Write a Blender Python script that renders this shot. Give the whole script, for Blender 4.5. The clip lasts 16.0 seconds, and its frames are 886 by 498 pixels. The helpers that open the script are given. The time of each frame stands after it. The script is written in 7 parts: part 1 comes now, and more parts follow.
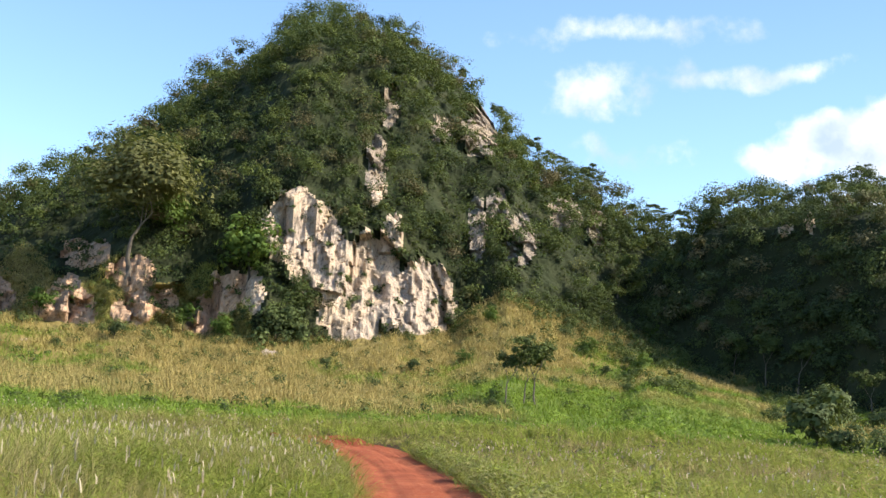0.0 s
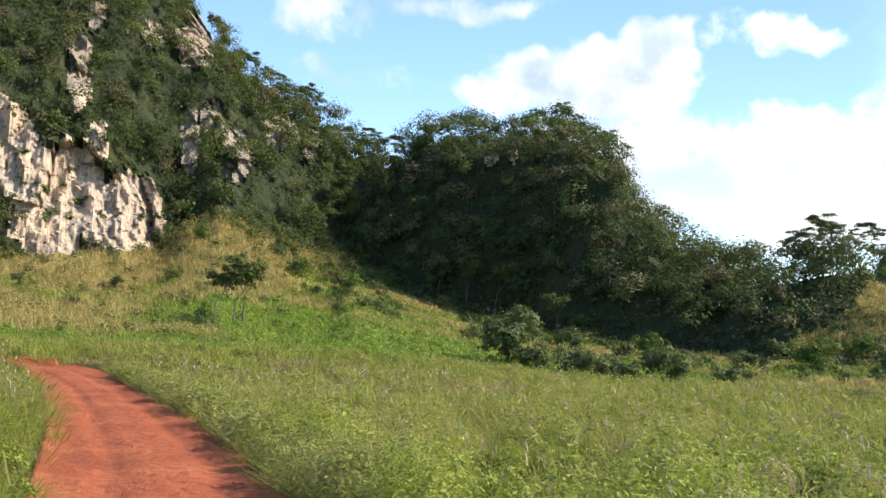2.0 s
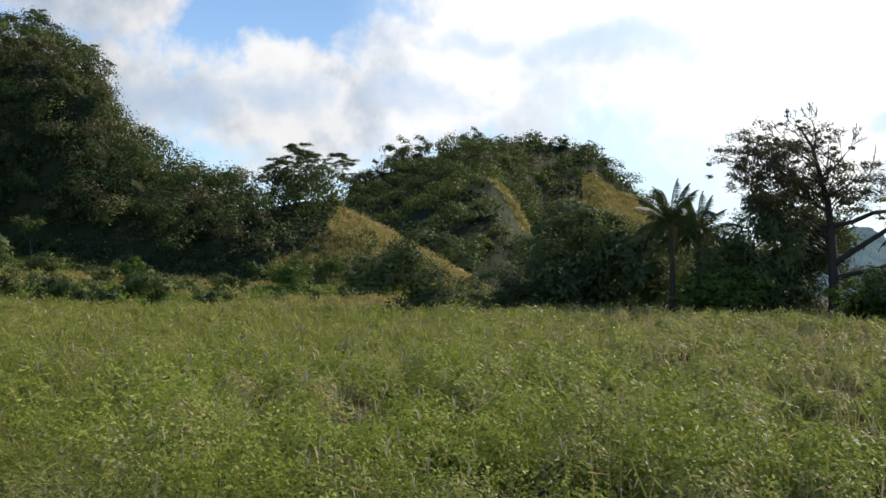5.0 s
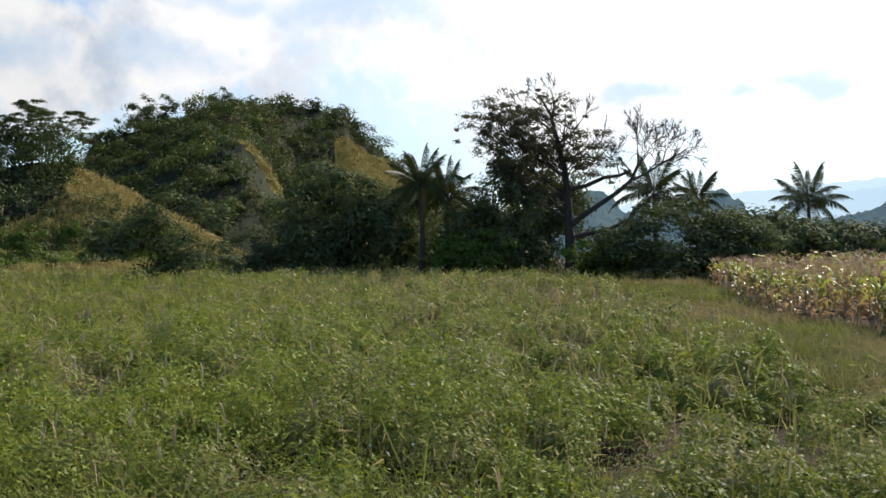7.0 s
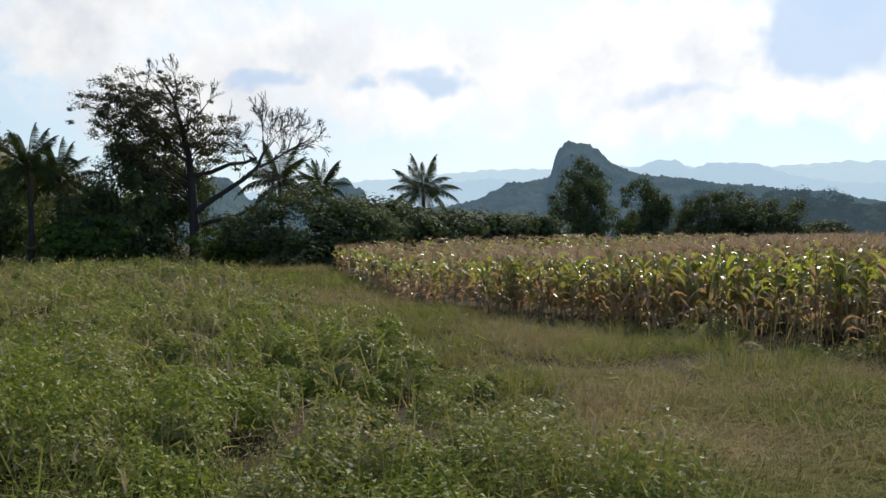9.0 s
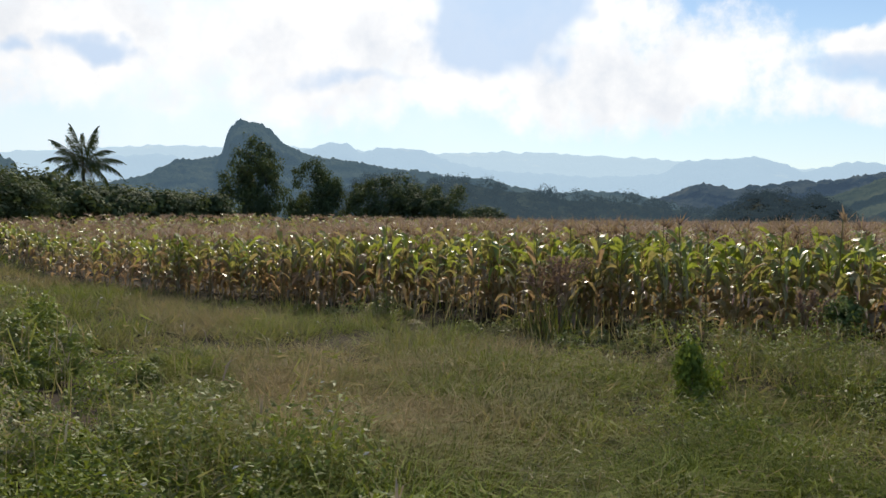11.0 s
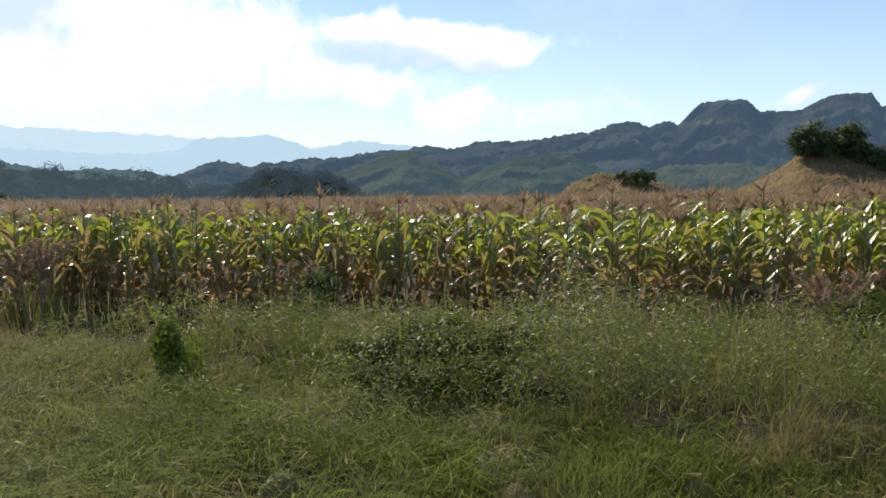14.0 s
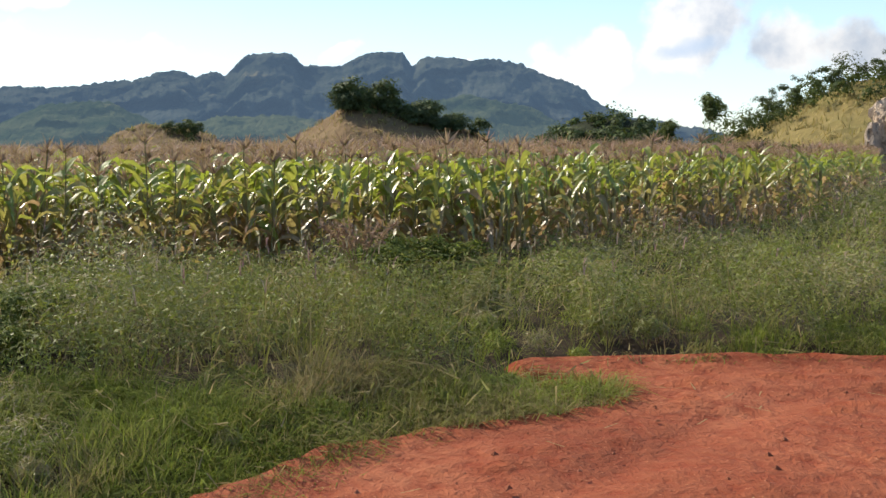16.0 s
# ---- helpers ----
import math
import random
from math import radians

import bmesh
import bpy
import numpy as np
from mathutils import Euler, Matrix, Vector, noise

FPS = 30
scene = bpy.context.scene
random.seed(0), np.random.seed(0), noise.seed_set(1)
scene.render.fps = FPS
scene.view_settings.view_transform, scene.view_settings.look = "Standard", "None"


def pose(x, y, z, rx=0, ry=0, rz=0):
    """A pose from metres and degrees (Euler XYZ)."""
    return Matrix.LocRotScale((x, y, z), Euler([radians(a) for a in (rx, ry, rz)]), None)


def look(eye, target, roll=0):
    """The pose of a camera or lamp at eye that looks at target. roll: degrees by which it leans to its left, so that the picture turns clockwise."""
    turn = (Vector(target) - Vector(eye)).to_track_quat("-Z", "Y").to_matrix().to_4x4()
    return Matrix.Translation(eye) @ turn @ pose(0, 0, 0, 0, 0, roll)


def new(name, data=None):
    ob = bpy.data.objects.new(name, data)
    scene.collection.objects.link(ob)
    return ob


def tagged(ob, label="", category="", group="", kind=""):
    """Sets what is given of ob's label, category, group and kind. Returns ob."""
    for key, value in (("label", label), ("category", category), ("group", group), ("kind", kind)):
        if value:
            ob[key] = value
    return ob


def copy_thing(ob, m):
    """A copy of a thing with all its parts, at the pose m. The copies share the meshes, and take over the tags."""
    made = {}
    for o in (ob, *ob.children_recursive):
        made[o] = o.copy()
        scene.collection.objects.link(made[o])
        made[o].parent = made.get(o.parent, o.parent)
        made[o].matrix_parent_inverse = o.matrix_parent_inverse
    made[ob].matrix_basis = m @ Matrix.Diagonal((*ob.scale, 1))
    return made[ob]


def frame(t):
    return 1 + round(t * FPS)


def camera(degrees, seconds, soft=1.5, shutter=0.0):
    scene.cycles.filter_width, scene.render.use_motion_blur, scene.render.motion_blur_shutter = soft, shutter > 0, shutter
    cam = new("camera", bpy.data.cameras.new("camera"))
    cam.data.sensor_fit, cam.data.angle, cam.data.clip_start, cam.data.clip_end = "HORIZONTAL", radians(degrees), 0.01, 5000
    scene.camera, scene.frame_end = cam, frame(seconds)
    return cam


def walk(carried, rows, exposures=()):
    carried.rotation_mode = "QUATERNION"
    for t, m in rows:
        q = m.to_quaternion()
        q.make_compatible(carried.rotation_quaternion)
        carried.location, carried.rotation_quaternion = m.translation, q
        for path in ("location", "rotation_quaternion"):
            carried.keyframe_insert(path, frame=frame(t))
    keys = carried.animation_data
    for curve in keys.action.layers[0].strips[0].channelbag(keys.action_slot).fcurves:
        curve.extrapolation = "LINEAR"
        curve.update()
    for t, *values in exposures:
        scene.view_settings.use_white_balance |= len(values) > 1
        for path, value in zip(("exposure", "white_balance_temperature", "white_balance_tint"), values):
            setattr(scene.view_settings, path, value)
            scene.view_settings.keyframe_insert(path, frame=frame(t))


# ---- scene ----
EYE = 1.85  # the camera is held by someone on the road who turns round, shifting his feet
cam = camera(48.36, 16.0, soft=1.5)
ROWS = [
    (0.0, pose(0.006, 0.739, EYE - 0.010, 100.02, -1.97, -0.42)),
    (0.5, pose(0.027, 0.727, EYE - 0.012, 99.76, -2.15, -2.50)),
    (1.0, pose(0.069, 0.652, EYE - 0.013, 97.48, -1.50, -7.57)),
    (1.5, pose(0.081, 0.591, EYE - 0.012, 96.57, -1.30, -11.43)),
    (2.0, pose(0.079, 0.560, EYE + 0.006, 95.90, -1.73, -16.98)),
    (2.5, pose(0.061, 0.496, EYE + 0.006, 95.64, -1.87, -22.52)),
    (3.0, pose(0.031, 0.419, EYE + 0.001, 95.87, -2.17, -27.62)),
    (3.5, pose(0.014, 0.353, EYE + 0.009, 95.48, -1.80, -32.65)),
    (4.0, pose(-0.005, 0.256, EYE + 0.010, 95.09, -1.81, -38.25)),
    (4.5, pose(0.011, 0.096, EYE - 0.000, 93.58, -1.28, -42.18)),
    (4.7, pose(0.035, 0.037, EYE + 0.001, 92.83, -0.88, -43.77)),
    (6.8, pose(0.019, 0.018, EYE - 0.009, 90.40, 0.82, -58.93)),
    (7.0, pose(0.025, -0.012, EYE - 0.008, 89.86, 0.44, -60.37)),
    (7.5, pose(0.020, -0.028, EYE - 0.004, 89.53, 0.72, -66.31)),
    (8.0, pose(0.000, 0.000, EYE + 0.000, 89.08, 1.08, -71.80)),
    (8.5, pose(0.006, 0.017, EYE + 0.004, 88.84, 1.20, -76.11)),
    (9.0, pose(0.003, 0.001, EYE + 0.009, 88.93, 0.53, -81.85)),
    (9.5, pose(0.002, 0.001, EYE + 0.011, 89.30, 0.55, -87.31)),
    (9.7, pose(-0.017, -0.002, EYE + 0.000, 89.38, 0.28, -89.26)),
    (12.0, pose(-0.021, -0.005, EYE - 0.002, 86.47, -0.40, -109.79)),
    (12.5, pose(-0.056, -0.077, EYE - 0.008, 86.33, 0.19, -114.96)),
    (13.0, pose(-0.121, -0.149, EYE - 0.005, 86.11, 0.36, -120.30)),
    (13.5, pose(-0.181, -0.227, EYE - 0.003, 86.18, 0.42, -124.15)),
    (14.0, pose(-0.252, -0.314, EYE + 0.005, 86.75, -0.01, -128.24)),
    (14.5, pose(-0.335, -0.411, EYE - 0.000, 86.73, -0.41, -134.29)),
    (15.0, pose(-0.369, -0.455, EYE + 0.002, 86.35, 0.08, -141.09)),
    (15.5, pose(-0.364, -0.443, EYE + 0.009, 86.14, 0.59, -148.35)),
    (16.0, pose(-0.366, -0.443, EYE + 0.007, 84.04, -0.40, -153.90)),
]
EXPOSURE = [(0.0, 0.94), (2.0, 0.9), (3.2, 0.52), (4.5, 0.2), (7.0, 0.1), (8.2, -0.05), (9.5, -0.28), (12.0, -0.2), (14.0, -0.03), (15.0, 0.14), (16.0, 0.38)]
walk(cam, ROWS, exposures=EXPOSURE)

# ---- world and sun ----
SUN_BEARING, SUN_HEIGHT = 104.0, 40.0  # degrees clockwise from +y, degrees up
sun = new("sun", bpy.data.lights.new("sun", "SUN"))
sun.data.energy, sun.data.angle, sun.data.color = 5.0, radians(0.6), (1.0, 0.9, 0.74)
sun.matrix_basis = look((0, 0, 0), (-math.sin(radians(SUN_BEARING)) * math.cos(radians(SUN_HEIGHT)),
                                    -math.cos(radians(SUN_BEARING)) * math.cos(radians(SUN_HEIGHT)), -math.sin(radians(SUN_HEIGHT))))
sun.location = (40, 5, 60)

world = bpy.data.worlds.new("sky")
scene.world = world
world.use_nodes = True
WT = world.node_tree
WT.nodes.clear()


def wmath(op, a, b=None, c=None):
    n = WT.nodes.new("ShaderNodeMath")
    n.operation = op
    for i, v in enumerate((a, b, c)):
        if v is None:
            continue
        if isinstance(v, (int, float)):
            n.inputs[i].default_value = v
        else:
            WT.links.new(v, n.inputs[i])
    return n.outputs[0]


def wmix(fac, a, b):
    n = WT.nodes.new("ShaderNodeMix")
    n.data_type = "RGBA"
    for socket, v in ((n.inputs[0], fac), (n.inputs[6], a), (n.inputs[7], b)):
        if isinstance(v, (int, float, tuple)):
            socket.default_value = v
        else:
            WT.links.new(v, socket)
    return n.outputs[2]


def wstep(v, lo, hi):
    n = WT.nodes.new("ShaderNodeMapRange")
    n.interpolation_type = "SMOOTHSTEP"
    n.inputs[1].default_value, n.inputs[2].default_value = lo, hi
    WT.links.new(v, n.inputs[0])
    return n.outputs[0]


sky = WT.nodes.new("ShaderNodeTexSky")
sky.sky_type = "NISHITA"
sky.sun_disc = False
sky.sun_elevation, sky.sun_rotation = radians(SUN_HEIGHT), radians(SUN_BEARING)
sky.air_density, sky.dust_density, sky.ozone_density = 1.0, 0.2, 1.0
coord = WT.nodes.new("ShaderNodeTexCoord")
sep = WT.nodes.new("ShaderNodeSeparateXYZ")
WT.links.new(coord.outputs["Generated"], sep.inputs[0])
DX, DY, DZ = sep.outputs
flat = wmath("SQRT", wmath("ADD", wmath("MULTIPLY", DX, DX), wmath("MULTIPLY", DY, DY)))
azimuth = wmath("MULTIPLY", wmath("ARCTAN2", DX, DY), 57.2958)  # bearing in degrees
rise = wmath("MULTIPLY", wmath("DIVIDE", DZ, wmath("MAXIMUM", flat, 0.05)), 57.2958)


def wnoise(scale, detail, rough=0.55):
    n = WT.nodes.new("ShaderNodeTexNoise")
    n.inputs["Scale"].default_value, n.inputs["Detail"].default_value, n.inputs["Roughness"].default_value = scale, detail, rough
    WT.links.new(coord.outputs["Generated"], n.inputs["Vector"])
    return n.outputs


warp = wnoise(7.0, 4.0)
wsep = WT.nodes.new("ShaderNodeSeparateColor")
WT.links.new(warp[1], wsep.inputs[0])
az_w = wmath("ADD", azimuth, wmath("MULTIPLY", wmath("SUBTRACT", wsep.outputs[0], 0.5), 16.0))
el_w = wmath("ADD", rise, wmath("MULTIPLY", wmath("SUBTRACT", wsep.outputs[1], 0.5), 7.0))
puff = wnoise(16.0, 7.0, 0.62)[0]
fine = wnoise(40.0, 5.0, 0.6)[0]

# the clouds: bearing, height, half width, half height in degrees, and how dense
CUMULUS = [
    (9.4, 19.6, 4.0, 2.3, 0.50), (17.5, 20.6, 5.0, 0.9, 0.5), (11.0, 15.6, 4.0, 1.0, 0.30), (10.0, 23.9, 6.0, 1.2, 0.42),
    (24.0, 15.5, 5.5, 2.2, 1.2), (29.5, 16.5, 3.5, 3.6, 1.2), (27.0, 11.0, 9.0, 4.0, 1.2), (37.0, 10.0, 9.0, 4.4, 1.2),
    (47.0, 12.0, 9.0, 5.0, 1.1), (52.0, 16.0, 8.0, 5.0, 1.0), (60.0, 14.0, 11.0, 6.0, 1.0), (36.0, 18.5, 4.0, 1.6, 0.5),
]
CUMULUS_SUNWARD = [
    (75.0, 9.0, 16.0, 5.0, 0.9), (95.0, 9.0, 18.0, 5.0, 0.9), (112.0, 8.0, 12.0, 4.0, 0.9),
    (127.5, 8.8, 9.5, 1.9, 1.3), (121.0, 6.0, 9.0, 1.2, 0.6), (132.0, 5.0, 7.0, 0.9, 0.45), (147.3, 5.9, 1.5, 0.7, 0.7),
    (158.0, 5.0, 1.6, 0.7, 0.9), (161.5, 5.2, 3.0, 1.7, 1.1), (167.5, 6.4, 4.4, 2.7, 1.2), (176.0, 5.6, 4.5, 2.0, 1.0),
    (195.0, 9.0, 14.0, 4.0, 0.9), (230.0, 12.0, 16.0, 5.0, 0.8), (-60.0, 12.0, 14.0, 4.0, 0.8), (-100.0, 14.0, 12.0, 5.0, 0.8),
]
GREY = [(104.5, 11.6, 6.0, 4.0, 2.6), (141.0, 13.0, 7.0, 4.5, 0.8), (80.9, 8.6, 2.0, 1.1, 1.3), (73.0, 7.9, 2.0, 0.8, 1.2), (77.2, 7.9, 1.4, 0.7, 1.1), (125.5, 7.5, 7.5, 0.9, 1.1), (55.0, 13.6, 4.5, 1.3, 0.9),
        (29.5, 9.8, 4.5, 1.8, 0.9), (35.5, 10.8, 2.8, 1.4, 0.8), (45.5, 10.6, 4.5, 1.1, 0.7), (49.0, 14.0, 3.5, 0.9, 0.7), (167.5, 5.4, 2.6, 0.5, 0.7), (95.0, 7.6, 4.0, 0.6, 0.5)]


def blobs(rows):
    total = None
    for a, e, w, h, s in rows:
        q = wmath("DIVIDE", wmath("SUBTRACT", az_w, a), w)
        p = wmath("DIVIDE", wmath("SUBTRACT", el_w, e), h)
        v = wmath("MULTIPLY", wmath("SUBTRACT", 1.0, wmath("ADD", wmath("MULTIPLY", q, q), wmath("MULTIPLY", p, p))), s)
        total = v if total is None else wmath("SMOOTH_MAX", total, v, 0.3)
    return wmath("MAXIMUM", total, -1.5)


dens = blobs(CUMULUS + CUMULUS_SUNWARD)
dens = wmath("ADD", dens, wmath("MULTIPLY", wmath("SUBTRACT", puff, 0.5), 1.9))
dens = wmath("ADD", dens, wmath("MULTIPLY", wmath("SUBTRACT", fine, 0.5), 0.9))
cover = wmath("MULTIPLY", wstep(dens, -0.05, 0.80), wmath("ADD", 0.72, wmath("MULTIPLY", wstep(azimuth, 18.0, 28.0), 0.28)))
# thin bright veil round the sun and over the horizon
qa = wmath("DIVIDE", wmath("SUBTRACT", azimuth, 80.0), 34.0)
qe = wmath("DIVIDE", wmath("SUBTRACT", rise, 20.0), 24.0)
veil = wmath("SUBTRACT", 1.0, wmath("ADD", wmath("MULTIPLY", qa, qa), wmath("MULTIPLY", qe, qe)))
veil = wmath("ADD", veil, wmath("MULTIPLY", wmath("SUBTRACT", wnoise(5.0, 5.0)[0], 0.5), 1.6))
veil = wmath("MULTIPLY", wstep(veil, -0.30, 0.95), 0.9)
low = wmath("MULTIPLY", wstep(wmath("SUBTRACT", 15.0, rise), 0.0, 13.0), 0.42)
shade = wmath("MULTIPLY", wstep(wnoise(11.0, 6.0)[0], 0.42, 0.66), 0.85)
SKY_LEVEL = 0.150
skyc = WT.nodes.new("ShaderNodeMix")
skyc.data_type, skyc.blend_type = "RGBA", "MULTIPLY"
skyc.inputs[0].default_value = 1.0
skyc.inputs[7].default_value = (SKY_LEVEL * 0.90, SKY_LEVEL, SKY_LEVEL * 1.10, 1)
WT.links.new(sky.outputs[0], skyc.inputs[6])
sun_way = [math.sin(radians(SUN_BEARING)) * math.cos(radians(SUN_HEIGHT)), math.cos(radians(SUN_BEARING)) * math.cos(radians(SUN_HEIGHT)), math.sin(radians(SUN_HEIGHT))]
toward = wmath("ADD", wmath("ADD", wmath("MULTIPLY", DX, sun_way[0]), wmath("MULTIPLY", DY, sun_way[1])), wmath("MULTIPLY", DZ, sun_way[2]))
sky_fade = wmath("SUBTRACT", 1.05, wmath("MULTIPLY", wstep(toward, 0.1, 0.8), 0.32))  # compensating dimmer for the blue sky on the sun's side
forward = wmath("ADD", 0.72, wmath("MULTIPLY", wstep(toward, 0.15, 0.95), 0.60))  # clouds brighten towards the sun


def lit(colour):
    n = WT.nodes.new("ShaderNodeVectorMath")
    n.operation = "SCALE"
    if isinstance(colour, tuple):
        n.inputs[0].default_value = colour[:3]
    else:
        WT.links.new(colour, n.inputs[0])
    WT.links.new(forward, n.inputs["Scale"])
    return n.outputs[0]


inner = wmath("MULTIPLY", wstep(dens, 0.5, 1.7), 0.35)
cloud = lit(wmix(wmath("MINIMUM", wmath("ADD", wmath("MULTIPLY", shade, wmath("SUBTRACT", 1.0, wmath("MULTIPLY", wstep(toward, 0.40, 0.75), 0.62))), inner), 1.0), (1.0, 0.99, 0.98, 1), (0.50, 0.58, 0.70, 1)))
blue = WT.nodes.new("ShaderNodeVectorMath")
blue.operation = "SCALE"
WT.links.new(skyc.outputs[2], blue.inputs[0])
WT.links.new(sky_fade, blue.inputs["Scale"])
out = wmix(low, blue.outputs[0], lit((0.78, 0.90, 1.02, 1)))
out = wmix(veil, out, lit((0.89, 0.98, 1.06, 1)))
out = wmix(cover, out, cloud)
grey = wmath("ADD", blobs(GREY), wmath("MULTIPLY", wmath("SUBTRACT", puff, 0.5), 1.6))
out = wmix(wmath("MULTIPLY", wstep(grey, -0.5, 1.2), 0.85), out, lit((0.52, 0.66, 0.86, 1)))
bg = WT.nodes.new("ShaderNodeBackground")
WT.links.new(out, bg.inputs[0])
bg.inputs[1].default_value = 1.0
wout = WT.nodes.new("ShaderNodeOutputWorld")
WT.links.new(bg.outputs[0], wout.inputs[0])

# ---- materials ----


def node_tools(m):
    m.use_nodes = True
    t = m.node_tree
    t.nodes.clear()

    def put(kind, links=None, **props):
        n = t.nodes.new(kind)
        for key, value in props.items():
            setattr(n, key, value)
        for key, value in (links or {}).items():
            socket = n.inputs[key]
            if isinstance(value, bpy.types.NodeSocket):
                t.links.new(value, socket)
            else:
                socket.default_value = value
        return n

    return put


def ramp(put, fac, stops):
    n = put("ShaderNodeValToRGB", {0: fac})
    el = n.color_ramp.elements
    while len(el) < len(stops):
        el.new(0.5)
    for e, (p, c) in zip(el, stops):
        e.position, e.color = p, (*c, 1)
    return n.outputs[0]


def mixc(put, fac, a, b, mode="MIX"):
    n = put("ShaderNodeMix", {0: fac, 6: a if not isinstance(a, tuple) else (*a, 1), 7: b if not isinstance(b, tuple) else (*b, 1)},
            data_type="RGBA", blend_type=mode)
    return n.outputs[2]


def noise_at(put, scale, detail=4.0, rough=0.55, vec=None):
    if vec is None:
        vec = put("ShaderNodeNewGeometry").outputs["Position"]
    return put("ShaderNodeTexNoise", {"Vector": vec, "Scale": scale, "Detail": detail, "Roughness": rough}).outputs[0]


def stretched(put, sx, sy, sz):
    vec = put("ShaderNodeNewGeometry").outputs["Position"]
    return put("ShaderNodeMapping", {0: vec, 3: (sx, sy, sz)}).outputs[0]


def leaf_material(name, fresh, old, dry=None, through_light=0.35, rough=0.7, patch=0.25, gloss=0.2, glow_through=(0.20, 0.24, 0.02), speckle=0.4):
    """Foliage: two greens mixed leaf by leaf and clump by clump; the attribute dry turns it to straw."""
    m = bpy.data.materials.new(name)
    put = node_tools(m)
    tint = put("ShaderNodeAttribute", attribute_name="tint").outputs["Fac"]
    island = put("ShaderNodeNewGeometry").outputs["Random Per Island"]
    fac = put("ShaderNodeMath", {0: tint, 1: 1.0 - speckle, 2: put("ShaderNodeMath", {0: island, 1: speckle}, operation="MULTIPLY").outputs[0]}, operation="MULTIPLY_ADD").outputs[0]
    col = mixc(put, fac, old, fresh)
    col = mixc(put, put("ShaderNodeMath", {0: noise_at(put, patch, 3.0), 1: 0.5}, operation="MULTIPLY").outputs[0], col, tuple(c * 0.55 for c in old))
    glow_part = 0.4
    if dry:
        glow_part = put("ShaderNodeMath", {0: put("ShaderNodeMath", {0: 1.0, 1: put("ShaderNodeAttribute", attribute_name="dry").outputs["Fac"]}, operation="SUBTRACT").outputs[0], 1: 0.4}, operation="MULTIPLY").outputs[0]
        straw = mixc(put, island, dry, tuple(c * 0.6 for c in dry))
        col = mixc(put, put("ShaderNodeAttribute", attribute_name="dry").outputs["Fac"], col, straw)
    front = put("ShaderNodeBsdfPrincipled", {"Base Color": col, "Roughness": rough, "Specular IOR Level": gloss})
    back = put("ShaderNodeBsdfTranslucent", {0: mixc(put, glow_part, col, glow_through)})
    both = put("ShaderNodeMixShader", {0: through_light, 1: front.outputs[0], 2: back.outputs[0]})
    put("ShaderNodeOutputMaterial", {0: both.outputs[0]})
    return m


def soil_material(name, a, b, c, scale=0.4, bump=0.3, rough=0.95):
    m = bpy.data.materials.new(name)
    put = node_tools(m)
    big, small = noise_at(put, scale, 5.0), noise_at(put, scale * 22, 4.0, 0.65)
    col = ramp(put, big, [(0.3, a), (0.52, b), (0.72, c)])
    col = mixc(put, small, col, tuple(v * 0.45 for v in b))
    bm_ = put("ShaderNodeBump", {"Strength": bump, "Distance": 0.1, "Height": small})
    s = put("ShaderNodeBsdfPrincipled", {"Base Color": col, "Roughness": rough, "Specular IOR Level": 0.2, "Normal": bm_.outputs[0]})
    put("ShaderNodeOutputMaterial", {0: s.outputs[0]})
    return m


def rock_material(name, wash, amount):
    """Limestone: pale streaked rock with ochre blots and dark cracks, washed with one weathering colour."""
    m = bpy.data.materials.new(name)
    put = node_tools(m)
    streak = noise_at(put, 0.9, 6.0, 0.6, stretched(put, 1.0, 1.0, 0.22))
    blot = noise_at(put, 0.16, 5.0, 0.6)
    grain = noise_at(put, 3.2, 6.0, 0.65, stretched(put, 1, 1, 0.6))
    col = ramp(put, streak, [(0.28, (0.20, 0.18, 0.155)), (0.41, (0.46, 0.40, 0.34)), (0.56, (0.64, 0.54, 0.45)), (0.80, (0.54, 0.42, 0.32))])
    col = mixc(put, ramp(put, blot, [(0.45, (0, 0, 0)), (0.66, (1, 1, 1))]), col, mixc(put, grain, (0.64, 0.46, 0.29), (0.74, 0.63, 0.48)))
    col = mixc(put, ramp(put, grain, [(0.33, (1, 1, 1)), (0.46, (0, 0, 0))]), col, (0.13, 0.12, 0.105))
    col = mixc(put, amount, col, wash, "MULTIPLY")
    b1 = put("ShaderNodeBump", {"Strength": 0.7, "Distance": 0.35, "Height": grain})
    b2 = put("ShaderNodeBump", {"Strength": 0.7, "Distance": 1.2, "Height": streak, "Normal": b1.outputs[0]})
    s = put("ShaderNodeBsdfPrincipled", {"Base Color": col, "Roughness": 0.9, "Specular IOR Level": 0.2, "Normal": b2.outputs[0]})
    put("ShaderNodeOutputMaterial", {0: s.outputs[0]})
    return m


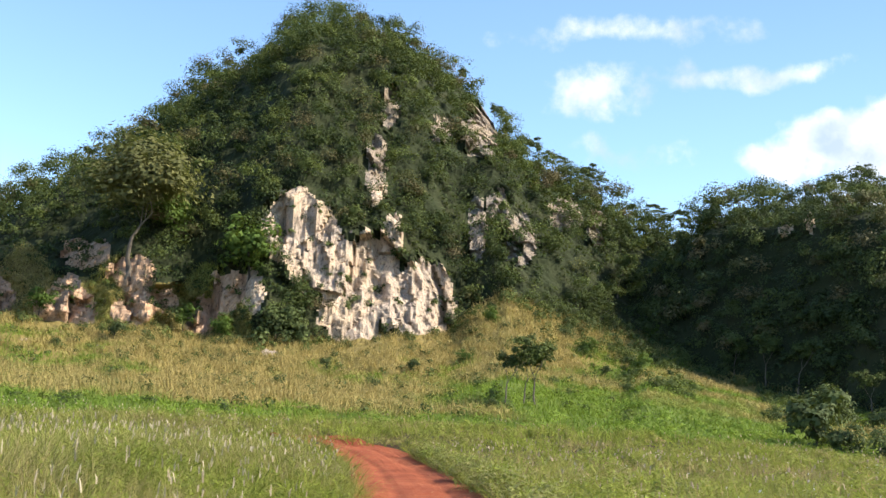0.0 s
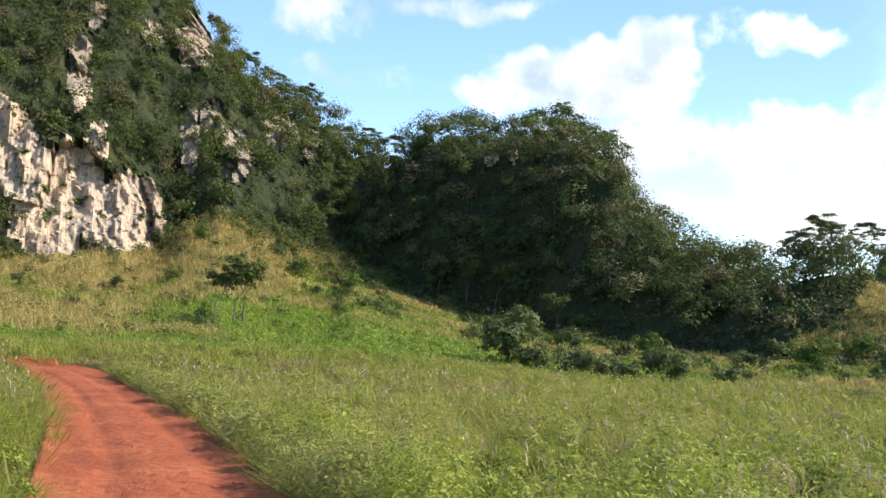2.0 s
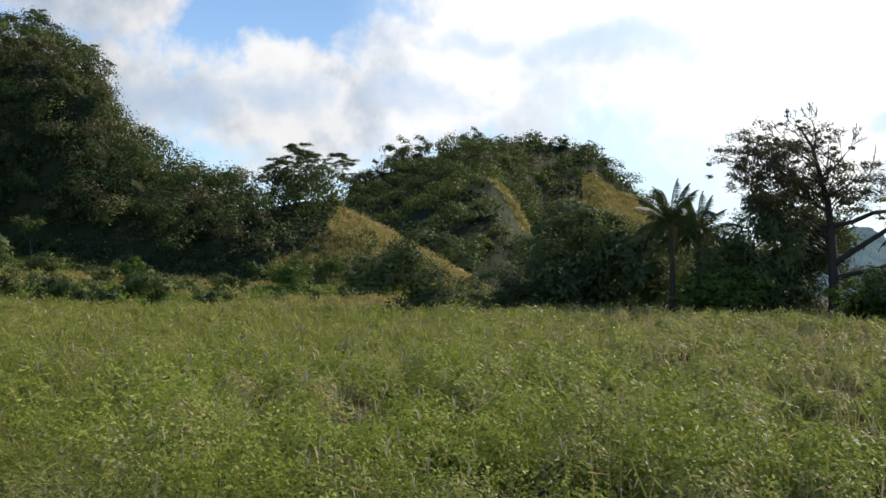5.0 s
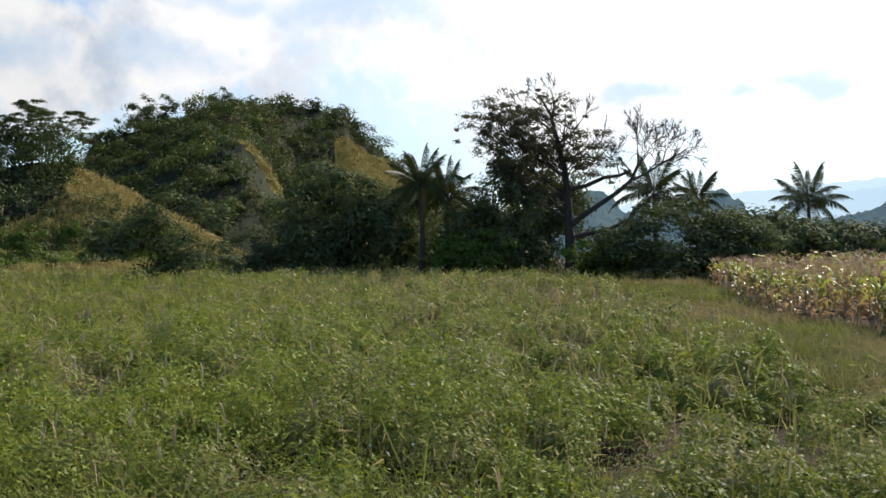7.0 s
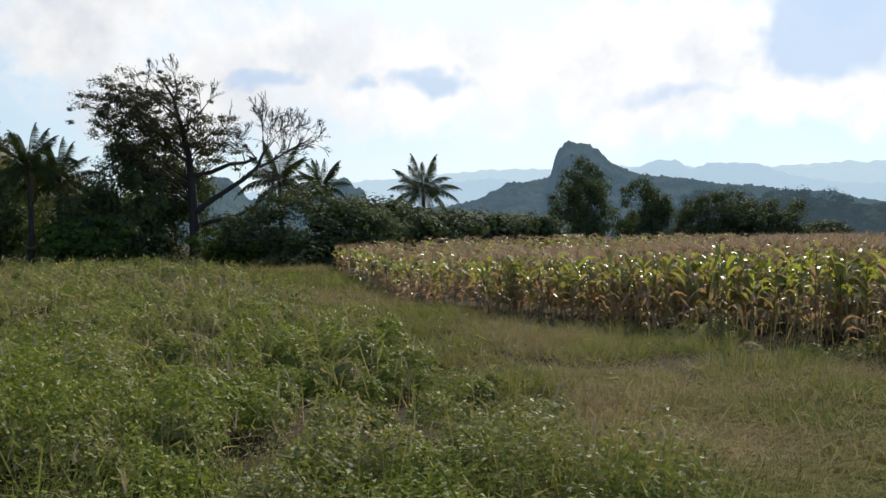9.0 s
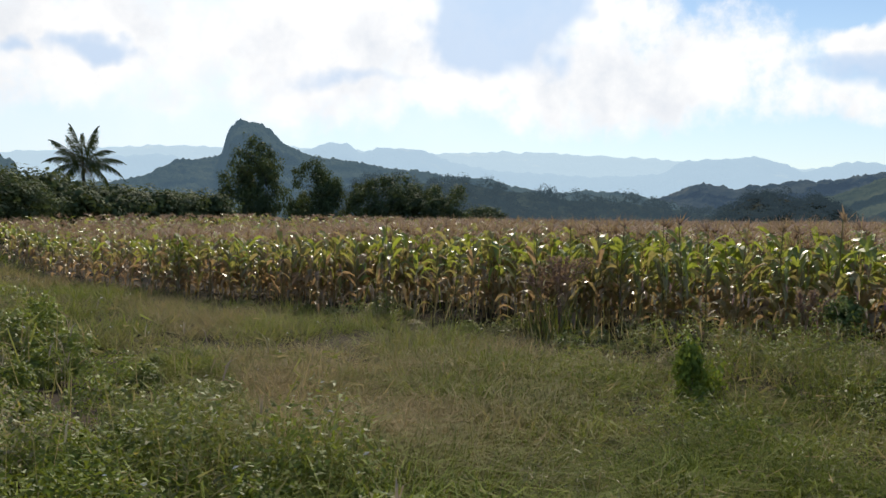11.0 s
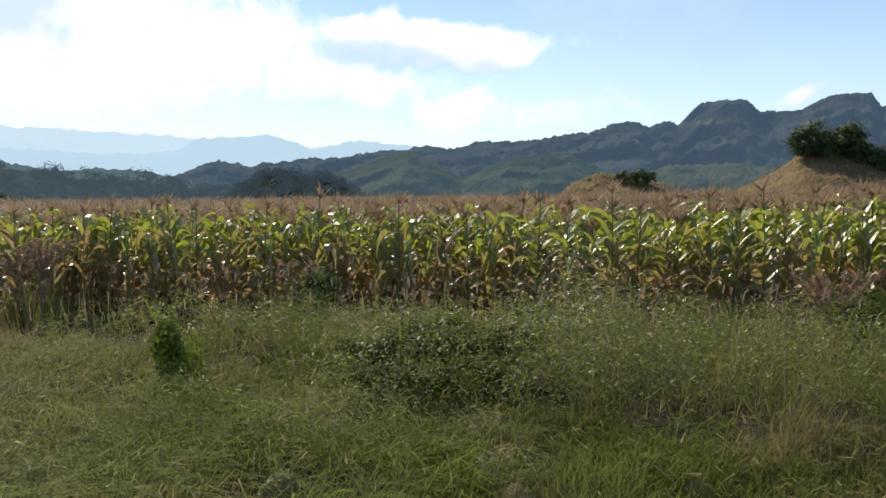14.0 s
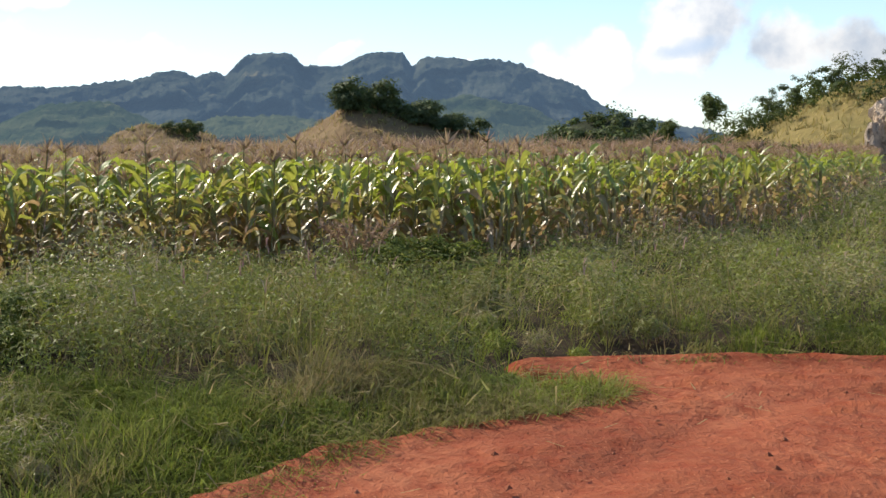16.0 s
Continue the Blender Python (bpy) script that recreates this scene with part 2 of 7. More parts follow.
def dirt_material():
    m = bpy.data.materials.new("red_dirt")
    put = node_tools(m)
    big, mid, small = noise_at(put, 0.5, 5.0), noise_at(put, 5.0, 6.0, 0.65), noise_at(put, 38.0, 4.0, 0.6)
    col = ramp(put, big, [(0.30, (0.20, 0.055, 0.026)), (0.55, (0.30, 0.090, 0.042)), (0.75, (0.37, 0.128, 0.062))])
    col = mixc(put, ramp(put, mid, [(0.35, (1, 1, 1)), (0.55, (0, 0, 0))]), col, (0.23, 0.052, 0.023))
    col = mixc(put, ramp(put, small, [(0.62, (0, 0, 0)), (0.74, (1, 1, 1))]), col, (0.46, 0.20, 0.105))
    b1 = put("ShaderNodeBump", {"Strength": 0.5, "Distance": 0.02, "Height": small})
    b2 = put("ShaderNodeBump", {"Strength": 0.7, "Distance": 0.10, "Height": mid, "Normal": b1.outputs[0]})
    s = put("ShaderNodeBsdfPrincipled", {"Base Color": col, "Roughness": 0.95, "Specular IOR Level": 0.15, "Normal": b2.outputs[0]})
    put("ShaderNodeOutputMaterial", {0: s.outputs[0]})
    return m


def bark_material(name, a, b):
    m = bpy.data.materials.new(name)
    put = node_tools(m)
    n1, n2 = noise_at(put, 3.0, 5.0, 0.6, stretched(put, 1, 1, 0.25)), noise_at(put, 14.0, 4.0, 0.6, stretched(put, 1, 1, 0.3))
    col = mixc(put, n1, a, b)
    bp = put("ShaderNodeBump", {"Strength": 0.8, "Distance": 0.05, "Height": n2})
    s = put("ShaderNodeBsdfPrincipled", {"Base Color": col, "Roughness": 0.9, "Specular IOR Level": 0.2, "Normal": bp.outputs[0]})
    put("ShaderNodeOutputMaterial", {0: s.outputs[0]})
    return m


def haze_glow_material(name, dark, light, air, glow):
    """Far land: its own colour, with the air's bluish haze added as emission."""
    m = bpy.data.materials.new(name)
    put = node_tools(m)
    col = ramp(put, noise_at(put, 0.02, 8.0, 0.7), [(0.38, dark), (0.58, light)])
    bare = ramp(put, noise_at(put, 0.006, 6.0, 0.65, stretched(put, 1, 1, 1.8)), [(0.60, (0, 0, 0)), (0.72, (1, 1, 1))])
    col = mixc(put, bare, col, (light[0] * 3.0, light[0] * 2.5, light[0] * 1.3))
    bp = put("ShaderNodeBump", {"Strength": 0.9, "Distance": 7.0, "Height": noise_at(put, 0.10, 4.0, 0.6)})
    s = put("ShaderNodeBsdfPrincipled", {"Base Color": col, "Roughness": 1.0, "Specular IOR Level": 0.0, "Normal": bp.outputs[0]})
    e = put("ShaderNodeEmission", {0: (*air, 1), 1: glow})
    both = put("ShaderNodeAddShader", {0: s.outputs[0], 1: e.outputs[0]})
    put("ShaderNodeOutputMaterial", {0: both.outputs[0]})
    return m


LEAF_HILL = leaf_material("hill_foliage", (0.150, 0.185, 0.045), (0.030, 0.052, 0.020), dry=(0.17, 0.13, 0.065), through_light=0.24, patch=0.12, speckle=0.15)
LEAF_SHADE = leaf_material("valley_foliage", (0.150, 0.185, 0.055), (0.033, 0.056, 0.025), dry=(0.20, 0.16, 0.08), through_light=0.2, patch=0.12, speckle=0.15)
LEAF_BRIGHT = leaf_material("young_foliage", (0.15, 0.22, 0.04), (0.05, 0.10, 0.02), through_light=0.3)
# dark greens raised and blued a little to imitate haze over the trees
LEAF_DARK = leaf_material("dark_foliage", (0.135, 0.170, 0.072), (0.058, 0.084, 0.046), through_light=0.24, rough=0.7, gloss=0.10)
SLOPE_GRASS = leaf_material("slope_grass", (0.25, 0.36, 0.04), (0.11, 0.19, 0.025), dry=(0.46, 0.365, 0.135), through_light=0.3, speckle=0.2)
WEED = leaf_material("weed_leaves", (0.43, 0.50, 0.085), (0.060, 0.088, 0.020), dry=(0.50, 0.40, 0.24), speckle=0.66, through_light=0.30, glow_through=(0.36, 0.42, 0.02), rough=0.48, gloss=0.10, patch=0.6)
BLADE = leaf_material("grass_blades", (0.43, 0.50, 0.085), (0.058, 0.085, 0.018), dry=(0.46, 0.35, 0.18), speckle=0.62, through_light=0.40, rough=0.6, gloss=0.03, patch=0.5)
SPIKE = leaf_material("seed_spikes", (0.62, 0.54, 0.38), (0.44, 0.36, 0.24), dry=(0.40, 0.22, 0.20), through_light=0.25, patch=0.5)
PETAL = leaf_material("petals", (0.80, 0.78, 0.72), (0.62, 0.56, 0.46), dry=(0.55, 0.42, 0.06), through_light=0.3)
CORN_LEAF = leaf_material("corn_leaves", (0.52, 0.58, 0.09), (0.18, 0.27, 0.04), dry=(0.50, 0.33, 0.17), through_light=0.50, rough=0.38, gloss=0.9, patch=0.8, glow_through=(0.42, 0.45, 0.04))
TASSEL = leaf_material("corn_tassels", (0.58, 0.37, 0.29), (0.34, 0.19, 0.15), through_light=0.4)
PALM = leaf_material("palm_fronds", (0.065, 0.09, 0.028), (0.028, 0.045, 0.016), dry=(0.22, 0.15, 0.06), through_light=0.15, rough=0.5, gloss=0.1)
ROCK = rock_material("limestone", (0.84, 0.79, 0.75), 1.0)
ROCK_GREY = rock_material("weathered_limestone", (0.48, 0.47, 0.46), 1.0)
ROCK_EARTH = rock_material("earthy_limestone", (0.86, 0.68, 0.56), 1.0)
DIRT = dirt_material()
# both soils darkened to stand in for shade between plants and crowns
FIELD_SOIL = soil_material("field_soil", (0.036, 0.027, 0.013), (0.056, 0.036, 0.018), (0.085, 0.046, 0.025))
HILL_SOIL = soil_material("hill_soil", (0.020, 0.028, 0.012), (0.035, 0.045, 0.018), (0.06, 0.06, 0.028), scale=0.15)
STRAW_SOIL = soil_material("straw_slope", (0.17, 0.16, 0.045), (0.27, 0.21, 0.07), (0.32, 0.24, 0.085), scale=0.1, bump=0.15)
KNOLL_EARTH = soil_material("dry_knoll_earth", (0.15, 0.095, 0.045), (0.24, 0.155, 0.075), (0.30, 0.21, 0.10), scale=0.06)
GREEN_SOIL = soil_material("green_turf", (0.09, 0.13, 0.025), (0.13, 0.18, 0.03), (0.18, 0.19, 0.05), scale=0.3)
BARK = bark_material("bark", (0.085, 0.070, 0.055), (0.20, 0.17, 0.14))
BARK_DARK = bark_material("dark_bark", (0.035, 0.030, 0.026), (0.075, 0.065, 0.055))
STALK = bark_material("dry_stalk", (0.26, 0.20, 0.09), (0.16, 0.15, 0.05))
# far land: each emission stands in for the haze at its distance
FAR_1 = haze_glow_material("wooded_range", (0.014, 0.021, 0.017), (0.050, 0.056, 0.042), (0.080, 0.126, 0.192), 0.66)
FAR_5 = haze_glow_material("wooded_foothills", (0.016, 0.026, 0.014), (0.060, 0.066, 0.034), (0.080, 0.125, 0.165), 0.62)
FAR_2 = haze_glow_material("hazy_hills", (0.016, 0.026, 0.016), (0.050, 0.060, 0.035), (0.10, 0.16, 0.22), 0.75)
FAR_6 = haze_glow_material("hazy_knoll_trees", (0.018, 0.026, 0.016), (0.048, 0.056, 0.034), (0.068, 0.104, 0.135), 0.44)
FAR_7 = haze_glow_material("far_rise_trees", (0.020, 0.030, 0.020), (0.055, 0.064, 0.040), (0.080, 0.120, 0.155), 0.58)
FAR_3 = haze_glow_material("blue_ridges", (0.03, 0.04, 0.04), (0.04, 0.05, 0.05), (0.52, 0.69, 0.84), 1.0)
FAR_4 = haze_glow_material("faint_ridges", (0.03, 0.04, 0.04), (0.04, 0.05, 0.05), (0.60, 0.77, 0.90), 1.0)

# ---- mesh tools ----
RNG = np.random.default_rng(7)
TABLE = RNG.random((32, 32, 32))


def vnoise(p):
    """Smooth value noise between 0 and 1 at the points p (n, 3)."""
    i = np.floor(p).astype(int)
    f = p - i
    f = f * f * (3 - 2 * f)
    total = 0.0
    for dx in (0, 1):
        for dy in (0, 1):
            for dz in (0, 1):
                w = (f[:, 0] if dx else 1 - f[:, 0]) * (f[:, 1] if dy else 1 - f[:, 1]) * (f[:, 2] if dz else 1 - f[:, 2])
                total = total + w * TABLE[(i[:, 0] + dx) % 32, (i[:, 1] + dy) % 32, (i[:, 2] + dz) % 32]
    return total


def fbm(p, octaves=4, gain=0.5):
    total, amp, norm = 0.0, 1.0, 0.0
    for k in range(octaves):
        total = total + amp * vnoise(p * 2.03 ** k + 11.7 * k)
        norm, amp = norm + amp, amp * gain
    return total / norm


def facets(p, size, seed=0):
    """Broken rock: offsets that change from block to block, each block tilted its own way."""
    q = p / np.asarray(size) + seed * 7.31
    i0 = np.floor(q).astype(int)
    best, off = np.full(len(p), 1e9), np.zeros(len(p))
    for dx in (-1, 0, 1):
        for dy in (-1, 0, 1):
            for dz in (-1, 0, 1):
                i = i0 + np.array([dx, dy, dz])
                h = [TABLE[(i[:, 0] + a) % 32, (i[:, 1] + b) % 32, (i[:, 2] + c) % 32] for a, b, c in ((0, 0, 0), (5, 9, 3), (11, 2, 17), (7, 21, 13), (19, 4, 8), (3, 27, 6), (23, 14, 1))]
                d = q - (i + np.stack(h[:3], -1))
                dist = (d * d).sum(1)
                near = dist < best
                best = np.where(near, dist, best)
                off = np.where(near, (h[3] - 0.5) + 0.9 * ((h[4] - 0.5) * d[:, 0] + (h[5] - 0.5) * d[:, 1] + (h[6] - 0.5) * d[:, 2]), off)
    return off


def smooth(x, lo, hi):
    t = np.clip((np.asarray(x, float) - lo) / (hi - lo), 0, 1)
    return t * t * (3 - 2 * t)


def knots(x, pairs):
    xs, ys = zip(*pairs)
    return np.interp(x, xs, ys)


def mesh_of(name, verts, faces, mats, attrs=None, slots=None, shade_smooth=False, normals=None):
    """A mesh from numpy arrays. faces: a list of (n, 3) or (n, 4) index arrays."""
    verts = np.asarray(verts, np.float32)
    me = bpy.data.meshes.new(name)
    me.vertices.add(len(verts))
    me.vertices.foreach_set("co", verts.ravel())
    faces = [np.asarray(f, np.int32) for f in faces if len(f)]
    counts = np.concatenate([np.full(len(f), f.shape[1], np.int32) for f in faces])
    loops = np.concatenate([f.ravel() for f in faces])
    me.loops.add(len(loops))
    me.loops.foreach_set("vertex_index", loops)
    me.polygons.add(len(counts))
    me.polygons.foreach_set("loop_start", np.concatenate([[0], np.cumsum(counts)[:-1]]).astype(np.int32))
    me.polygons.foreach_set("loop_total", counts)
    if slots is not None:
        me.polygons.foreach_set("material_index", np.asarray(slots, np.int32))
    me.polygons.foreach_set("use_smooth", np.full(len(counts), shade_smooth))
    for key, values in (attrs or {}).items():
        me.attributes.new(key, "FLOAT", "POINT").data.foreach_set("value", np.asarray(values, np.float32))
    for m in mats if isinstance(mats, (list, tuple)) else [mats]:
        me.materials.append(m)
    me.update(calc_edges=True)
    if normals is not None:
        me.polygons.foreach_set("use_smooth", np.full(len(counts), True))
        me.normals_split_custom_set_from_vertices(np.asarray(normals, np.float32))
    return me


class Soup:
    """Collects loose pieces of one stuff into one mesh."""

    def __init__(self):
        self.v, self.f, self.a, self.n = [], [], {"tint": [], "dry": []}, 0
        self.w = []

    def add(self, verts, faces, tint, dry=0.0, way=None):
        k = len(verts)
        if way is not None:
            self.w.append(way)
        self.v.append(verts)
        for f in faces:
            self.f.append(f + self.n)
        self.a["tint"].append(np.broadcast_to(tint, (k,)))
        self.a["dry"].append(np.broadcast_to(dry, (k,)))
        self.n += k

    def mesh(self, name, mats):
        by = {}
        for f in self.f:
            by.setdefault(f.shape[1], []).append(f)
        return mesh_of(name, np.concatenate(self.v), [np.concatenate(g) for g in by.values()], mats, {k: np.concatenate(v) for k, v in self.a.items()},
                       normals=np.concatenate(self.w) if self.w and sum(len(w) for w in self.w) == self.n else None)


def unit(v):
    return v / np.maximum(np.linalg.norm(v, axis=1, keepdims=True), 1e-9)


def add_leaves(soup, pos, normal, size, tint, dry=0.0, slim=0.6, rng=RNG, small=False, way=None):
    """Rhombic leaves, bent a little along the middle, at pos, facing normal; small ones are plain pointed tips."""
    n = len(pos)
    a = unit(np.cross(normal, rng.normal(size=(n, 3))))
    b = np.cross(unit(normal), a)
    size = np.broadcast_to(size, (n,))[:, None]
    if small:
        v = np.stack([pos - a * size * 0.45 + b * size * slim / 2, pos - a * size * 0.45 - b * size * slim / 2, pos + a * size * 0.55], 1).reshape(-1, 3)
        soup.add(v, [np.arange(n * 3).reshape(n, 3)], np.repeat(np.broadcast_to(tint, (n,)), 3), np.repeat(np.broadcast_to(dry, (n,)), 3), None if way is None else np.repeat(way, 3, 0))
        return
    dip = unit(normal) * size * 0.12
    v = np.stack([pos - a * size / 2 - dip, pos + b * size * slim / 2, pos + a * size / 2 - dip, pos - b * size * slim / 2], 1).reshape(-1, 3)
    q = np.arange(n * 4).reshape(n, 4)
    soup.add(v, [q], np.repeat(np.broadcast_to(tint, (n,)), 4), np.repeat(np.broadcast_to(dry, (n,)), 4))


def add_crowns(soup, centre, radius, per, leaf, tint, flat=0.75, dry=0.0, rng=RNG, slim=0.8, small=True, soft=False):
    """Clumps of leaves: uneven shells of leaves that face outwards; soft ones are shaded as rounded masses."""
    n = len(centre)
    radius = np.broadcast_to(radius, (n,))
    d = unit(rng.normal(size=(n * per, 3)))
    d[:, 2] = np.where(d[:, 2] < -0.35, -d[:, 2], d[:, 2])
    idx = np.repeat(np.arange(n), per)
    lump = 0.40 + 1.15 * vnoise(d * 2.3 + idx[:, None] * 3.17)
    rad = radius[idx] * lump * (1.05 - 0.55 * rng.random(n * per) ** 2.2)
    off = d * rad[:, None]
    off[:, 2] *= flat
    nrm = unit(d + rng.normal(size=d.shape) * 0.22 + np.array([0, 0, 0.2]))
    add_leaves(soup, np.asarray(centre)[idx] + off, nrm, leaf * rng.uniform(0.6, 1.35, n * per),
               np.clip(np.broadcast_to(tint, (n,))[idx] + rng.uniform(-0.12, 0.12, n * per) * (0.5 if soft else 1.0), 0, 1), np.broadcast_to(dry, (n,))[idx], slim, rng, small, unit(d + nrm * 0.5 + rng.normal(size=d.shape) * 0.22 + np.array([0, 0, 0.12])) if soft else None)


def add_blades(soup, base, height, width, lean, tint, dry, rng=RNG, ang=None, small=False):
    """Grass blades that bend over: a quad and a tip each."""
    n = len(base)
    ang = rng.uniform(0, 2 * math.pi, n) if ang is None else ang
    side = np.stack([np.cos(ang), np.sin(ang), np.zeros(n)], 1)
    fall = np.stack([-np.sin(ang), np.cos(ang), np.zeros(n)], 1)
    h, w = np.broadcast_to(height, (n,))[:, None], np.broadcast_to(width, (n,))[:, None]
    ln = (np.broadcast_to(lean, (n,)) * rng.uniform(0.3, 1.6, n))[:, None]
    up = np.array([[0, 0, 1.0]])
    if small:
        v = np.stack([base - side * w / 2, base + side * w / 2, base + up * h * (1 - 0.25 * ln) + fall * h * ln], 1).reshape(-1, 3)
        soup.add(v, [np.arange(n * 3).reshape(n, 3)], np.repeat(np.broadcast_to(tint, (n,)), 3), np.repeat(np.broadcast_to(dry, (n,)), 3))
        return
    mid = base + up * h * 0.62 + fall * h * ln * 0.35
    tip = base + up * h * (1 - 0.25 * ln) + fall * h * ln
    v = np.stack([base - side * w / 2, base + side * w / 2, mid + side * w * 0.42, mid - side * w * 0.42, tip], 1).reshape(-1, 3)
    k = np.arange(n)[:, None] * 5
    soup.add(v, [k + np.array([[0, 1, 2, 3]]), k + np.array([[3, 2, 4]])], np.repeat(np.broadcast_to(tint, (n,)), 5), np.repeat(np.broadcast_to(dry, (n,)), 5))


def tube(points, radii, sides=6, cap=True):
    """Vertices and quads of a round bar along the points."""
    pts = [Vector(p) for p in points]
    v, f = [], []
    side = None
    for i, p in enumerate(pts):
        d = (pts[min(i + 1, len(pts) - 1)] - pts[max(i - 1, 0)]).normalized()
        if side is None:
            side = d.orthogonal().normalized()
        side = (side - d * side.dot(d)).normalized()
        other = d.cross(side)
        for k in range(sides):
            a = 2 * math.pi * k / sides
            v.append(p + (side * math.cos(a) + other * math.sin(a)) * radii[i])
    for i in range(len(pts) - 1):
        for k in range(sides):
            f.append((i * sides + k, i * sides + (k + 1) % sides, (i + 1) * sides + (k + 1) % sides, (i + 1) * sides + k))
    return v, f


class Solid:
    """Collects tubes into one mesh."""

    def __init__(self):
        self.v, self.f = [], []

    def bar(self, points, radii, sides=6):
        v, f = tube(points, radii, sides)
        n = len(self.v)
        self.v += [tuple(p) for p in v]
        self.f += [tuple(i + n for i in q) for q in f]

    def mesh(self, name, mat):
        return mesh_of(name, np.array(self.v), [np.array(self.f)], mat, shade_smooth=True)


def part(name, me, parent, label="", m=None):
    ob = new(name, me)
    ob.parent = parent
    if m is not None:
        ob.matrix_basis = m
    if label:
        tagged(ob, label)
    return ob


def bearing(b, r, z=0.0):
    """The place r metres from the origin, b degrees clockwise from +y."""
    return np.stack(np.broadcast_arrays(np.sin(np.radians(b)) * r, np.cos(np.radians(b)) * r, z), -1)


def polar(x, y):
    return np.degrees(np.arctan2(x, y)), np.hypot(x, y)

# ---- the land ----


def road_x(y):
    """The middle of the road at y."""
    return knots(y, [(-60, -40), (-40, -24), (-25, -12), (-14.4, -6.2), (-11.4, -3.75), (-10.3, -2.85), (-8.9, -1.7), (-8.1, -0.65), (-7.45, 0.1), (-5.4, 0.6), (-3, 0.95), (4, 0.98), (12, 0.64), (18, 0.38), (24, -0.02), (30, -0.5), (36, -1.05), (41, -1.6), (45, -2.4), (49, -3.7), (53, -7.0), (57, -14), (62, -26), (80, -60)])


def road_half(y):
    return knots(y, [(-20, 1.9), (-8.0, 1.9), (-6.9, 2.15), (-5.4, 2.05), (-4.4, 2.0), (4, 1.62), (13, 1.52), (20, 1.6), (30, 1.72), (80, 1.7)])


def road_off(x, y):
    """How far beside the edge of the road (negative: on it)."""
    slope = (road_x(y + 0.5) - road_x(y - 0.5))
    return np.abs(x - road_x(y)) / np.sqrt(1 + slope * slope) - road_half(y) + 6 * smooth(y, 50, 52)


def tongue(x, y):
    """How far inside the tongue of grass that grows into the bend (negative: outside it)."""
    side = x - knots(y, [(-7.9, 2.25), (-7.75, 1.6), (-7.55, 1.48), (-6.85, 1.85), (-6.3, 2.30), (-5.36, 2.72), (-4.6, 2.85), (-3.5, 3.1)])
    return np.minimum(np.minimum(side, y + 7.9), np.minimum(-3.2 - y, 3.6 - x))


FOOT = [(-60, 0.0), (-20, -0.004), (-2, -0.004), (10, -0.006), (16, -0.012), (24, -0.024), (33, -0.030), (45, -0.031), (180, -0.031)]


def ground_z(x, y):
    x, y = np.asarray(x, float), np.asarray(y, float)
    b, r = polar(x, y)
    foot = 1.85 + 64 * knots(b, FOOT)
    z = foot * smooth(r, 38, 68) * np.where((b > -120) & (b < 120), 1.0, 0.3)
    off = road_off(x, y)
    bank = np.where(x < road_x(y), 0.75 * smooth(r, 55, 18), 0.16) * smooth(off, -0.1, np.where(x < road_x(y), 5.0, 1.2))
    z = z + bank * smooth(70 - np.abs(y - 10), 0, 20) * smooth(y, -14, -6)
    z = z - 0.30 * smooth(np.abs(b - 82), 22, 6) * smooth(r, 12, 30) * smooth(r, 70, 40)
    z = z + 0.05 * smooth(b, 125, 150) * smooth(r, 7, 13)
    z = z - 0.022 * np.maximum(r - 95, 0) * smooth(np.abs(b - 128), 75, 45) * (r < 1500) - np.where(r >= 1500, 31, 0) * smooth(np.abs(b - 128), 75, 45)
    return z + 0.10 * (fbm(np.stack([x * 0.35, y * 0.35, x * 0], -1).reshape(-1, 3), 3).reshape(x.shape) - 0.5) * smooth(off, 0.0, 1.0)


def polar_sheet(bs, rs, zf):
    B, R = np.meshgrid(bs, rs, indexing="ij")
    P = bearing(B, R)
    return np.stack([P[..., 0], P[..., 1], zf(P[..., 0], P[..., 1])], -1)


def grid_faces(n, m, close=False):
    i, j = np.meshgrid(np.arange(n if close else n - 1), np.arange(m - 1), indexing="ij")
    k = (i + 1) % n
    return np.stack([i * m + j, i * m + j + 1, k * m + j + 1, k * m + j], -1).reshape(-1, 4)


# one sheet of ground out to the horizon
gb = np.arange(-180, 180, 1.5)
gr = np.concatenate([[0.02], np.geomspace(1.0, 4800, 110)])
G = polar_sheet(gb, gr, lambda x, y: ground_z(x, y) - 0.05 - 0.10 * smooth(-road_off(x, y), -0.1, 0.4) * (1 - smooth(tongue(x, y), 0.0, 0.2)) - 0.5 * smooth(np.hypot(x, y), 62, 75))
tagged(new("ground", mesh_of("ground", G.reshape(-1, 3), [grid_faces(len(gb), len(gr), True)], FIELD_SOIL, shade_smooth=True)),
       "brown soil under weeds and grass, reaching the horizon", "ground", kind="structure")

# the dirt road with its wheel ruts
ys = np.concatenate([np.arange(-40, -14, 0.5), np.arange(-14, 30, 0.14), np.arange(30, 53, 0.4)])
us = np.linspace(-1.14, 1.14, 54)
Y, U = np.meshgrid(ys, us, indexing="ij")
recess = 1 + 0.62 * smooth(Y, -10.0, -8.6) * smooth(Y, -7.6, -8.1) * (U > 0)  # a bay of bare dirt behind the grass in the bend
X = road_x(Y) + U * road_half(Y) * recess + 0.10 * (vnoise(np.stack([Y * 0.7, U * 2, Y * 0], -1).reshape(-1, 3)).reshape(Y.shape) - 0.5)
rough_d = fbm(np.stack([X * 1.6, Y * 0.8, X * 0], -1).reshape(-1, 3), 4).reshape(Y.shape)
rut = np.exp(-((np.abs(U * road_half(Y) + 0.05 * np.sin(Y * 0.6)) - 0.72) / 0.22) ** 2)
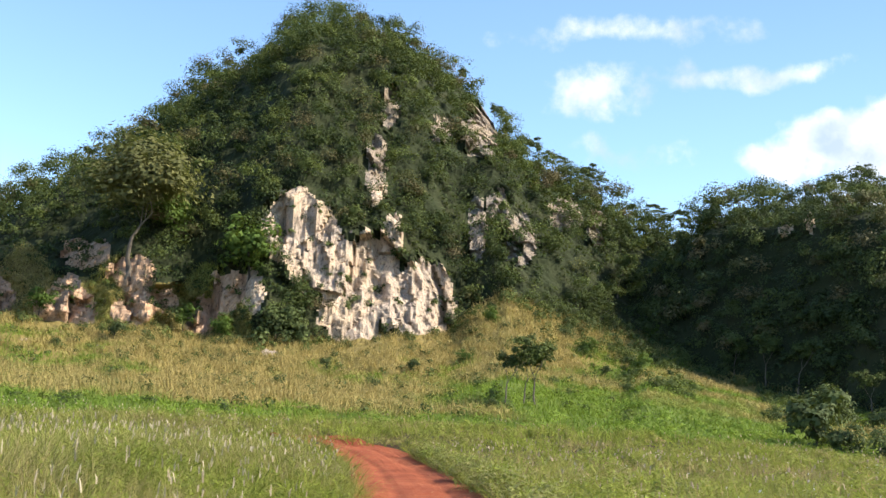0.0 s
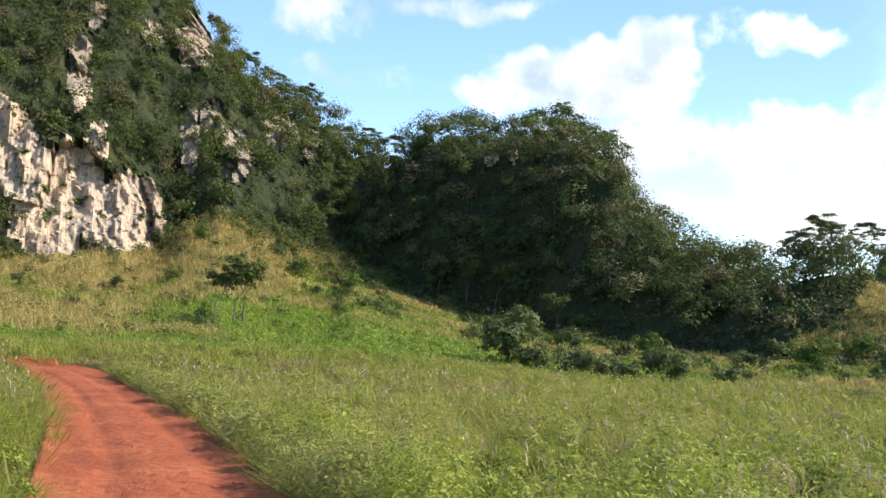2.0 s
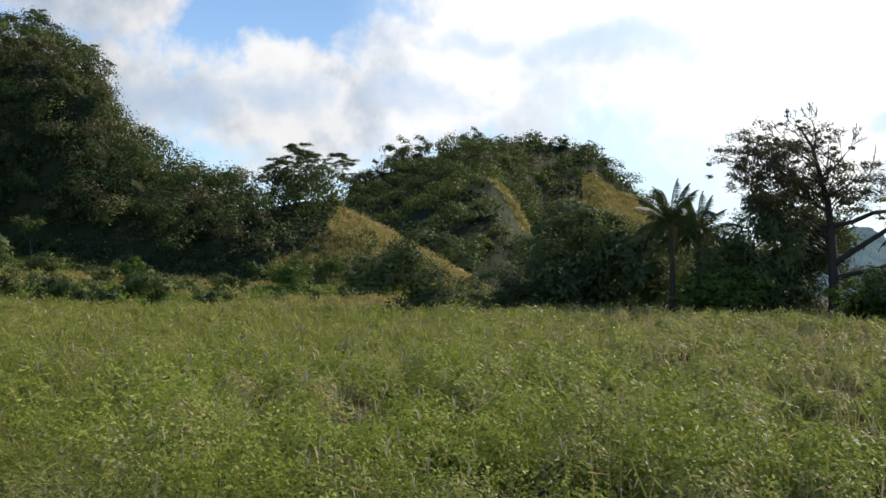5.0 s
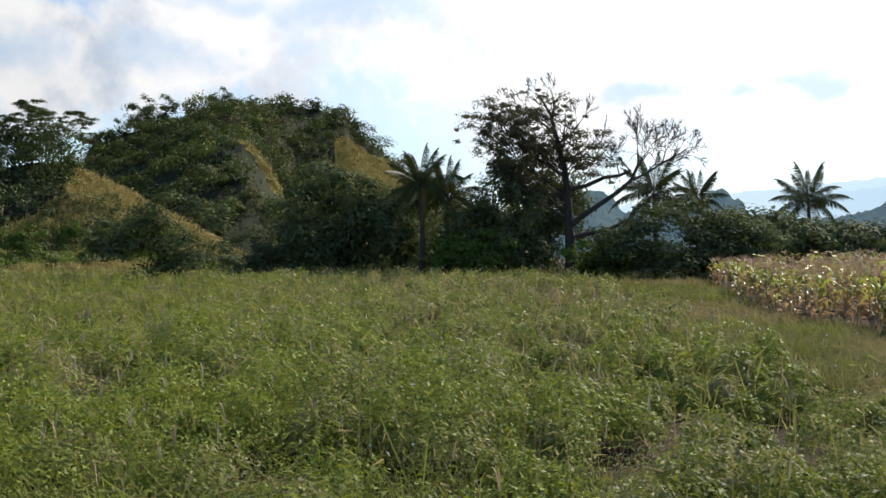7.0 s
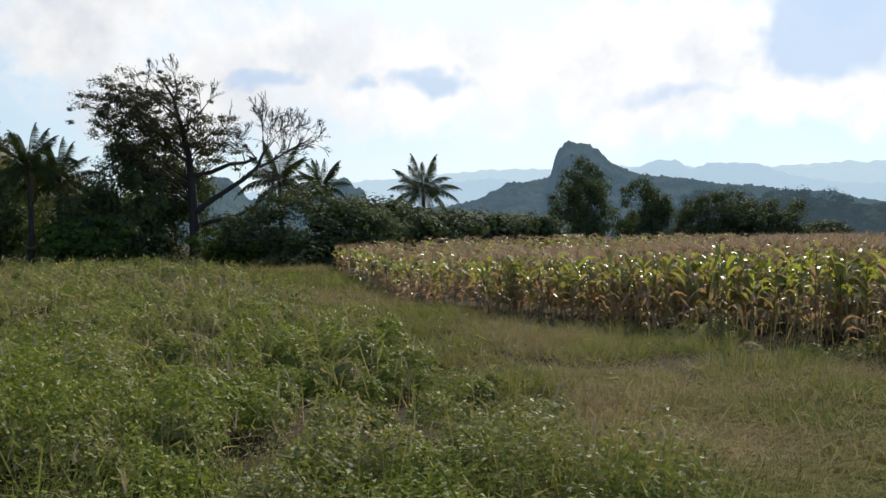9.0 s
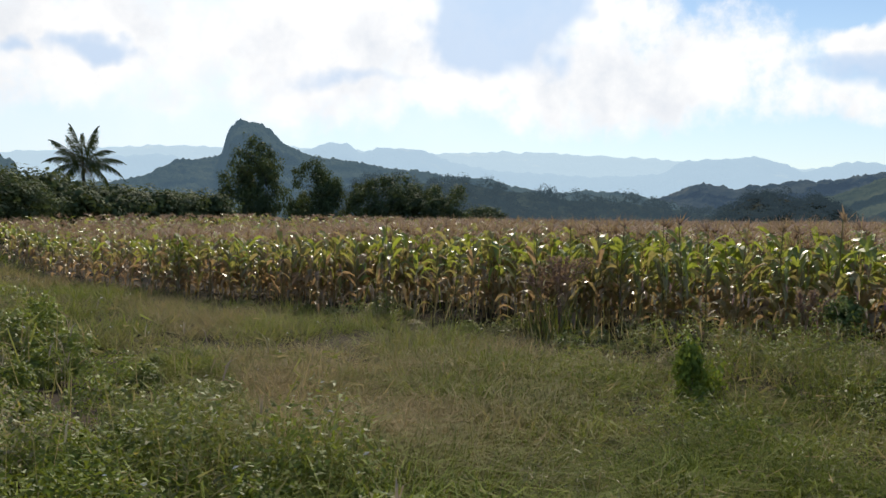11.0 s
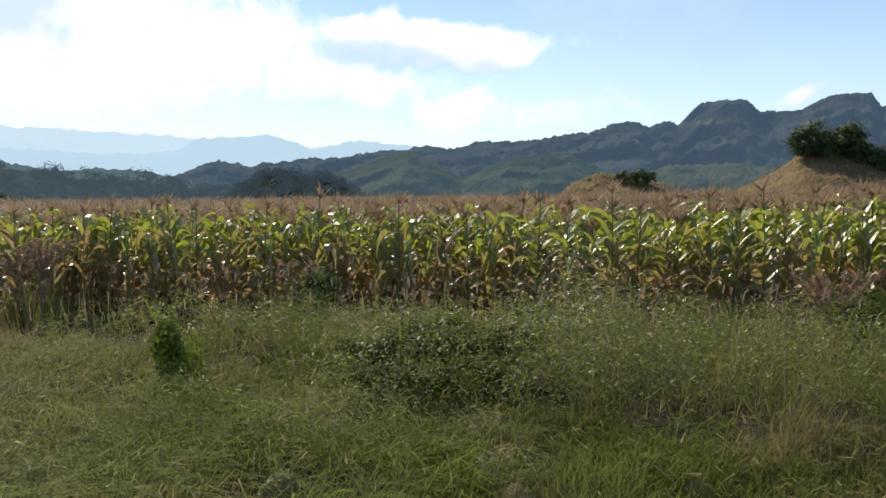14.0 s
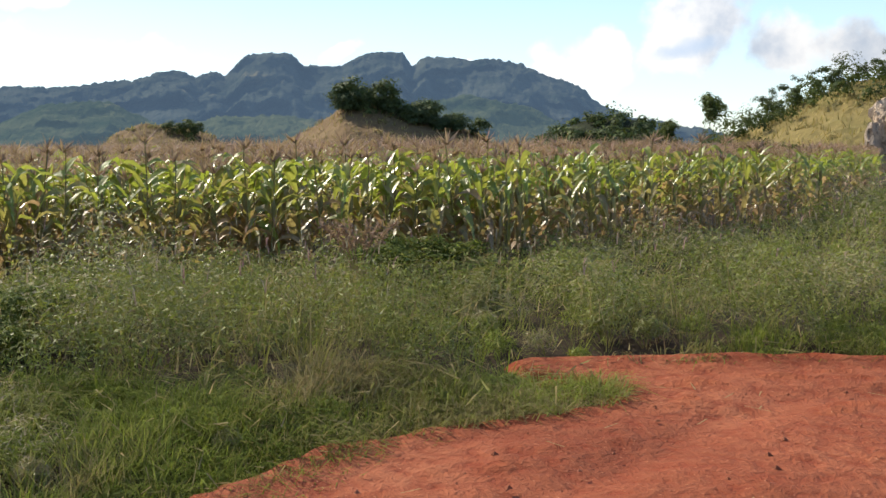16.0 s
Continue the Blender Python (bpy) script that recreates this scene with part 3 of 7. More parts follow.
clod = np.clip(fbm(np.stack([X * 9, Y * 9, X * 0 + 3], -1).reshape(-1, 3), 2).reshape(Y.shape) - 0.62, 0, 1)
Z = ground_z(road_x(Y), Y) + 0.01 + 0.05 * (rough_d - 0.5) - 0.050 * rut + 0.22 * clod * (1 - rut) + 0.05 * smooth(np.abs(U), 0.8, 1.1) + np.where(X < road_x(Y), 0.10, 0.04) * smooth(np.abs(U), 1.0, 1.1)
Z = Z - 0.20 * smooth(np.abs(U), 1.07, 1.14) - 0.16 * smooth(tongue(X, Y), 0.0, 0.35)
tagged(new("road", mesh_of("road", np.stack([X, Y, Z], -1).reshape(-1, 3), [grid_faces(len(ys), len(us))], DIRT, shade_smooth=True)),
       "rutted red dirt road between grassy verges", "dirt road", kind="structure")


class Hill:
    """A hill as a surface over bearing and a line up its flank, foot to ridge to back."""

    def __init__(self, b0, b1, nb, nu, line, rough, rock=(), seed=0, flute=0.0, bare_from=1.0):
        """line(b) gives the polyline of the flank at each bearing: a list of (r, z) arrays."""
        self.b = np.linspace(b0, b1, nb)
        pts = line(self.b)
        self.r = np.stack([np.broadcast_to(p[0], self.b.shape) for p in pts], -1)
        self.z = np.stack([np.broadcast_to(p[1], self.b.shape) for p in pts], -1)
        seg = np.array([p[2] for p in pts[:-1]])  # share of the rows that each stretch gets
        self.t = np.concatenate([np.linspace(i, i + 1, max(2, int(nu * s)), endpoint=False) for i, s in enumerate(seg)] + [[len(seg)]])
        i = np.minimum(self.t.astype(int), len(seg) - 1)
        f = self.t - i
        R = self.r[:, i] * (1 - f) + self.r[:, i + 1] * f
        Zz = self.z[:, i] * (1 - f) + self.z[:, i + 1] * f
        B = np.broadcast_to(self.b[:, None], R.shape)
        P = bearing(B, R, Zz)
        q = P.reshape(-1, 3)
        fade = smooth(self.t, 0.0, 1.0)[None, :]
        lump = fbm(q * 0.09 + seed, 4).reshape(R.shape) - 0.5
        small = fbm(q * np.array([0.45, 0.45, 0.22]) + seed, 4, 0.6).reshape(R.shape) - 0.5
        push = -rough * (lump * 2.2 + small) * (0.15 + 0.85 * fade)
        self.rockmask = np.full(R.shape, -9.0)
        te = (Zz - EYE) / R
        for rb, rt, wb, wt in rock:
            d = 1 - ((B - rb) / wb) ** 2 - ((te - rt) / wt) ** 2
            self.rockmask = np.maximum(self.rockmask, np.clip(d, -2, 1))
        ragged = fbm(q * np.array([0.35, 0.35, 0.20]) + 40 + seed, 4, 0.62).reshape(R.shape) - 0.5
        self.rock = self.rockmask * 1.15 + ragged * 3.0 > 0.14
        if flute:
            blocks = facets(q, (4.6, 4.6, 9.0), seed + 1) * 3.0 + facets(q, (1.9, 1.9, 4.4), seed + 2) * 0.8 + facets(q, (0.7, 0.7, 1.2), seed + 3) * 0.25
            flutes = np.abs(2 * fbm(q * np.array([0.5, 0.5, 0.07]) + 9 + seed, 3, 0.5).reshape(R.shape) - 1)
            push = push + flute * smooth(self.rockmask, -0.9, 0.2) * smooth(self.t, bare_from, bare_from + 0.2)[None, :] * (blocks.reshape(R.shape) + 2.0 * flutes - 0.5)
        self.P = bearing(B, R + push, Zz + rough * small * 0.6 * fade)
        self.nb, self.nu = P.shape[:2]

    def normals(self):
        a, c = np.gradient(self.P, axis=0), np.gradient(self.P, axis=1)
        n = np.cross(c, a)
        n /= np.maximum(np.linalg.norm(n, axis=-1, keepdims=True), 1e-9)
        n *= np.where((n * bearing(self.b, 1.0)[:, None, :]).sum(-1) + 0 * n[..., 0] > 0.9, -1, 1)[..., None]
        return n * np.where(n[..., 2] < -0.3, -1, 1)[..., None]

    def mesh(self, name, mats, slots):
        return mesh_of(name, self.P.reshape(-1, 3), [grid_faces(self.nb, self.nu)], mats, slots=slots[:-1, :-1].reshape(-1), shade_smooth=False)

    def scatter(self, count, t0, t1, rng, keep=None):
        """Random places on the surface, evenly by area: the points and their (i, j)."""
        e1 = np.linalg.norm(np.diff(self.P, axis=0)[:, :-1], axis=-1)
        e2 = np.linalg.norm(np.diff(self.P, axis=1)[:-1], axis=-1)
        area = np.minimum(e1 * e2, 50.0)
        area = area * ((self.t[:-1] >= t0) & (self.t[:-1] < t1))[None, :]
        if keep is not None:
            area = area * keep[:-1, :-1]
        p = area.ravel() / area.sum()
        k = rng.choice(len(p), count, p=p)
        i, j = np.divmod(k, self.nu - 1)
        u, v = rng.random((2, count, 1))
        P = self.P
        return (P[i, j] * (1 - u) + P[i + 1, j] * u) * (1 - v) + (P[i, j + 1] * (1 - u) + P[i + 1, j + 1] * u) * v, i, j


def at(te, r):
    """Height at the distance r that is seen te (a tangent) above the eye's level."""
    return EYE + r * te


def skyline(b, pairs, grow=0.0):
    return knots(b, pairs) - grow


# the near limestone hill: foot of the field, foot of the cliff, top of the cliff, shoulder, ridge, back
H1_RIDGE = [(-34, .10), (-28, .15), (-24.6, .176), (-23.7, .205), (-21.2, .241), (-18.9, .261), (-17.2, .294), (-15.2, .329), (-13.4, .363), (-10.8, .384),
            (-9.6, .415), (-7.9, .432), (-5.1, .428), (-2.7, .415), (-.2, .385), (1.9, .351), (3.7, .312), (4.8, .272), (7.6, .255), (9.1, .240), (10.7, .220), (13.6, .190), (16, .16), (20, .13), (26, .08)]
H1_CFOOT = [(-34, .07), (-24, .083), (-14, .078), (-9.3, .066), (-5, .078), (.7, .090), (2.2, .115), (3.9, .130), (7, .105), (10, .10), (13.6, .082), (17, .055), (22, .035), (26, .02)]
H1_CTOP = [(-34, .10), (-26, .125), (-20, .145), (-16, .165), (-13, .190), (-10.3, .215), (-8, .230), (-5, .225), (-2.9, .20), (-.5, .165), (.8, .15), (3, .18), (7, .16), (10, .13), (17, .085), (26, .045)]


def hill1_line(b):
    rf = 1.2 * np.sin(b * 0.8) + knots(b, [(-34, 122), (-24, 119), (-16, 115), (-12, 113), (-10, 111.5), (-5, 113), (1, 120), (6, 125), (14, 135), (26, 142)])
    rc = rf + 5
    rr = 168 - 0.035 * (b + 5) ** 2
    z0 = ground_z(*bearing(b, 62.0)[:, :2].T) - 0.3
    zr, zc = at(skyline(b, H1_RIDGE, 0.020), rr), at(skyline(b, H1_CTOP), rc)
    return [(62.0, z0, 0.10), (rf - 22, z0 + (at(knots(b, H1_CFOOT), rf) - z0) * 0.42, 0.10), (rf, at(knots(b, H1_CFOOT), rf), 0.45), (rc, zc, 0.22),
            (rc * 0.45 + rr * 0.55 - 6, zc + (zr - zc) * 0.62, 0.16), (rr, zr, 0.05), (rr + 60, zr * 0.3)]


H1_ROCK = [(-8.9, .188, 1.7, .040), (-7.0, .160, 2.0, .052), (-5.0, .135, 2.9, .066), (-3.1, .175, .8, .036), (-1.0, .122, 2.1, .044), (-4.1, .257, .75, .036), (2.1, .300, 1.2, .032), (-0.3, .301, .7, .016), (1.9, .196, .6, .036),
           (3.2, .220, .7, .018), (4.4, .185, 1.1, .028), (7.0, .212, 1.0, .018), (-3.4, .325, .5, .026), (9.0, .20, .6, .02), (-20.7, .096, 1.7, .026), (-24.2, .105, 1.5, .024), (-20.0, .148, 1.2, .014), (-17.6, .128, 1.3, .018), (-17.2, .098, 1.2, .018),
           (-13.7, .096, 1.3, .024), (-12.3, .118, 1.3, .028), (-10.8, .120, .9, .024), (-15.4, .108, 1.0, .016)]
hill1 = Hill(-34, 26, 400, 270, hill1_line, 2.0, H1_ROCK, 0, flute=1.0, bare_from=1.95)
T1 = hill1.t[None, :] + 0 * hill1.rock
TE1 = (hill1.P[..., 2] - EYE) / np.hypot(hill1.P[..., 0], hill1.P[..., 1])
GREEN1 = (T1 < 2.0) & (TE1 < knots(hill1.b, [(-30, .044), (-21, .042), (-16.5, .027), (-14.5, .012), (-10, .006), (-5, .012), (-1, .030), (3, .045), (7, .060), (12, .056), (16.7, .040), (24, .02)])[:, None])
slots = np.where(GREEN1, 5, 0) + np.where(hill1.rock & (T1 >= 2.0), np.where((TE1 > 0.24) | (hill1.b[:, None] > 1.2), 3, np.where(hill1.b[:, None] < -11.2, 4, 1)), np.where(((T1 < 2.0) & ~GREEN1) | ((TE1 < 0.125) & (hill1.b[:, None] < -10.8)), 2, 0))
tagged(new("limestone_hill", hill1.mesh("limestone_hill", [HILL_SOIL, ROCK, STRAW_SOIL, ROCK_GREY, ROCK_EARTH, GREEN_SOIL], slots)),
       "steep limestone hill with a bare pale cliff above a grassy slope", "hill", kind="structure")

# the second, shaded hill and the low ridge that runs out from it
H2_RIDGE = [(8, .03), (11, .12), (13, .178), (14.3, .205), (15.3, .230), (18.3, .235), (22.2, .238), (23.7, .243), (25.1, .224), (26.5, .207), (27.2, .172), (29.1, .135), (30.8, .117), (33, .096), (35.3, .092), (38, .092), (39.6, .088), (40.4, .076), (42.8, .058), (44.7, .036), (46, .024), (49, -.01)]
H2_FOOT = [(8, .02), (11.8, .075), (15.1, .055), (18.4, .036), (24.7, .016), (30.7, .004), (36, -.002), (44, -.006), (49, -.02)]


def hill2_line(b):
    rf = knots(b, [(8, 135), (14, 127), (20, 115), (28, 100), (36, 87), (44, 83), (49, 84)])
    rr = knots(b, [(8, 168), (15, 150), (24, 140), (28, 128), (33, 112), (40, 102), (49, 95)])
    z0 = ground_z(*bearing(b, 62.0)[:, :2].T) - 0.3
    zf, zr = at(knots(b, H2_FOOT), rf), at(skyline(b, H2_RIDGE, knots(b, [(8, .022), (28, .022), (36, .018), (40, .006), (49, 0)])), rr)
    steep = knots(b, [(8, .8), (26, .78), (30, .62), (49, .55)])
    return [(62.0, z0, 0.2), (rf, zf, 0.35), (rf * 0.6 + rr * 0.4, zf + (zr - zf) * steep, 0.3), (rr, zr, 0.15), (rr + 40, zr * 0.3 - 2)]


H2_ROCK = [(19.4, .195, .5, .008), (20.6, .20, .3, .012)]
hill2 = Hill(8, 49, 250, 160, hill2_line, 1.6, H2_ROCK, 20, flute=0.8)
T2 = hill2.t[None, :] + 0 * hill2.rock
B2 = hill2.b[:, None] + 0 * T2
TE2 = (hill2.P[..., 2] - EYE) / np.hypot(hill2.P[..., 0], hill2.P[..., 1])
DRY_RIDGE = (B2 > 36.0) & (T2 > 0.9) & (TE2 < knots(B2, [(36, .018), (38.0, .034), (39.3, .052), (40.1, .08), (40.6, .09), (49, .09)]))
slots = np.where(hill2.rock & (T2 > 1.2), 1, np.where((T2 < 1.0) & (TE2 < knots(B2, [(8, .058), (13, .052), (17, .036), (22, .016), (30, .0), (49, -.012)])), 3, np.where((T2 < 1.0) | DRY_RIDGE, 2, 0)))
tagged(new("wooded_hill", hill2.mesh("wooded_hill", [HILL_SOIL, ROCK, STRAW_SOIL, GREEN_SOIL], slots)),
       "shaded wooded hill with a low dry ridge running out", "hill", kind="structure")

# the third hill, domed, with a dry grass rib
H3_RIDGE = [(38, .04), (40.2, .078), (40.8, .098), (42, .108), (44.7, .124), (47.8, .140), (51.2, .146), (53.2, .139), (54.8, .132), (56.1, .106), (58, .082), (59.6, .058), (62, .03), (66, -.03)]


def hill3_line(b):
    rr = 190 - 0.12 * (b - 50) ** 2
    zr = at(skyline(b, H3_RIDGE, 0.001), rr)
    rib = knots(b, [(38, .03), (43.1, .050), (44.9, .075), (46.8, .098), (49, .104), (50.2, .085), (51, .05), (52.5, .03), (60, .01), (66, -.03)])
    return [(105.0, -1.2, 0.3), (138.0, at(rib, 138.0), 0.3), (152.0, at(np.maximum(rib, .03), 152.0) + 0.6, 0.25), (rr, zr, 0.15), (rr + 60, zr * 0.2 - 2)]


hill3 = Hill(38, 66, 150, 90, hill3_line, 1.6, (), 50)
T3 = hill3.t[None, :] + 0 * hill3.rock
B3 = hill3.b[:, None] + 0 * T3
TE3 = (hill3.P[..., 2] - EYE) / np.hypot(hill3.P[..., 0], hill3.P[..., 1])
dry3 = ((np.abs(B3 - knots(TE3, [(.03, 52.0), (.05, 51.2), (.063, 50.6), (.085, 49.9), (.105, 48.9)])) < 0.02 + 0.42 * fbm(hill3.P.reshape(-1, 3) * 0.3, 2).reshape(B3.shape)) & (T3 < 1.25) & (TE3 > .028)) | ((B3 > 54.5 - 0.4) & (np.abs(T3 - 2.55 - (B3 - 57) * 0.05) < 0.28) & (B3 < 59))
tagged(new("domed_hill", hill3.mesh("domed_hill", [HILL_SOIL, STRAW_SOIL], np.where(dry3, 1, 0))),
       "domed hill of scrub with ribs of dry grass", "hill", kind="structure")

# small hills on the corn side
def knoll(name, b0, b1, r, pairs, label, mats, depth=40.0, foot=-6.0, rough=1.2, nb=70, seed=3, dry=None):
    def line(b):
        z = at(knots(b, pairs), r)
        return [(r - depth, foot, 0.5), (r - depth * 0.4, foot + (z - foot) * 0.6, 0.3), (r, z, 0.2), (r + depth, foot)]
    h = Hill(b0, b1, nb, 50, line, rough, (), seed)
    slots = np.zeros(h.rock.shape, int) if dry is None else np.where(dry(h), 1, 0)
    tagged(new(name, h.mesh(name, mats, slots)), label, "hill", kind="structure")
    return h


knoll_a = knoll("knoll", 143.5, 159, 230, [(143.5, -.03), (144.9, .003), (146.8, .020), (148.4, .040), (150, .044), (152.9, .030), (156, .014), (159, -.02)], "knoll of dry golden grass with bushes on top",
                [KNOLL_EARTH, KNOLL_EARTH], seed=4)
knoll_b = knoll("knoll", 134, 143, 260, [(134, -.02), (135.7, .009), (137, .019), (139, .018), (140.9, .010), (143, -.02)], "low dry knoll with scattered bushes", [KNOLL_EARTH, KNOLL_EARTH], seed=6)
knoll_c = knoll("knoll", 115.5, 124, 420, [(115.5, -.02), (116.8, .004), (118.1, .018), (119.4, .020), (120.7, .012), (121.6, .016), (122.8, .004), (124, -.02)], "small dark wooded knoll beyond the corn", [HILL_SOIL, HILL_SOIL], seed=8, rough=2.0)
knoll_d = knoll("hill_slope", 168, 200, 170, [(168, -.02), (170.3, .010), (172.3, .030), (174, .045), (176, .060), (178, .066), (184, .10), (192, .12), (200, .06)], "green and golden hillside rising behind the corn", [STRAW_SOIL, STRAW_SOIL], depth=70, seed=10, nb=110)


def boulder(name, centre, size, label, seed, mat=None):
    """A weathered block of limestone with broken faces."""
    bm = bmesh.new()
    bmesh.ops.create_icosphere(bm, subdivisions=5, radius=1.0)
    p = np.array([v.co[:] for v in bm.verts])
    w = p * np.asarray(size) * (1 + 0.25 * (fbm(p * 1.3 + seed, 3) - 0.5))[:, None]
    w = w + p * (facets(w, (1.6, 1.6, 2.4), seed) * 1.0 + facets(w, (0.6, 0.6, 0.9), seed + 1) * 0.4)[:, None]
    for v, q in zip(bm.verts, w):
        v.co = q
    me = bpy.data.meshes.new(name)
    bm.to_mesh(me)
    bm.free()
    me.materials.append(mat or ROCK)
    ob = tagged(new(name, me), label, "rock")
    ob.location = centre
    return ob


knoll_e = knoll("knoll", 158.5, 168, 300, [(158.5, -.01), (160.5, .015), (162, .026), (164.1, .031), (165.6, .022), (168, -.01)], "dark wooded knoll behind the corn", [HILL_SOIL, HILL_SOIL], seed=12)

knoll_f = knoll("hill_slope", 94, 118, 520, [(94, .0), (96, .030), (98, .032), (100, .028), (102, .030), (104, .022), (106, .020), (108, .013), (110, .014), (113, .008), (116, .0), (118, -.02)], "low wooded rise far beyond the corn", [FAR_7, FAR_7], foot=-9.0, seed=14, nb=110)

# distance: ranges and ridges, whose materials glow with imitated haze
def far_range(name, b0, b1, r, pairs, mat, label, depth=0.25, rough=0.03, nb=700, nr=48, base=-60.0, seed=0.0, clumps=0.0):
    bs = np.linspace(b0, b1, nb)
    us = np.concatenate([np.linspace(0, 1, nr), [1.25]])
    B, U = np.meshgrid(bs, us, indexing="ij")
    R = r * (1 - depth + depth * U)
    top = at(knots(bs, pairs), r)[:, None]
    Zr = base + (top - base) * np.where(U <= 1, U ** 0.8, 0.6)
    P = bearing(B, R, Zr)
    q = P.reshape(-1, 3) / r
    n = fbm(q * 26 + seed, 5, 0.55).reshape(U.shape) - 0.5
    ridged = np.abs(2 * fbm(q * np.array([15, 15, 4]) + 3 + seed, 4, 0.5).reshape(U.shape) - 1)
    R2 = R + r * rough * (n * 3 + (ridged - 0.3) * 3.5) * np.sin(np.clip(U, 0, 1) * math.pi) ** 0.6
    Zr = Zr + r * rough * 0.24 * (n + 0.6 * (fbm(q * 130 + seed, 3).reshape(U.shape) - 0.5)) + r * 0.006 * np.clip(fbm(q * np.array([330, 330, 200]) + seed, 2).reshape(U.shape) - 0.42, 0, 1)
    crowns = (np.clip(vnoise(q * 520 + seed) - 0.35, 0, 1) * np.clip(vnoise(q * 90 + seed) - 0.3, 0, 1)).reshape(U.shape)
    Zr = Zr + clumps * r * 0.016 * crowns
    tagged(new(name, mesh_of(name, bearing(B, R2, Zr).reshape(-1, 3), [grid_faces(nb, len(us))], mat, shade_smooth=True)), label, "mountains", kind="structure")


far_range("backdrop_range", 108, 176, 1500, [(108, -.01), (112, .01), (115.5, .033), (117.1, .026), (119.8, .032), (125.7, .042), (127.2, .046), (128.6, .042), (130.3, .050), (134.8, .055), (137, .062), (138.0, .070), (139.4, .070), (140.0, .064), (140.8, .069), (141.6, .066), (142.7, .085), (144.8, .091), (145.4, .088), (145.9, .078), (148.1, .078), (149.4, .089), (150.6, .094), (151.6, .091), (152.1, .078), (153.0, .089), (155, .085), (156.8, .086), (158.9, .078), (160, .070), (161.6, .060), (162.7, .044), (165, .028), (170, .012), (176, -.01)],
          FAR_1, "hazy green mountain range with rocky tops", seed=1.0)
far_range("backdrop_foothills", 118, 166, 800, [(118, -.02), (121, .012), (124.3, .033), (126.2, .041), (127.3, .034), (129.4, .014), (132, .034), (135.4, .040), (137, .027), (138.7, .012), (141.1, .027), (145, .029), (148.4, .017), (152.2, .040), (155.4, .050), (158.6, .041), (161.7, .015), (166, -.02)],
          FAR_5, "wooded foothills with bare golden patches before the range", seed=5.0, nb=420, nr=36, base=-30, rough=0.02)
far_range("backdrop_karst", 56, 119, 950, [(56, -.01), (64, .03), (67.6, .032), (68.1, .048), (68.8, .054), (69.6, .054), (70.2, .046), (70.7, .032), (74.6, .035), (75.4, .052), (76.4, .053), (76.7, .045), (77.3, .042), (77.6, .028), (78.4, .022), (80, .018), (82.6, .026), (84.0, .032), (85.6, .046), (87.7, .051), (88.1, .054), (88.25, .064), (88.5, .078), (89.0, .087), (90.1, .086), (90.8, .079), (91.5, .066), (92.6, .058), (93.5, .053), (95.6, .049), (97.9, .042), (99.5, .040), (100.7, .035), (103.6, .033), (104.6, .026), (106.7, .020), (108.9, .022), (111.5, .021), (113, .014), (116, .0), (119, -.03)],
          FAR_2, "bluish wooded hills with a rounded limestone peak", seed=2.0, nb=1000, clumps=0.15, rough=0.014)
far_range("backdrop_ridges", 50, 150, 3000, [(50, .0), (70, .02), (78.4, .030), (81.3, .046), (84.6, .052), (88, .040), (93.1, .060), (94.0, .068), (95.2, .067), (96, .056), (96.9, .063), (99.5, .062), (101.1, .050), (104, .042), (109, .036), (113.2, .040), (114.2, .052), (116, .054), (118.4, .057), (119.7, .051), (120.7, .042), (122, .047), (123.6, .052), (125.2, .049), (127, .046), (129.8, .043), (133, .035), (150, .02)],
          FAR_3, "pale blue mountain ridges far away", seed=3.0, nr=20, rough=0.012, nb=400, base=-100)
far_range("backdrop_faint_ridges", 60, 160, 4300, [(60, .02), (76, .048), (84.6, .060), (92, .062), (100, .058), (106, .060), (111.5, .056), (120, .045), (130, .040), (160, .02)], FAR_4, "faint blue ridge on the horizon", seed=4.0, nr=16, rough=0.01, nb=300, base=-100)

# ---- trees ----


def grow(wood, tips, p, d, length, radius, depth, rng, spread=0.7, up=0.25, sides=6, forks=(2, 3)):
    """A limb that bends and forks; its thin ends go to tips."""
    pts, rad = [p], [radius]
    for k in range(3):
        d = (d + Vector(rng.normal(size=3)) * 0.13 + Vector((0, 0, up * 0.25))).normalized()
        pts.append(pts[-1] + d * length / 3)
        rad.append(radius * (1 - 0.12 * (k + 1)))
    wood.bar(pts, rad, sides)
    if depth == 0:
        tips.append(pts[-1])
        return
    for k in range(rng.integers(forks[0], forks[1] + 1)):
        side = d.orthogonal().normalized()
        side.rotate(Matrix.Rotation(rng.uniform(0, 2 * math.pi), 3, d))
        nd = (d + side * spread * rng.uniform(0.6, 1.3) + Vector((0, 0, up * 0.5))).normalized()
        grow(wood, tips, pts[-1 - (k == 2)], nd, length * rng.uniform(0.62, 0.88), max(0.018, rad[-1] * rng.uniform(0.55, 0.75)), depth - 1, rng, spread, up, max(4, sides - 1), forks)


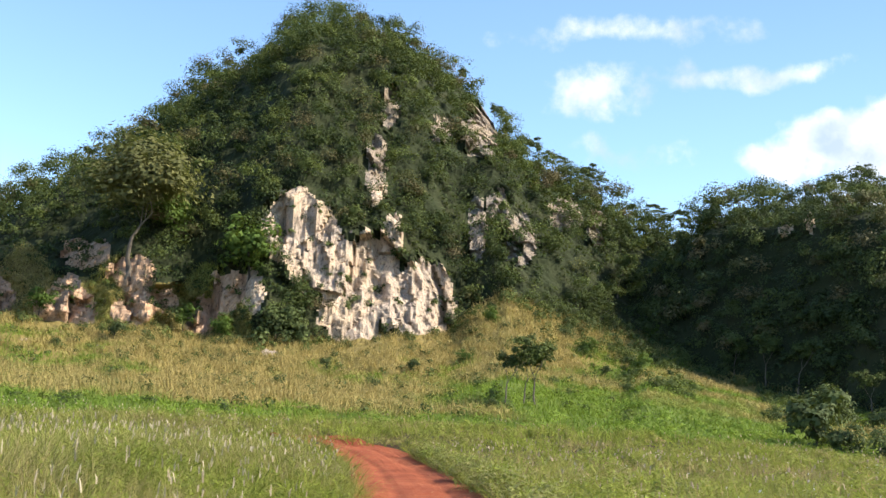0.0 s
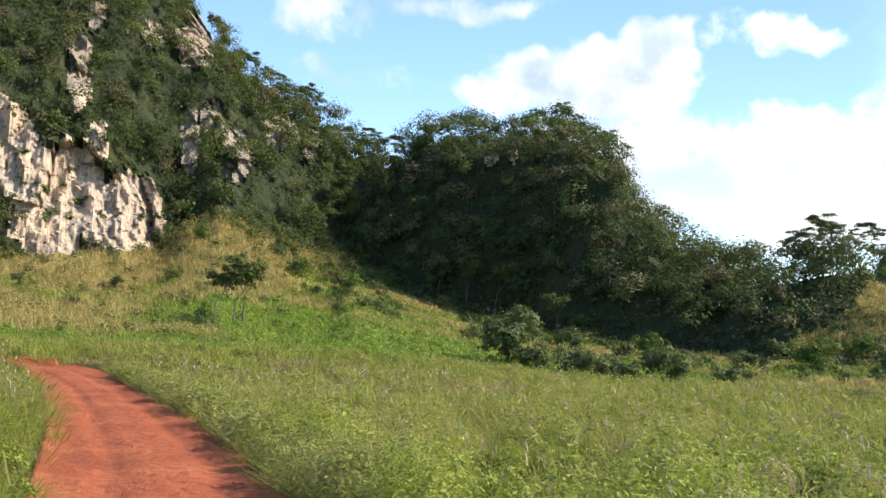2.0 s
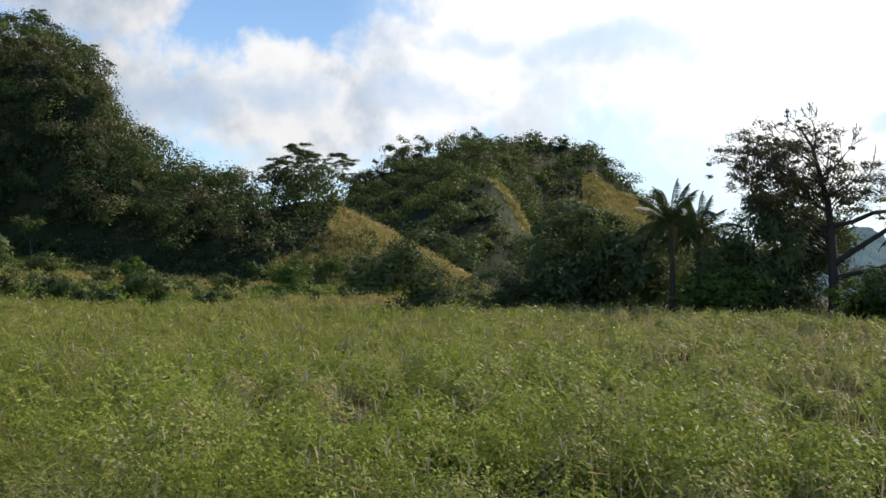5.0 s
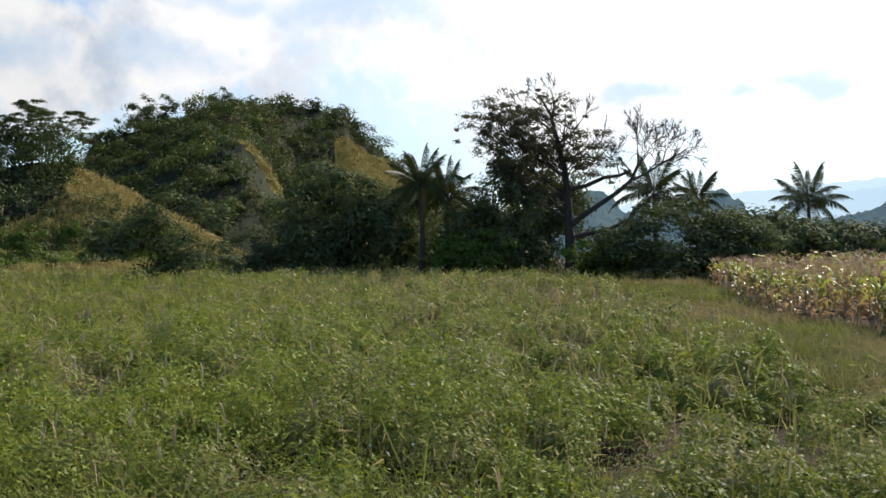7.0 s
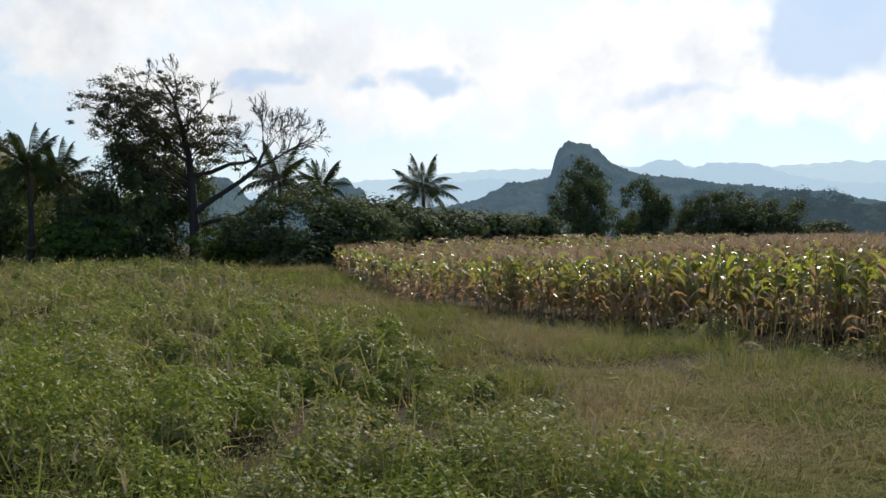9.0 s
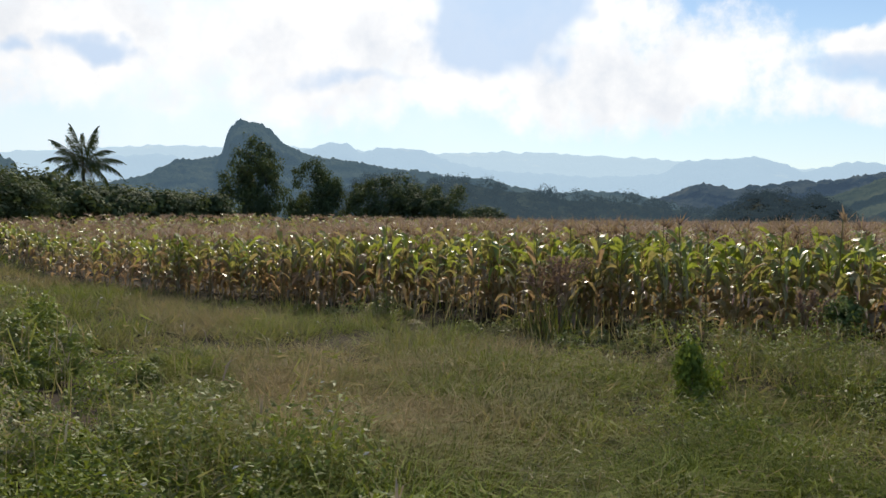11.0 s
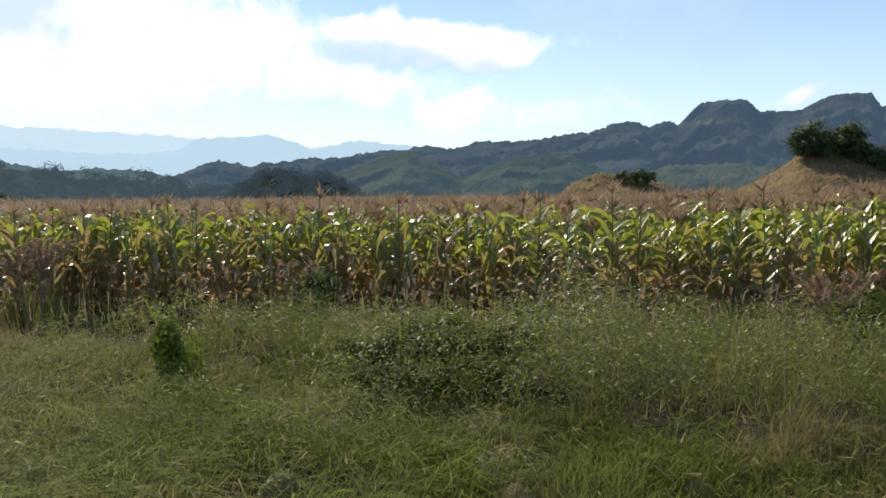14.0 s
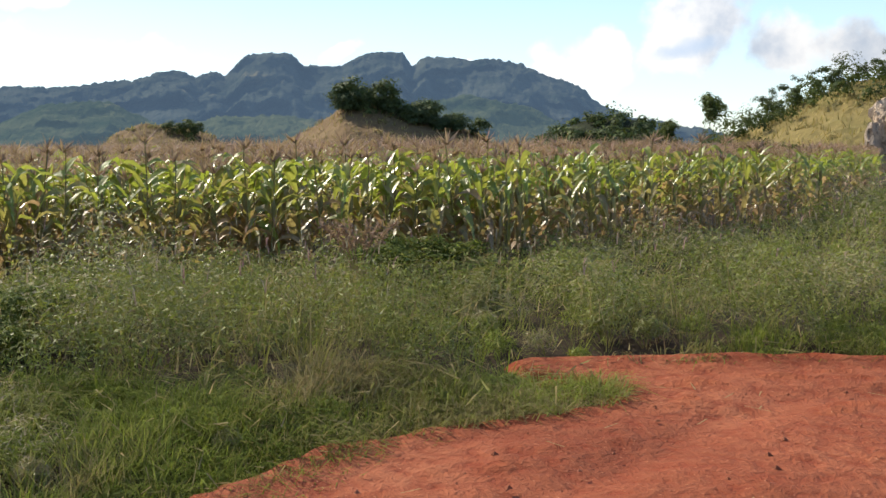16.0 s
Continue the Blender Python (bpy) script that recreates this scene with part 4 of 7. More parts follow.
def tree_thing(name, seed, height, label, leaf_mat, bark, trunk_part=0.4, depth=3, spread=0.75, up=0.25, clump=0.9, per=60, leaf=0.22, flat=0.75, girth=0.02, skirt=0, tint=(0.2, 0.9), category="tree", twice=2):
    """A tree on an Empty at its foot: a trunk with limbs, and a crown of leaves."""
    rng = np.random.default_rng(seed)
    wood, tips = Solid(), []
    length = height * trunk_part
    foot = [Vector((0, 0, -0.4)), Vector((0, 0, 0.05))]
    wood.bar([*foot, Vector((0, 0, 0.25 * length))], [height * girth * 1.7, height * girth * 1.35, height * girth * 1.02], 8)
    grow(wood, tips, Vector((0, 0, 0.2 * length)), Vector((rng.normal() * 0.06, rng.normal() * 0.06, 1)).normalized(), length, height * girth, depth, rng, spread, up, 7)
    tips = np.array([tuple(t) for t in tips])
    top = tips[:, 2].max() + clump * 0.6
    scale = height / top
    crown = Soup()
    centre = np.repeat(tips, twice, 0) + rng.normal(size=(len(tips) * twice, 3)) * clump * 0.45
    if skirt:
        low = rng.normal(size=(skirt, 3)) * np.array([height * 0.17, height * 0.17, height * 0.12]) + np.array([0, 0, height * 0.25])
        centre = np.concatenate([centre, low])
    add_crowns(crown, centre, clump * rng.uniform(0.6, 1.25, len(centre)), per, leaf, rng.uniform(*tint, len(centre)), flat, rng=rng, soft=True)
    ob = tagged(new(name), label, category)
    ob.scale = (scale, scale, scale)
    part("trunk", wood.mesh("trunk", bark), ob)
    part("crown", crown.mesh("crown", leaf_mat), ob)
    return ob


OWN_SCALE, STANDING = {}, set()


def put_copy(src, x, y, z, turn=0.0, size=1.0, label="", wide=1.0):
    """Stands the thing itself, or from the second time on another of it; the parts share their meshes."""
    s = OWN_SCALE.setdefault(src.name, src.scale[0]) * size
    ob = copy_thing(src, Matrix.Identity(4)) if src.name in STANDING else src
    STANDING.add(src.name)
    ob.matrix_basis = Matrix.LocRotScale((x, y, z), Euler((0, 0, radians(turn))), (s * wide, s * wide, s))
    if label:
        tagged(ob, label)
    return ob


def on_hill(h, b, te, most=None):
    """The place on a hill's near flank at a bearing and a height as a tangent."""
    i = int(np.argmin(np.abs(h.b - b)))
    col = h.P[i][: int(np.argmax(h.P[i][:, 2])) + 1]
    k = int(np.argmin(np.abs((col[:, 2] - EYE) / np.hypot(col[:, 0], col[:, 1]) - te)))
    return col[k]


# one tree of each kind; copies stand about
SCRUB = tree_thing("tree", 11, 4.2, "slender scrub tree with an open flat crown", LEAF_HILL, BARK, 0.42, 3, 0.7, 0.25, 0.72, 80, 0.20, 0.65)
SCRUB_B = tree_thing("tree", 12, 4.6, "crooked scrub tree with layered foliage", LEAF_HILL, BARK, 0.42, 3, 0.55, 0.4, 0.62, 80, 0.20, 0.8)
SCRUB_C = tree_thing("tree", 17, 4.0, "small thin tree with sparse dark leaves", LEAF_SHADE, BARK, 0.45, 3, 0.6, 0.35, 0.62, 60, 0.19, 0.75)
BIG = tree_thing("tree", 13, 15.5, "tall pale-barked tree with an airy yellowish crown", leaf_material("airy_foliage", (0.22, 0.21, 0.075), (0.10, 0.11, 0.042), through_light=0.3), BARK, 0.13, 4, 1.0, 0.22, 1.75, 150, 0.23, 0.75, girth=0.0085)
ROUND = tree_thing("tree", 14, 6.5, "dense dark broadleaf tree with foliage to the ground", LEAF_DARK, BARK_DARK, 0.3, 3, 0.95, 0.12, 1.05, 150, 0.21, 0.8, skirt=26, twice=2)
ROUND_FAR = tree_thing("tree", 19, 6.5, "dense dark broadleaf tree standing far off", LEAF_DARK, BARK_DARK, 0.3, 3, 0.95, 0.12, 1.2, 70, 0.36, 0.8, skirt=14, twice=1)
HEDGE = tree_thing("tree", 23, 4.0, "low dense dark tree in a hedge", LEAF_DARK, BARK_DARK, 0.2, 3, 0.9, 0.1, 0.80, 150, 0.20, 0.85, skirt=44, twice=2)
UMBRELLA = tree_thing("tree", 15, 6.5, "spreading tree with a flat umbrella crown", LEAF_SHADE, BARK, 0.62, 3, 1.05, 0.02, 0.80, 150, 0.21, 0.42)
BUSH = tree_thing("bush", 16, 1.8, "rounded dark green bush on the slope", LEAF_SHADE, BARK_DARK, 0.3, 2, 1.0, 0.1, 0.5, 90, 0.13, 0.8, skirt=6, category="bush")
BUSH_B = tree_thing("bush", 18, 1.8, "leafy bright green bush on the slope", LEAF_BRIGHT, BARK_DARK, 0.3, 2, 0.9, 0.2, 0.42, 90, 0.13, 0.85, skirt=5, category="bush")

PLACE = np.random.default_rng(21)


def plant(src, p, size=1.0, label="", wide=1.0, sink=0.15):
    return put_copy(src, p[0], p[1], p[2] - sink, PLACE.uniform(0, 360), size * PLACE.uniform(0.93, 1.07), label, wide)


# near hill: the big tree, trees on its skyline and small ones on the slope
plant(BIG, on_hill(hill1, -17.6, 0.132), 0.92, "", 1.25)
for b in (-24.3, -23.0, -20.2, -16.9, -14.8, -12.2, -9.2, -3.4, 0.6, 2.8):
    plant(SCRUB_B if PLACE.random() < 0.5 else SCRUB, on_hill(hill1, b, 1.0), PLACE.uniform(0.75, 1.0))
for b, s in ((4.9, 1.0), (5.6, 1.25), (6.4, 1.0), (7.3, 1.2), (8.3, 1.1), (9.2, 1.3), (10.2, 1.0), (10.8, 1.25), (11.8, 1.1), (12.5, 1.5), (13.2, 1.3), (13.9, 1.5)):
    plant((SCRUB_C, SCRUB_C, UMBRELLA)[PLACE.integers(3)], on_hill(hill1, b, 1.0), s * 0.85, "dark tree on the skyline of the ridge")
for b, te, s in ((5.5, .020, 1.15), (5.0, .020, .9), (3.9, .018, .95), (3.0, .016, .6), (-3.5, .030, .6), (6.8, .04, .55), (10.2, .130, 1.25), (14.4, .070, 1.1), (13.0, .06, .6), (-21.0, .06, .5)):
    plant(SCRUB_B if s > 0.8 else BUSH, on_hill(hill1, b, te), s, "young tree standing alone on the grassy slope" if s > 0.8 else "")
for b, te, s in ((-8.5, .07, 1.5), (-12, .075, 1.4), (-18, .07, 1.0), (-1.5, .05, .8), (-14.5, .085, 1.3), (-6.4, .050, .7), (8.5, .07, 1.0), (9.5, .05, .8), (11.0, .06, 1.0), (11.8, .05, 1.2), (7.4, .085, .9), (3.2, .10, 1.0), (12.5, .085, 1.1), (-22, .09, 1.3), (1.5, .06, .7), (-25, .08, 1.4)):
    plant(BUSH if PLACE.random() < 0.6 else BUSH_B, on_hill(hill1, b, te), s)
plant(BUSH_B, on_hill(hill1, -11.0, 0.135), 3.2, "bright green leafy tree before the cliff")
plant(BUSH_B, on_hill(hill1, -15.0, 0.17), 2.4, "bright green leafy tree before the cliff")

plant(BUSH, on_hill(hill1, -9.3, 0.075), 2.6, "dark bush grown against the foot of the cliff")
plant(BUSH, on_hill(hill1, -8.4, 0.072), 2.0, "dark bush grown against the foot of the cliff")

# shaded hill
for b, s in ((14.6, .8), (15.4, 1.0), (16.5, .7), (18.0, .9), (19.3, .8), (21.0, .8), (22.3, 1.0), (23.6, 1.1), (24.6, .8), (26.2, 1.0), (27.4, .8), (28.7, .6)):
    plant((UMBRELLA, SCRUB_C, SCRUB)[PLACE.integers(3)], on_hill(hill2, b, 1.0), s * 0.75, "dark tree on top of the shaded hill")
for b, s in ((30.4, .55), (33.4, .8), (36.9, .92), (37.8, 1.05), (38.6, 1.0), (39.4, .85)):
    plant(UMBRELLA if b > 35 else SCRUB_B, on_hill(hill2, b, 1.0), s * 0.9, "tall flat-topped tree on the low ridge")
for b, te, s in ((19.8, .038, 1.25), (18.2, .045, 1.15), (16.6, .055, .9), (23.5, .02, .9)):
    plant(SCRUB_B, on_hill(hill2, b, te), s, "young tree at the foot of the shaded hill")
for b, te, s in ((20.8, .012, 1.9), (22.0, .01, 1.2), (24.3, .0, 1.3), (25.0, .02, 1.4), (27.0, -.006, 1.0), (30.0, -.01, 1.0), (33.5, -.012, .9), (37.5, -.01, 1.3), (41.0, -.012, 1.5), (42.5, -.01, 1.4), (43.3, -.012, 1.6), (16.3, .06, 1.3), (28.5, .0, 1.0), (35.5, .0, 1.2), (39.6, .0, 1.1)):
    plant(BUSH if PLACE.random() < 0.7 else BUSH_B, on_hill(hill2, b, te), s)
for b, r, s in ((25.6, 63, 1.2), (27.4, 62, 1.0), (29.8, 63, 1.5), (24.0, 66, 1.3), (22.4, 68, 1.3), (20.6, 70, 2.2), (26.6, 64, .9), (32.5, 64, 1.0)):
    x, y, _ = bearing(b, r)
    plant(BUSH, (x, y, float(ground_z(x, y)) - 0.3), s, "dark green bush at the edge of the field")

for b, r, s in ((60.6, 57, 1.25), (61.8, 56, 1.0), (62.7, 57, 1.4), (68.8, 57.5, 1.1), (69.6, 58, 1.25), (70.5, 57.5, 1.0)):
    x, y, _ = bearing(b, r)
    plant(BUSH_B, (x, y, float(ground_z(x, y)) - 0.2), s, "sunlit green bush under the trees", 1.2)

# domed hill
plant(ROUND_FAR, on_hill(hill3, 47.8, 1.0), 0.55, "dark knob of a tree on the domed hill's top")
for b in (42.3, 43.9, 44.6, 46.2, 49.4, 51.8, 53.3, 54.6, 55.4):
    plant(SCRUB_C if PLACE.random() < 0.5 else ROUND_FAR, on_hill(hill3, b, 1.0), 0.75 if b < 46 else 0.32, "small tree on the skyline of the domed hill")

# trees at the end of the weedy field
for b, r, s, w, label in ((45.6, 56, .66, 1.25, "low dark rounded tree at the end of the field"), (51.8, 63, .62, 1.0, ""), (54.0, 62, 1.0, 1.0, ""), (55.6, 64, 1.06, 1.15, ""), (57.6, 63, .98, 1.0, ""),
                          (61.5, 70, .62, 1.0, ""), (63.4, 72, .60, 1.0, ""), (49.2, 62, .42, 1.3, "low dark shrubby tree"), (62.3, 66, .52, 1.1, ""), (64.2, 60, .88, .9, "dark ivy-covered tree beside a dead one"), (65.2, 61, 1.1, .7, "dark ivy-covered tree beside a dead one"), (66.2, 62, 1.05, .7, "dark ivy-covered tree beside a dead one"),
                          (72.7, 57, .58, 1.25, "dense mango-like tree with a rounded crown"), (74.6, 57, .68, 1.3, "dense mango-like tree with a rounded crown"), (76.5, 58, .60, 1.3, "dense mango-like tree with a rounded crown"),
                          (78.0, 70, .66, 1.5, ""), (79.4, 73, .60, 1.5, ""), (81.0, 74, .52, 1.6, ""), (82.4, 76, .56, 1.5, ""), (83.8, 78, .50, 1.7, ""), (85.4, 80, .50, 1.6, ""), (87.0, 84, .50, 1.6, ""), (69.4, 66, .42, 1.2, "low green tree behind the dead one")):
    x, y, _ = bearing(b, r)
    if b > 77.5:
        plant(HEDGE, (x, y, float(ground_z(x, y))), s * 1.6, label, w * 0.75, 0.3)
    else:
        plant(ROUND, (x, y, float(ground_z(x, y))), s, label, w, 0.3)
for b, r, s, w in ((90.0, 130, 1.35, .62), (90.9, 128, 1.72, .60), (93.2, 131, 1.25, .62), (94.1, 131, 1.05, .66), (92.2, 134, .8, .8), (96.9, 130, .95, 1.0), (98.0, 131, .85, 1.1), (99.4, 131, .9, 1.1), (100.8, 132, .85, 1.1), (95.5, 134, .9, .9), (87.6, 140, .55, 1.2), (103, 150, .55, 1.2)):
    x, y, _ = bearing(b, r)
    plant(HEDGE if s < 0.8 else ROUND, (x, y, float(ground_z(x, y))), s * (1.6 if s < 0.8 else 1.12 if s < 1.2 else 1.0) * PLACE.uniform(0.85, 1.12), "tall dark tree beyond the corn" if s > 1.2 else "dark tree beyond the corn", w, 0.3)
for h, b, te, s in ((knoll_a, 148.6, .036, .8), (knoll_a, 149.1, .037, 1.2), (knoll_a, 149.7, .034, .9), (knoll_a, 150.3, .036, 1.1), (knoll_a, 150.9, .034, .8), (knoll_a, 151.5, .028, 1.0), (knoll_a, 152.2, .026, .7), (knoll_a, 153.0, .022, .8), (knoll_a, 153.9, .018, .6), (knoll_a, 154.8, .016, .75), (knoll_a, 155.9, .010, .7), (knoll_b, 138.8, .010, .7), (knoll_b, 140.0, .006, .8), (knoll_b, 139.4, .008, .7)):
    far_kind = HEDGE if PLACE.random() < 0.45 else BUSH
    plant(far_kind, on_hill(h, b, te), s * (1.4 if far_kind is HEDGE else 3.6) * PLACE.uniform(0.8, 1.2), "dark bushy tree on the dry knoll", 1.1, 0.6)
for b, r, s in ((168.5, 150, 1.5), (167.4, 152, 1.0)):
    x, y, _ = bearing(b, r)
    plant(SCRUB_B, (x, y, float(ground_z(x, y))), s * 1.6, "slim tree standing behind the corn")
for b in (171.0, 172.3, 173.6, 174.6, 175.6, 176.8, 178.0, 180.5, 184, 188):
    plant(ROUND_FAR if PLACE.random() < 0.5 else SCRUB, on_hill(knoll_d, b, 1.0), 0.6, "tree on the crest of the hillside")


def bare_tree():
    """The half-dead tree: a fan of bare twigs to one side, a ragged dark crown to the other."""
    rng = np.random.default_rng(31)
    wood, none = Solid(), []

    def limb(points, r0, r1, sides=7):
        n = len(points)
        wood.bar([Vector(p) for p in points], [r0 + (r1 - r0) * i / (n - 1) for i in range(n)], sides)

    limb([(0, 0, -0.4), (0.05, 0, 1.5), (-0.03, 0.1, 3.2), (-0.1, 0.1, 5.0), (-0.3, 0, 6.6), (-0.7, 0, 8.2), (-1.1, 0.1, 9.8)], 0.36, 0.09, 9)
    # long bare limbs that meet in the fan
    limb([(0, 0, 5.2), (1.0, 0.2, 5.4), (2.1, 0.3, 5.9), (3.0, 0.3, 6.0), (3.7, 0.2, 6.3)], 0.15, 0.08)
    limb([(0, 0, 3.0), (0.8, -0.1, 3.6), (1.7, 0.0, 4.2), (2.9, 0.1, 5.0), (3.7, 0.1, 5.7), (4.1, 0.1, 6.6)], 0.19, 0.09)
    limb([(0, 0, 2.2), (1.0, -0.2, 2.5), (2.1, -0.2, 2.7), (3.4, 0, 3.2), (4.1, 0.1, 4.0)], 0.17, 0.07)
    limb([(3.7, 0.1, 5.7), (4.6, 0.2, 6.1), (5.5, 0.2, 6.7), (6.3, 0.1, 7.1)], 0.075, 0.05)
    fan = (((4.1, 0.1, 6.6), (0.1, 0.2, 1.0), 1.05, 0.062), ((4.0, 0.1, 6.3), (0.45, -0.2, 0.9), 1.1, 0.062), ((4.6, 0.2, 6.1), (0.75, 0.2, 0.75), 1.05, 0.055), ((3.6, 0.2, 6.3), (-0.55, 0.1, 0.9), 0.95, 0.055), ((5.5, 0.2, 6.7), (0.35, -0.2, 0.9), 0.85, 0.048),
           ((6.3, 0.1, 7.1), (0.9, 0.2, 0.5), 0.75, 0.042), ((6.2, 0.1, 7.0), (1.0, -0.3, 0.05), 0.7, 0.040), ((5.4, 0.2, 6.6), (1.0, 0.1, -0.1), 0.6, 0.036), ((3.0, 0.3, 6.0), (-0.1, 0.3, 1.0), 0.75, 0.045), ((4.0, 0.1, 6.4), (0.25, -0.5, 0.9), 1.05, 0.055), ((4.1, 0.1, 4.0), (0.7, 0.2, 0.6), 0.6, 0.045), ((2.0, 0, 4.3), (0.5, 0.3, 0.7), 0.5, 0.04))
    for p, d, length, thick in fan:
        grow(wood, none, Vector(p), Vector(d).normalized(), length, thick, 5 if length > 0.7 else 4, rng, 0.50, 0.08, 5, (2, 3))
    # the bare top
    for p, d, length in (((-1.1, 0.1, 9.8), (-0.6, 0.1, 1.0), 0.62), ((-1.0, 0.1, 9.4), (0.15, -0.1, 1.0), 0.72), ((-0.6, 0, 8.0), (0.9, 0.2, 0.7), 1.05), ((-0.3, 0, 6.8), (1.0, -0.2, 0.6), 0.9), ((-0.8, 0, 8.6), (-1.0, 0.1, 0.8), 1.0)):
        limb([p, tuple(Vector(p) + Vector(d) * 0.7)], 0.085, 0.065, 6)
        grow(wood, none, Vector(p) + Vector(d) * 0.7, Vector(d).normalized(), length, 0.06, 4, rng, 0.5, 0.12, 5, (2, 3))
    # leafy side
    clumps = []
    while len(clumps) < 104:
        c = np.array([rng.uniform(-5.9, 2.8), rng.uniform(-2.2, 2.2), rng.uniform(4.3, 11.6)])
        if ((c[0] + 2.7) / 3.0) ** 2 + (c[1] / 2.1) ** 2 + ((c[2] - 8.2) / 3.1) ** 2 < 1 or ((c[0] - 0.9) / 1.6) ** 2 + (c[1] / 1.6) ** 2 + ((c[2] - 7.3) / 1.6) ** 2 < 1:
            clumps.append(c)
            root = Vector((-0.3, 0, max(3.5, c[2] - 1.0 - 0.45 * abs(c[0] + 0.3))))
            bend = root.lerp(Vector(c), 0.5) + Vector((rng.normal() * 0.3, rng.normal() * 0.3, rng.normal() * 0.35))
            if len(clumps) % 3 == 0:
                wood.bar([root, root.lerp(bend, 0.5) + Vector((0.05, 0, -0.12)), bend, Vector(c)], [0.055, 0.042, 0.03, 0.012], 5)
            else:
                wood.bar([bend.lerp(Vector(c), 0.3), Vector(c)], [0.022, 0.010], 4)
            if rng.random() < 0.4:
                grow(wood, none, Vector(c), (Vector(c) - root).normalized(), 0.55, 0.022, 2, rng, 0.55, 0.05, 4)
    clumps = np.array(clumps)
    crown = Soup()
    centre = np.repeat(clumps, 4, 0) + rng.normal(size=(len(clumps) * 4, 3)) * np.array([0.62, 0.55, 0.42])
    add_crowns(crown, centre, 0.43 * rng.uniform(0.4, 1.5, len(centre)), 84, 0.11, rng.uniform(0.1, 0.7, len(centre)), 0.7, rng=rng)
    ob = tagged(new("tree"), "half-dead tree with bare fanned limbs and a ragged dark crown", "tree")
    part("trunk", wood.mesh("trunk", BARK_DARK), ob)
    # brownish leaves, also greyed and lightened to imitate haze
    part("crown", crown.mesh("crown", leaf_material("withering_foliage", (0.15, 0.125, 0.078), (0.070, 0.064, 0.042), through_light=0.28)), ob)
    x, y, _ = bearing(67.7, 60.0)
    ob.matrix_basis = pose(float(x), float(y), float(ground_z(x, y)), 0, 0, -67.7)


bare_tree()


def frond_mesh(length, droop, seed, dry=0.0):
    rng = np.random.default_rng(seed)
    s = np.linspace(0, 1, 9)
    x, z = length * (s - 0.12 * s ** 3), length * (0.35 * s - droop * s ** 2.2)
    spine = np.stack([x, 0 * x, z], -1)
    soup = Soup()
    v, f = tube([Vector(p) for p in spine], list(0.035 * (1 - 0.85 * s)), 4)
    soup.add(np.array([tuple(p) for p in v]), [np.array(f)], 0.5, 0.35)
    t = np.repeat(np.linspace(0.10, 0.99, 46), 2)
    side = np.tile([1.0, -1.0], 46)
    root = np.stack([np.interp(t, s, x), 0 * t, np.interp(t, s, z)], -1)
    long = length * 0.155 * (np.sin(np.clip(t * 1.05 + 0.08, 0, 1) * math.pi) ** 0.6 + 0.25) * rng.uniform(0.85, 1.1, len(t))
    out = unit(np.stack([0.55 + 0.3 * t, side * 0.85, -0.9 - 0.6 * rng.random(len(t))], -1))
    tipp = root + out * long[:, None] + np.array([0, 0, -1]) * (long * 0.25)[:, None]
    mid = root + out * long[:, None] * 0.5
    w = np.array([[0.024, 0, 0.0]]) * (length / 3)
    vv = np.stack([root - w * 0.6, root + w * 0.6, mid + w, tipp, mid - w], 1).reshape(-1, 3)
    k = np.arange(len(t))[:, None] * 5
    soup.add(vv, [k + np.array([[0, 1, 2, 4]]), k + np.array([[4, 2, 3]])], np.repeat(rng.uniform(0.1, 0.9, len(t)), 5), dry)
    return soup.mesh("frond", PALM)


FRONDS = [frond_mesh(3.5, 0.28, 1), frond_mesh(3.7, 0.45, 2), frond_mesh(3.6, 0.62, 3), frond_mesh(3.1, 1.0, 4, 0.8)]


def palm(b, r, height, size, seed, label):
    rng = np.random.default_rng(seed)
    x, y, _ = bearing(b, r)
    ob = tagged(new("palm_tree"), label, "palm tree", "palms at the field's end")
    ob.location = (float(x), float(y), float(ground_z(x, y)))
    wood = Solid()
    zs = np.linspace(-0.4, height, 34)
    lean = 0.05 * rng.normal()
    wood.bar([Vector((lean * zz + 0.12 * math.sin(zz * 0.5), 0.03 * zz, zz)) for zz in zs], [0.17 - 0.06 * i / 33 + 0.012 * (i % 2) for i in range(34)], 10)
    part("trunk", wood.mesh("trunk", BARK_DARK), ob)
    head = Matrix.Translation((lean * height + 0.12 * math.sin(height * 0.5), 0.03 * height, height - 0.05))
    n = 22
    for k in range(n):
        tier = k / n
        me = FRONDS[0 if tier < 0.3 else 1 if tier < 0.62 else 2 if tier < 0.9 else 3]
        pitch = -68 + 118 * tier + rng.uniform(-8, 8)
        s = size * rng.uniform(0.85, 1.08)
        part("frond", me, ob, "", head @ Euler((0, 0, radians(k * 137.5 + rng.uniform(-9, 9)))).to_matrix().to_4x4() @ Euler((rng.uniform(-0.3, 0.3), radians(pitch), 0)).to_matrix().to_4x4() @ Matrix.Scale(s, 4))


palm(80.8, 80, 5.1, 1.0, 1, "coconut palm with a full spreading crown of fronds")
palm(59.2, 58, 5.5, 0.8, 2, "coconut palm crowded by dark trees")
palm(60.5, 60, 5.0, 0.8, 3, "coconut palm with yellowing lower fronds")
palm(72.6, 66, 5.2, 0.9, 4, "coconut palm rising behind a rounded tree")
palm(75.0, 70, 5.0, 0.75, 5, "coconut palm rising behind a rounded tree")

# ---- woods and grass of the hills ----
WOODS = np.random.default_rng(5)


def patchy(p, scale, seed=0.0):
    return np.clip((fbm(p * scale + seed, 3) - 0.5) * 2.2 + 0.5, 0, 1)


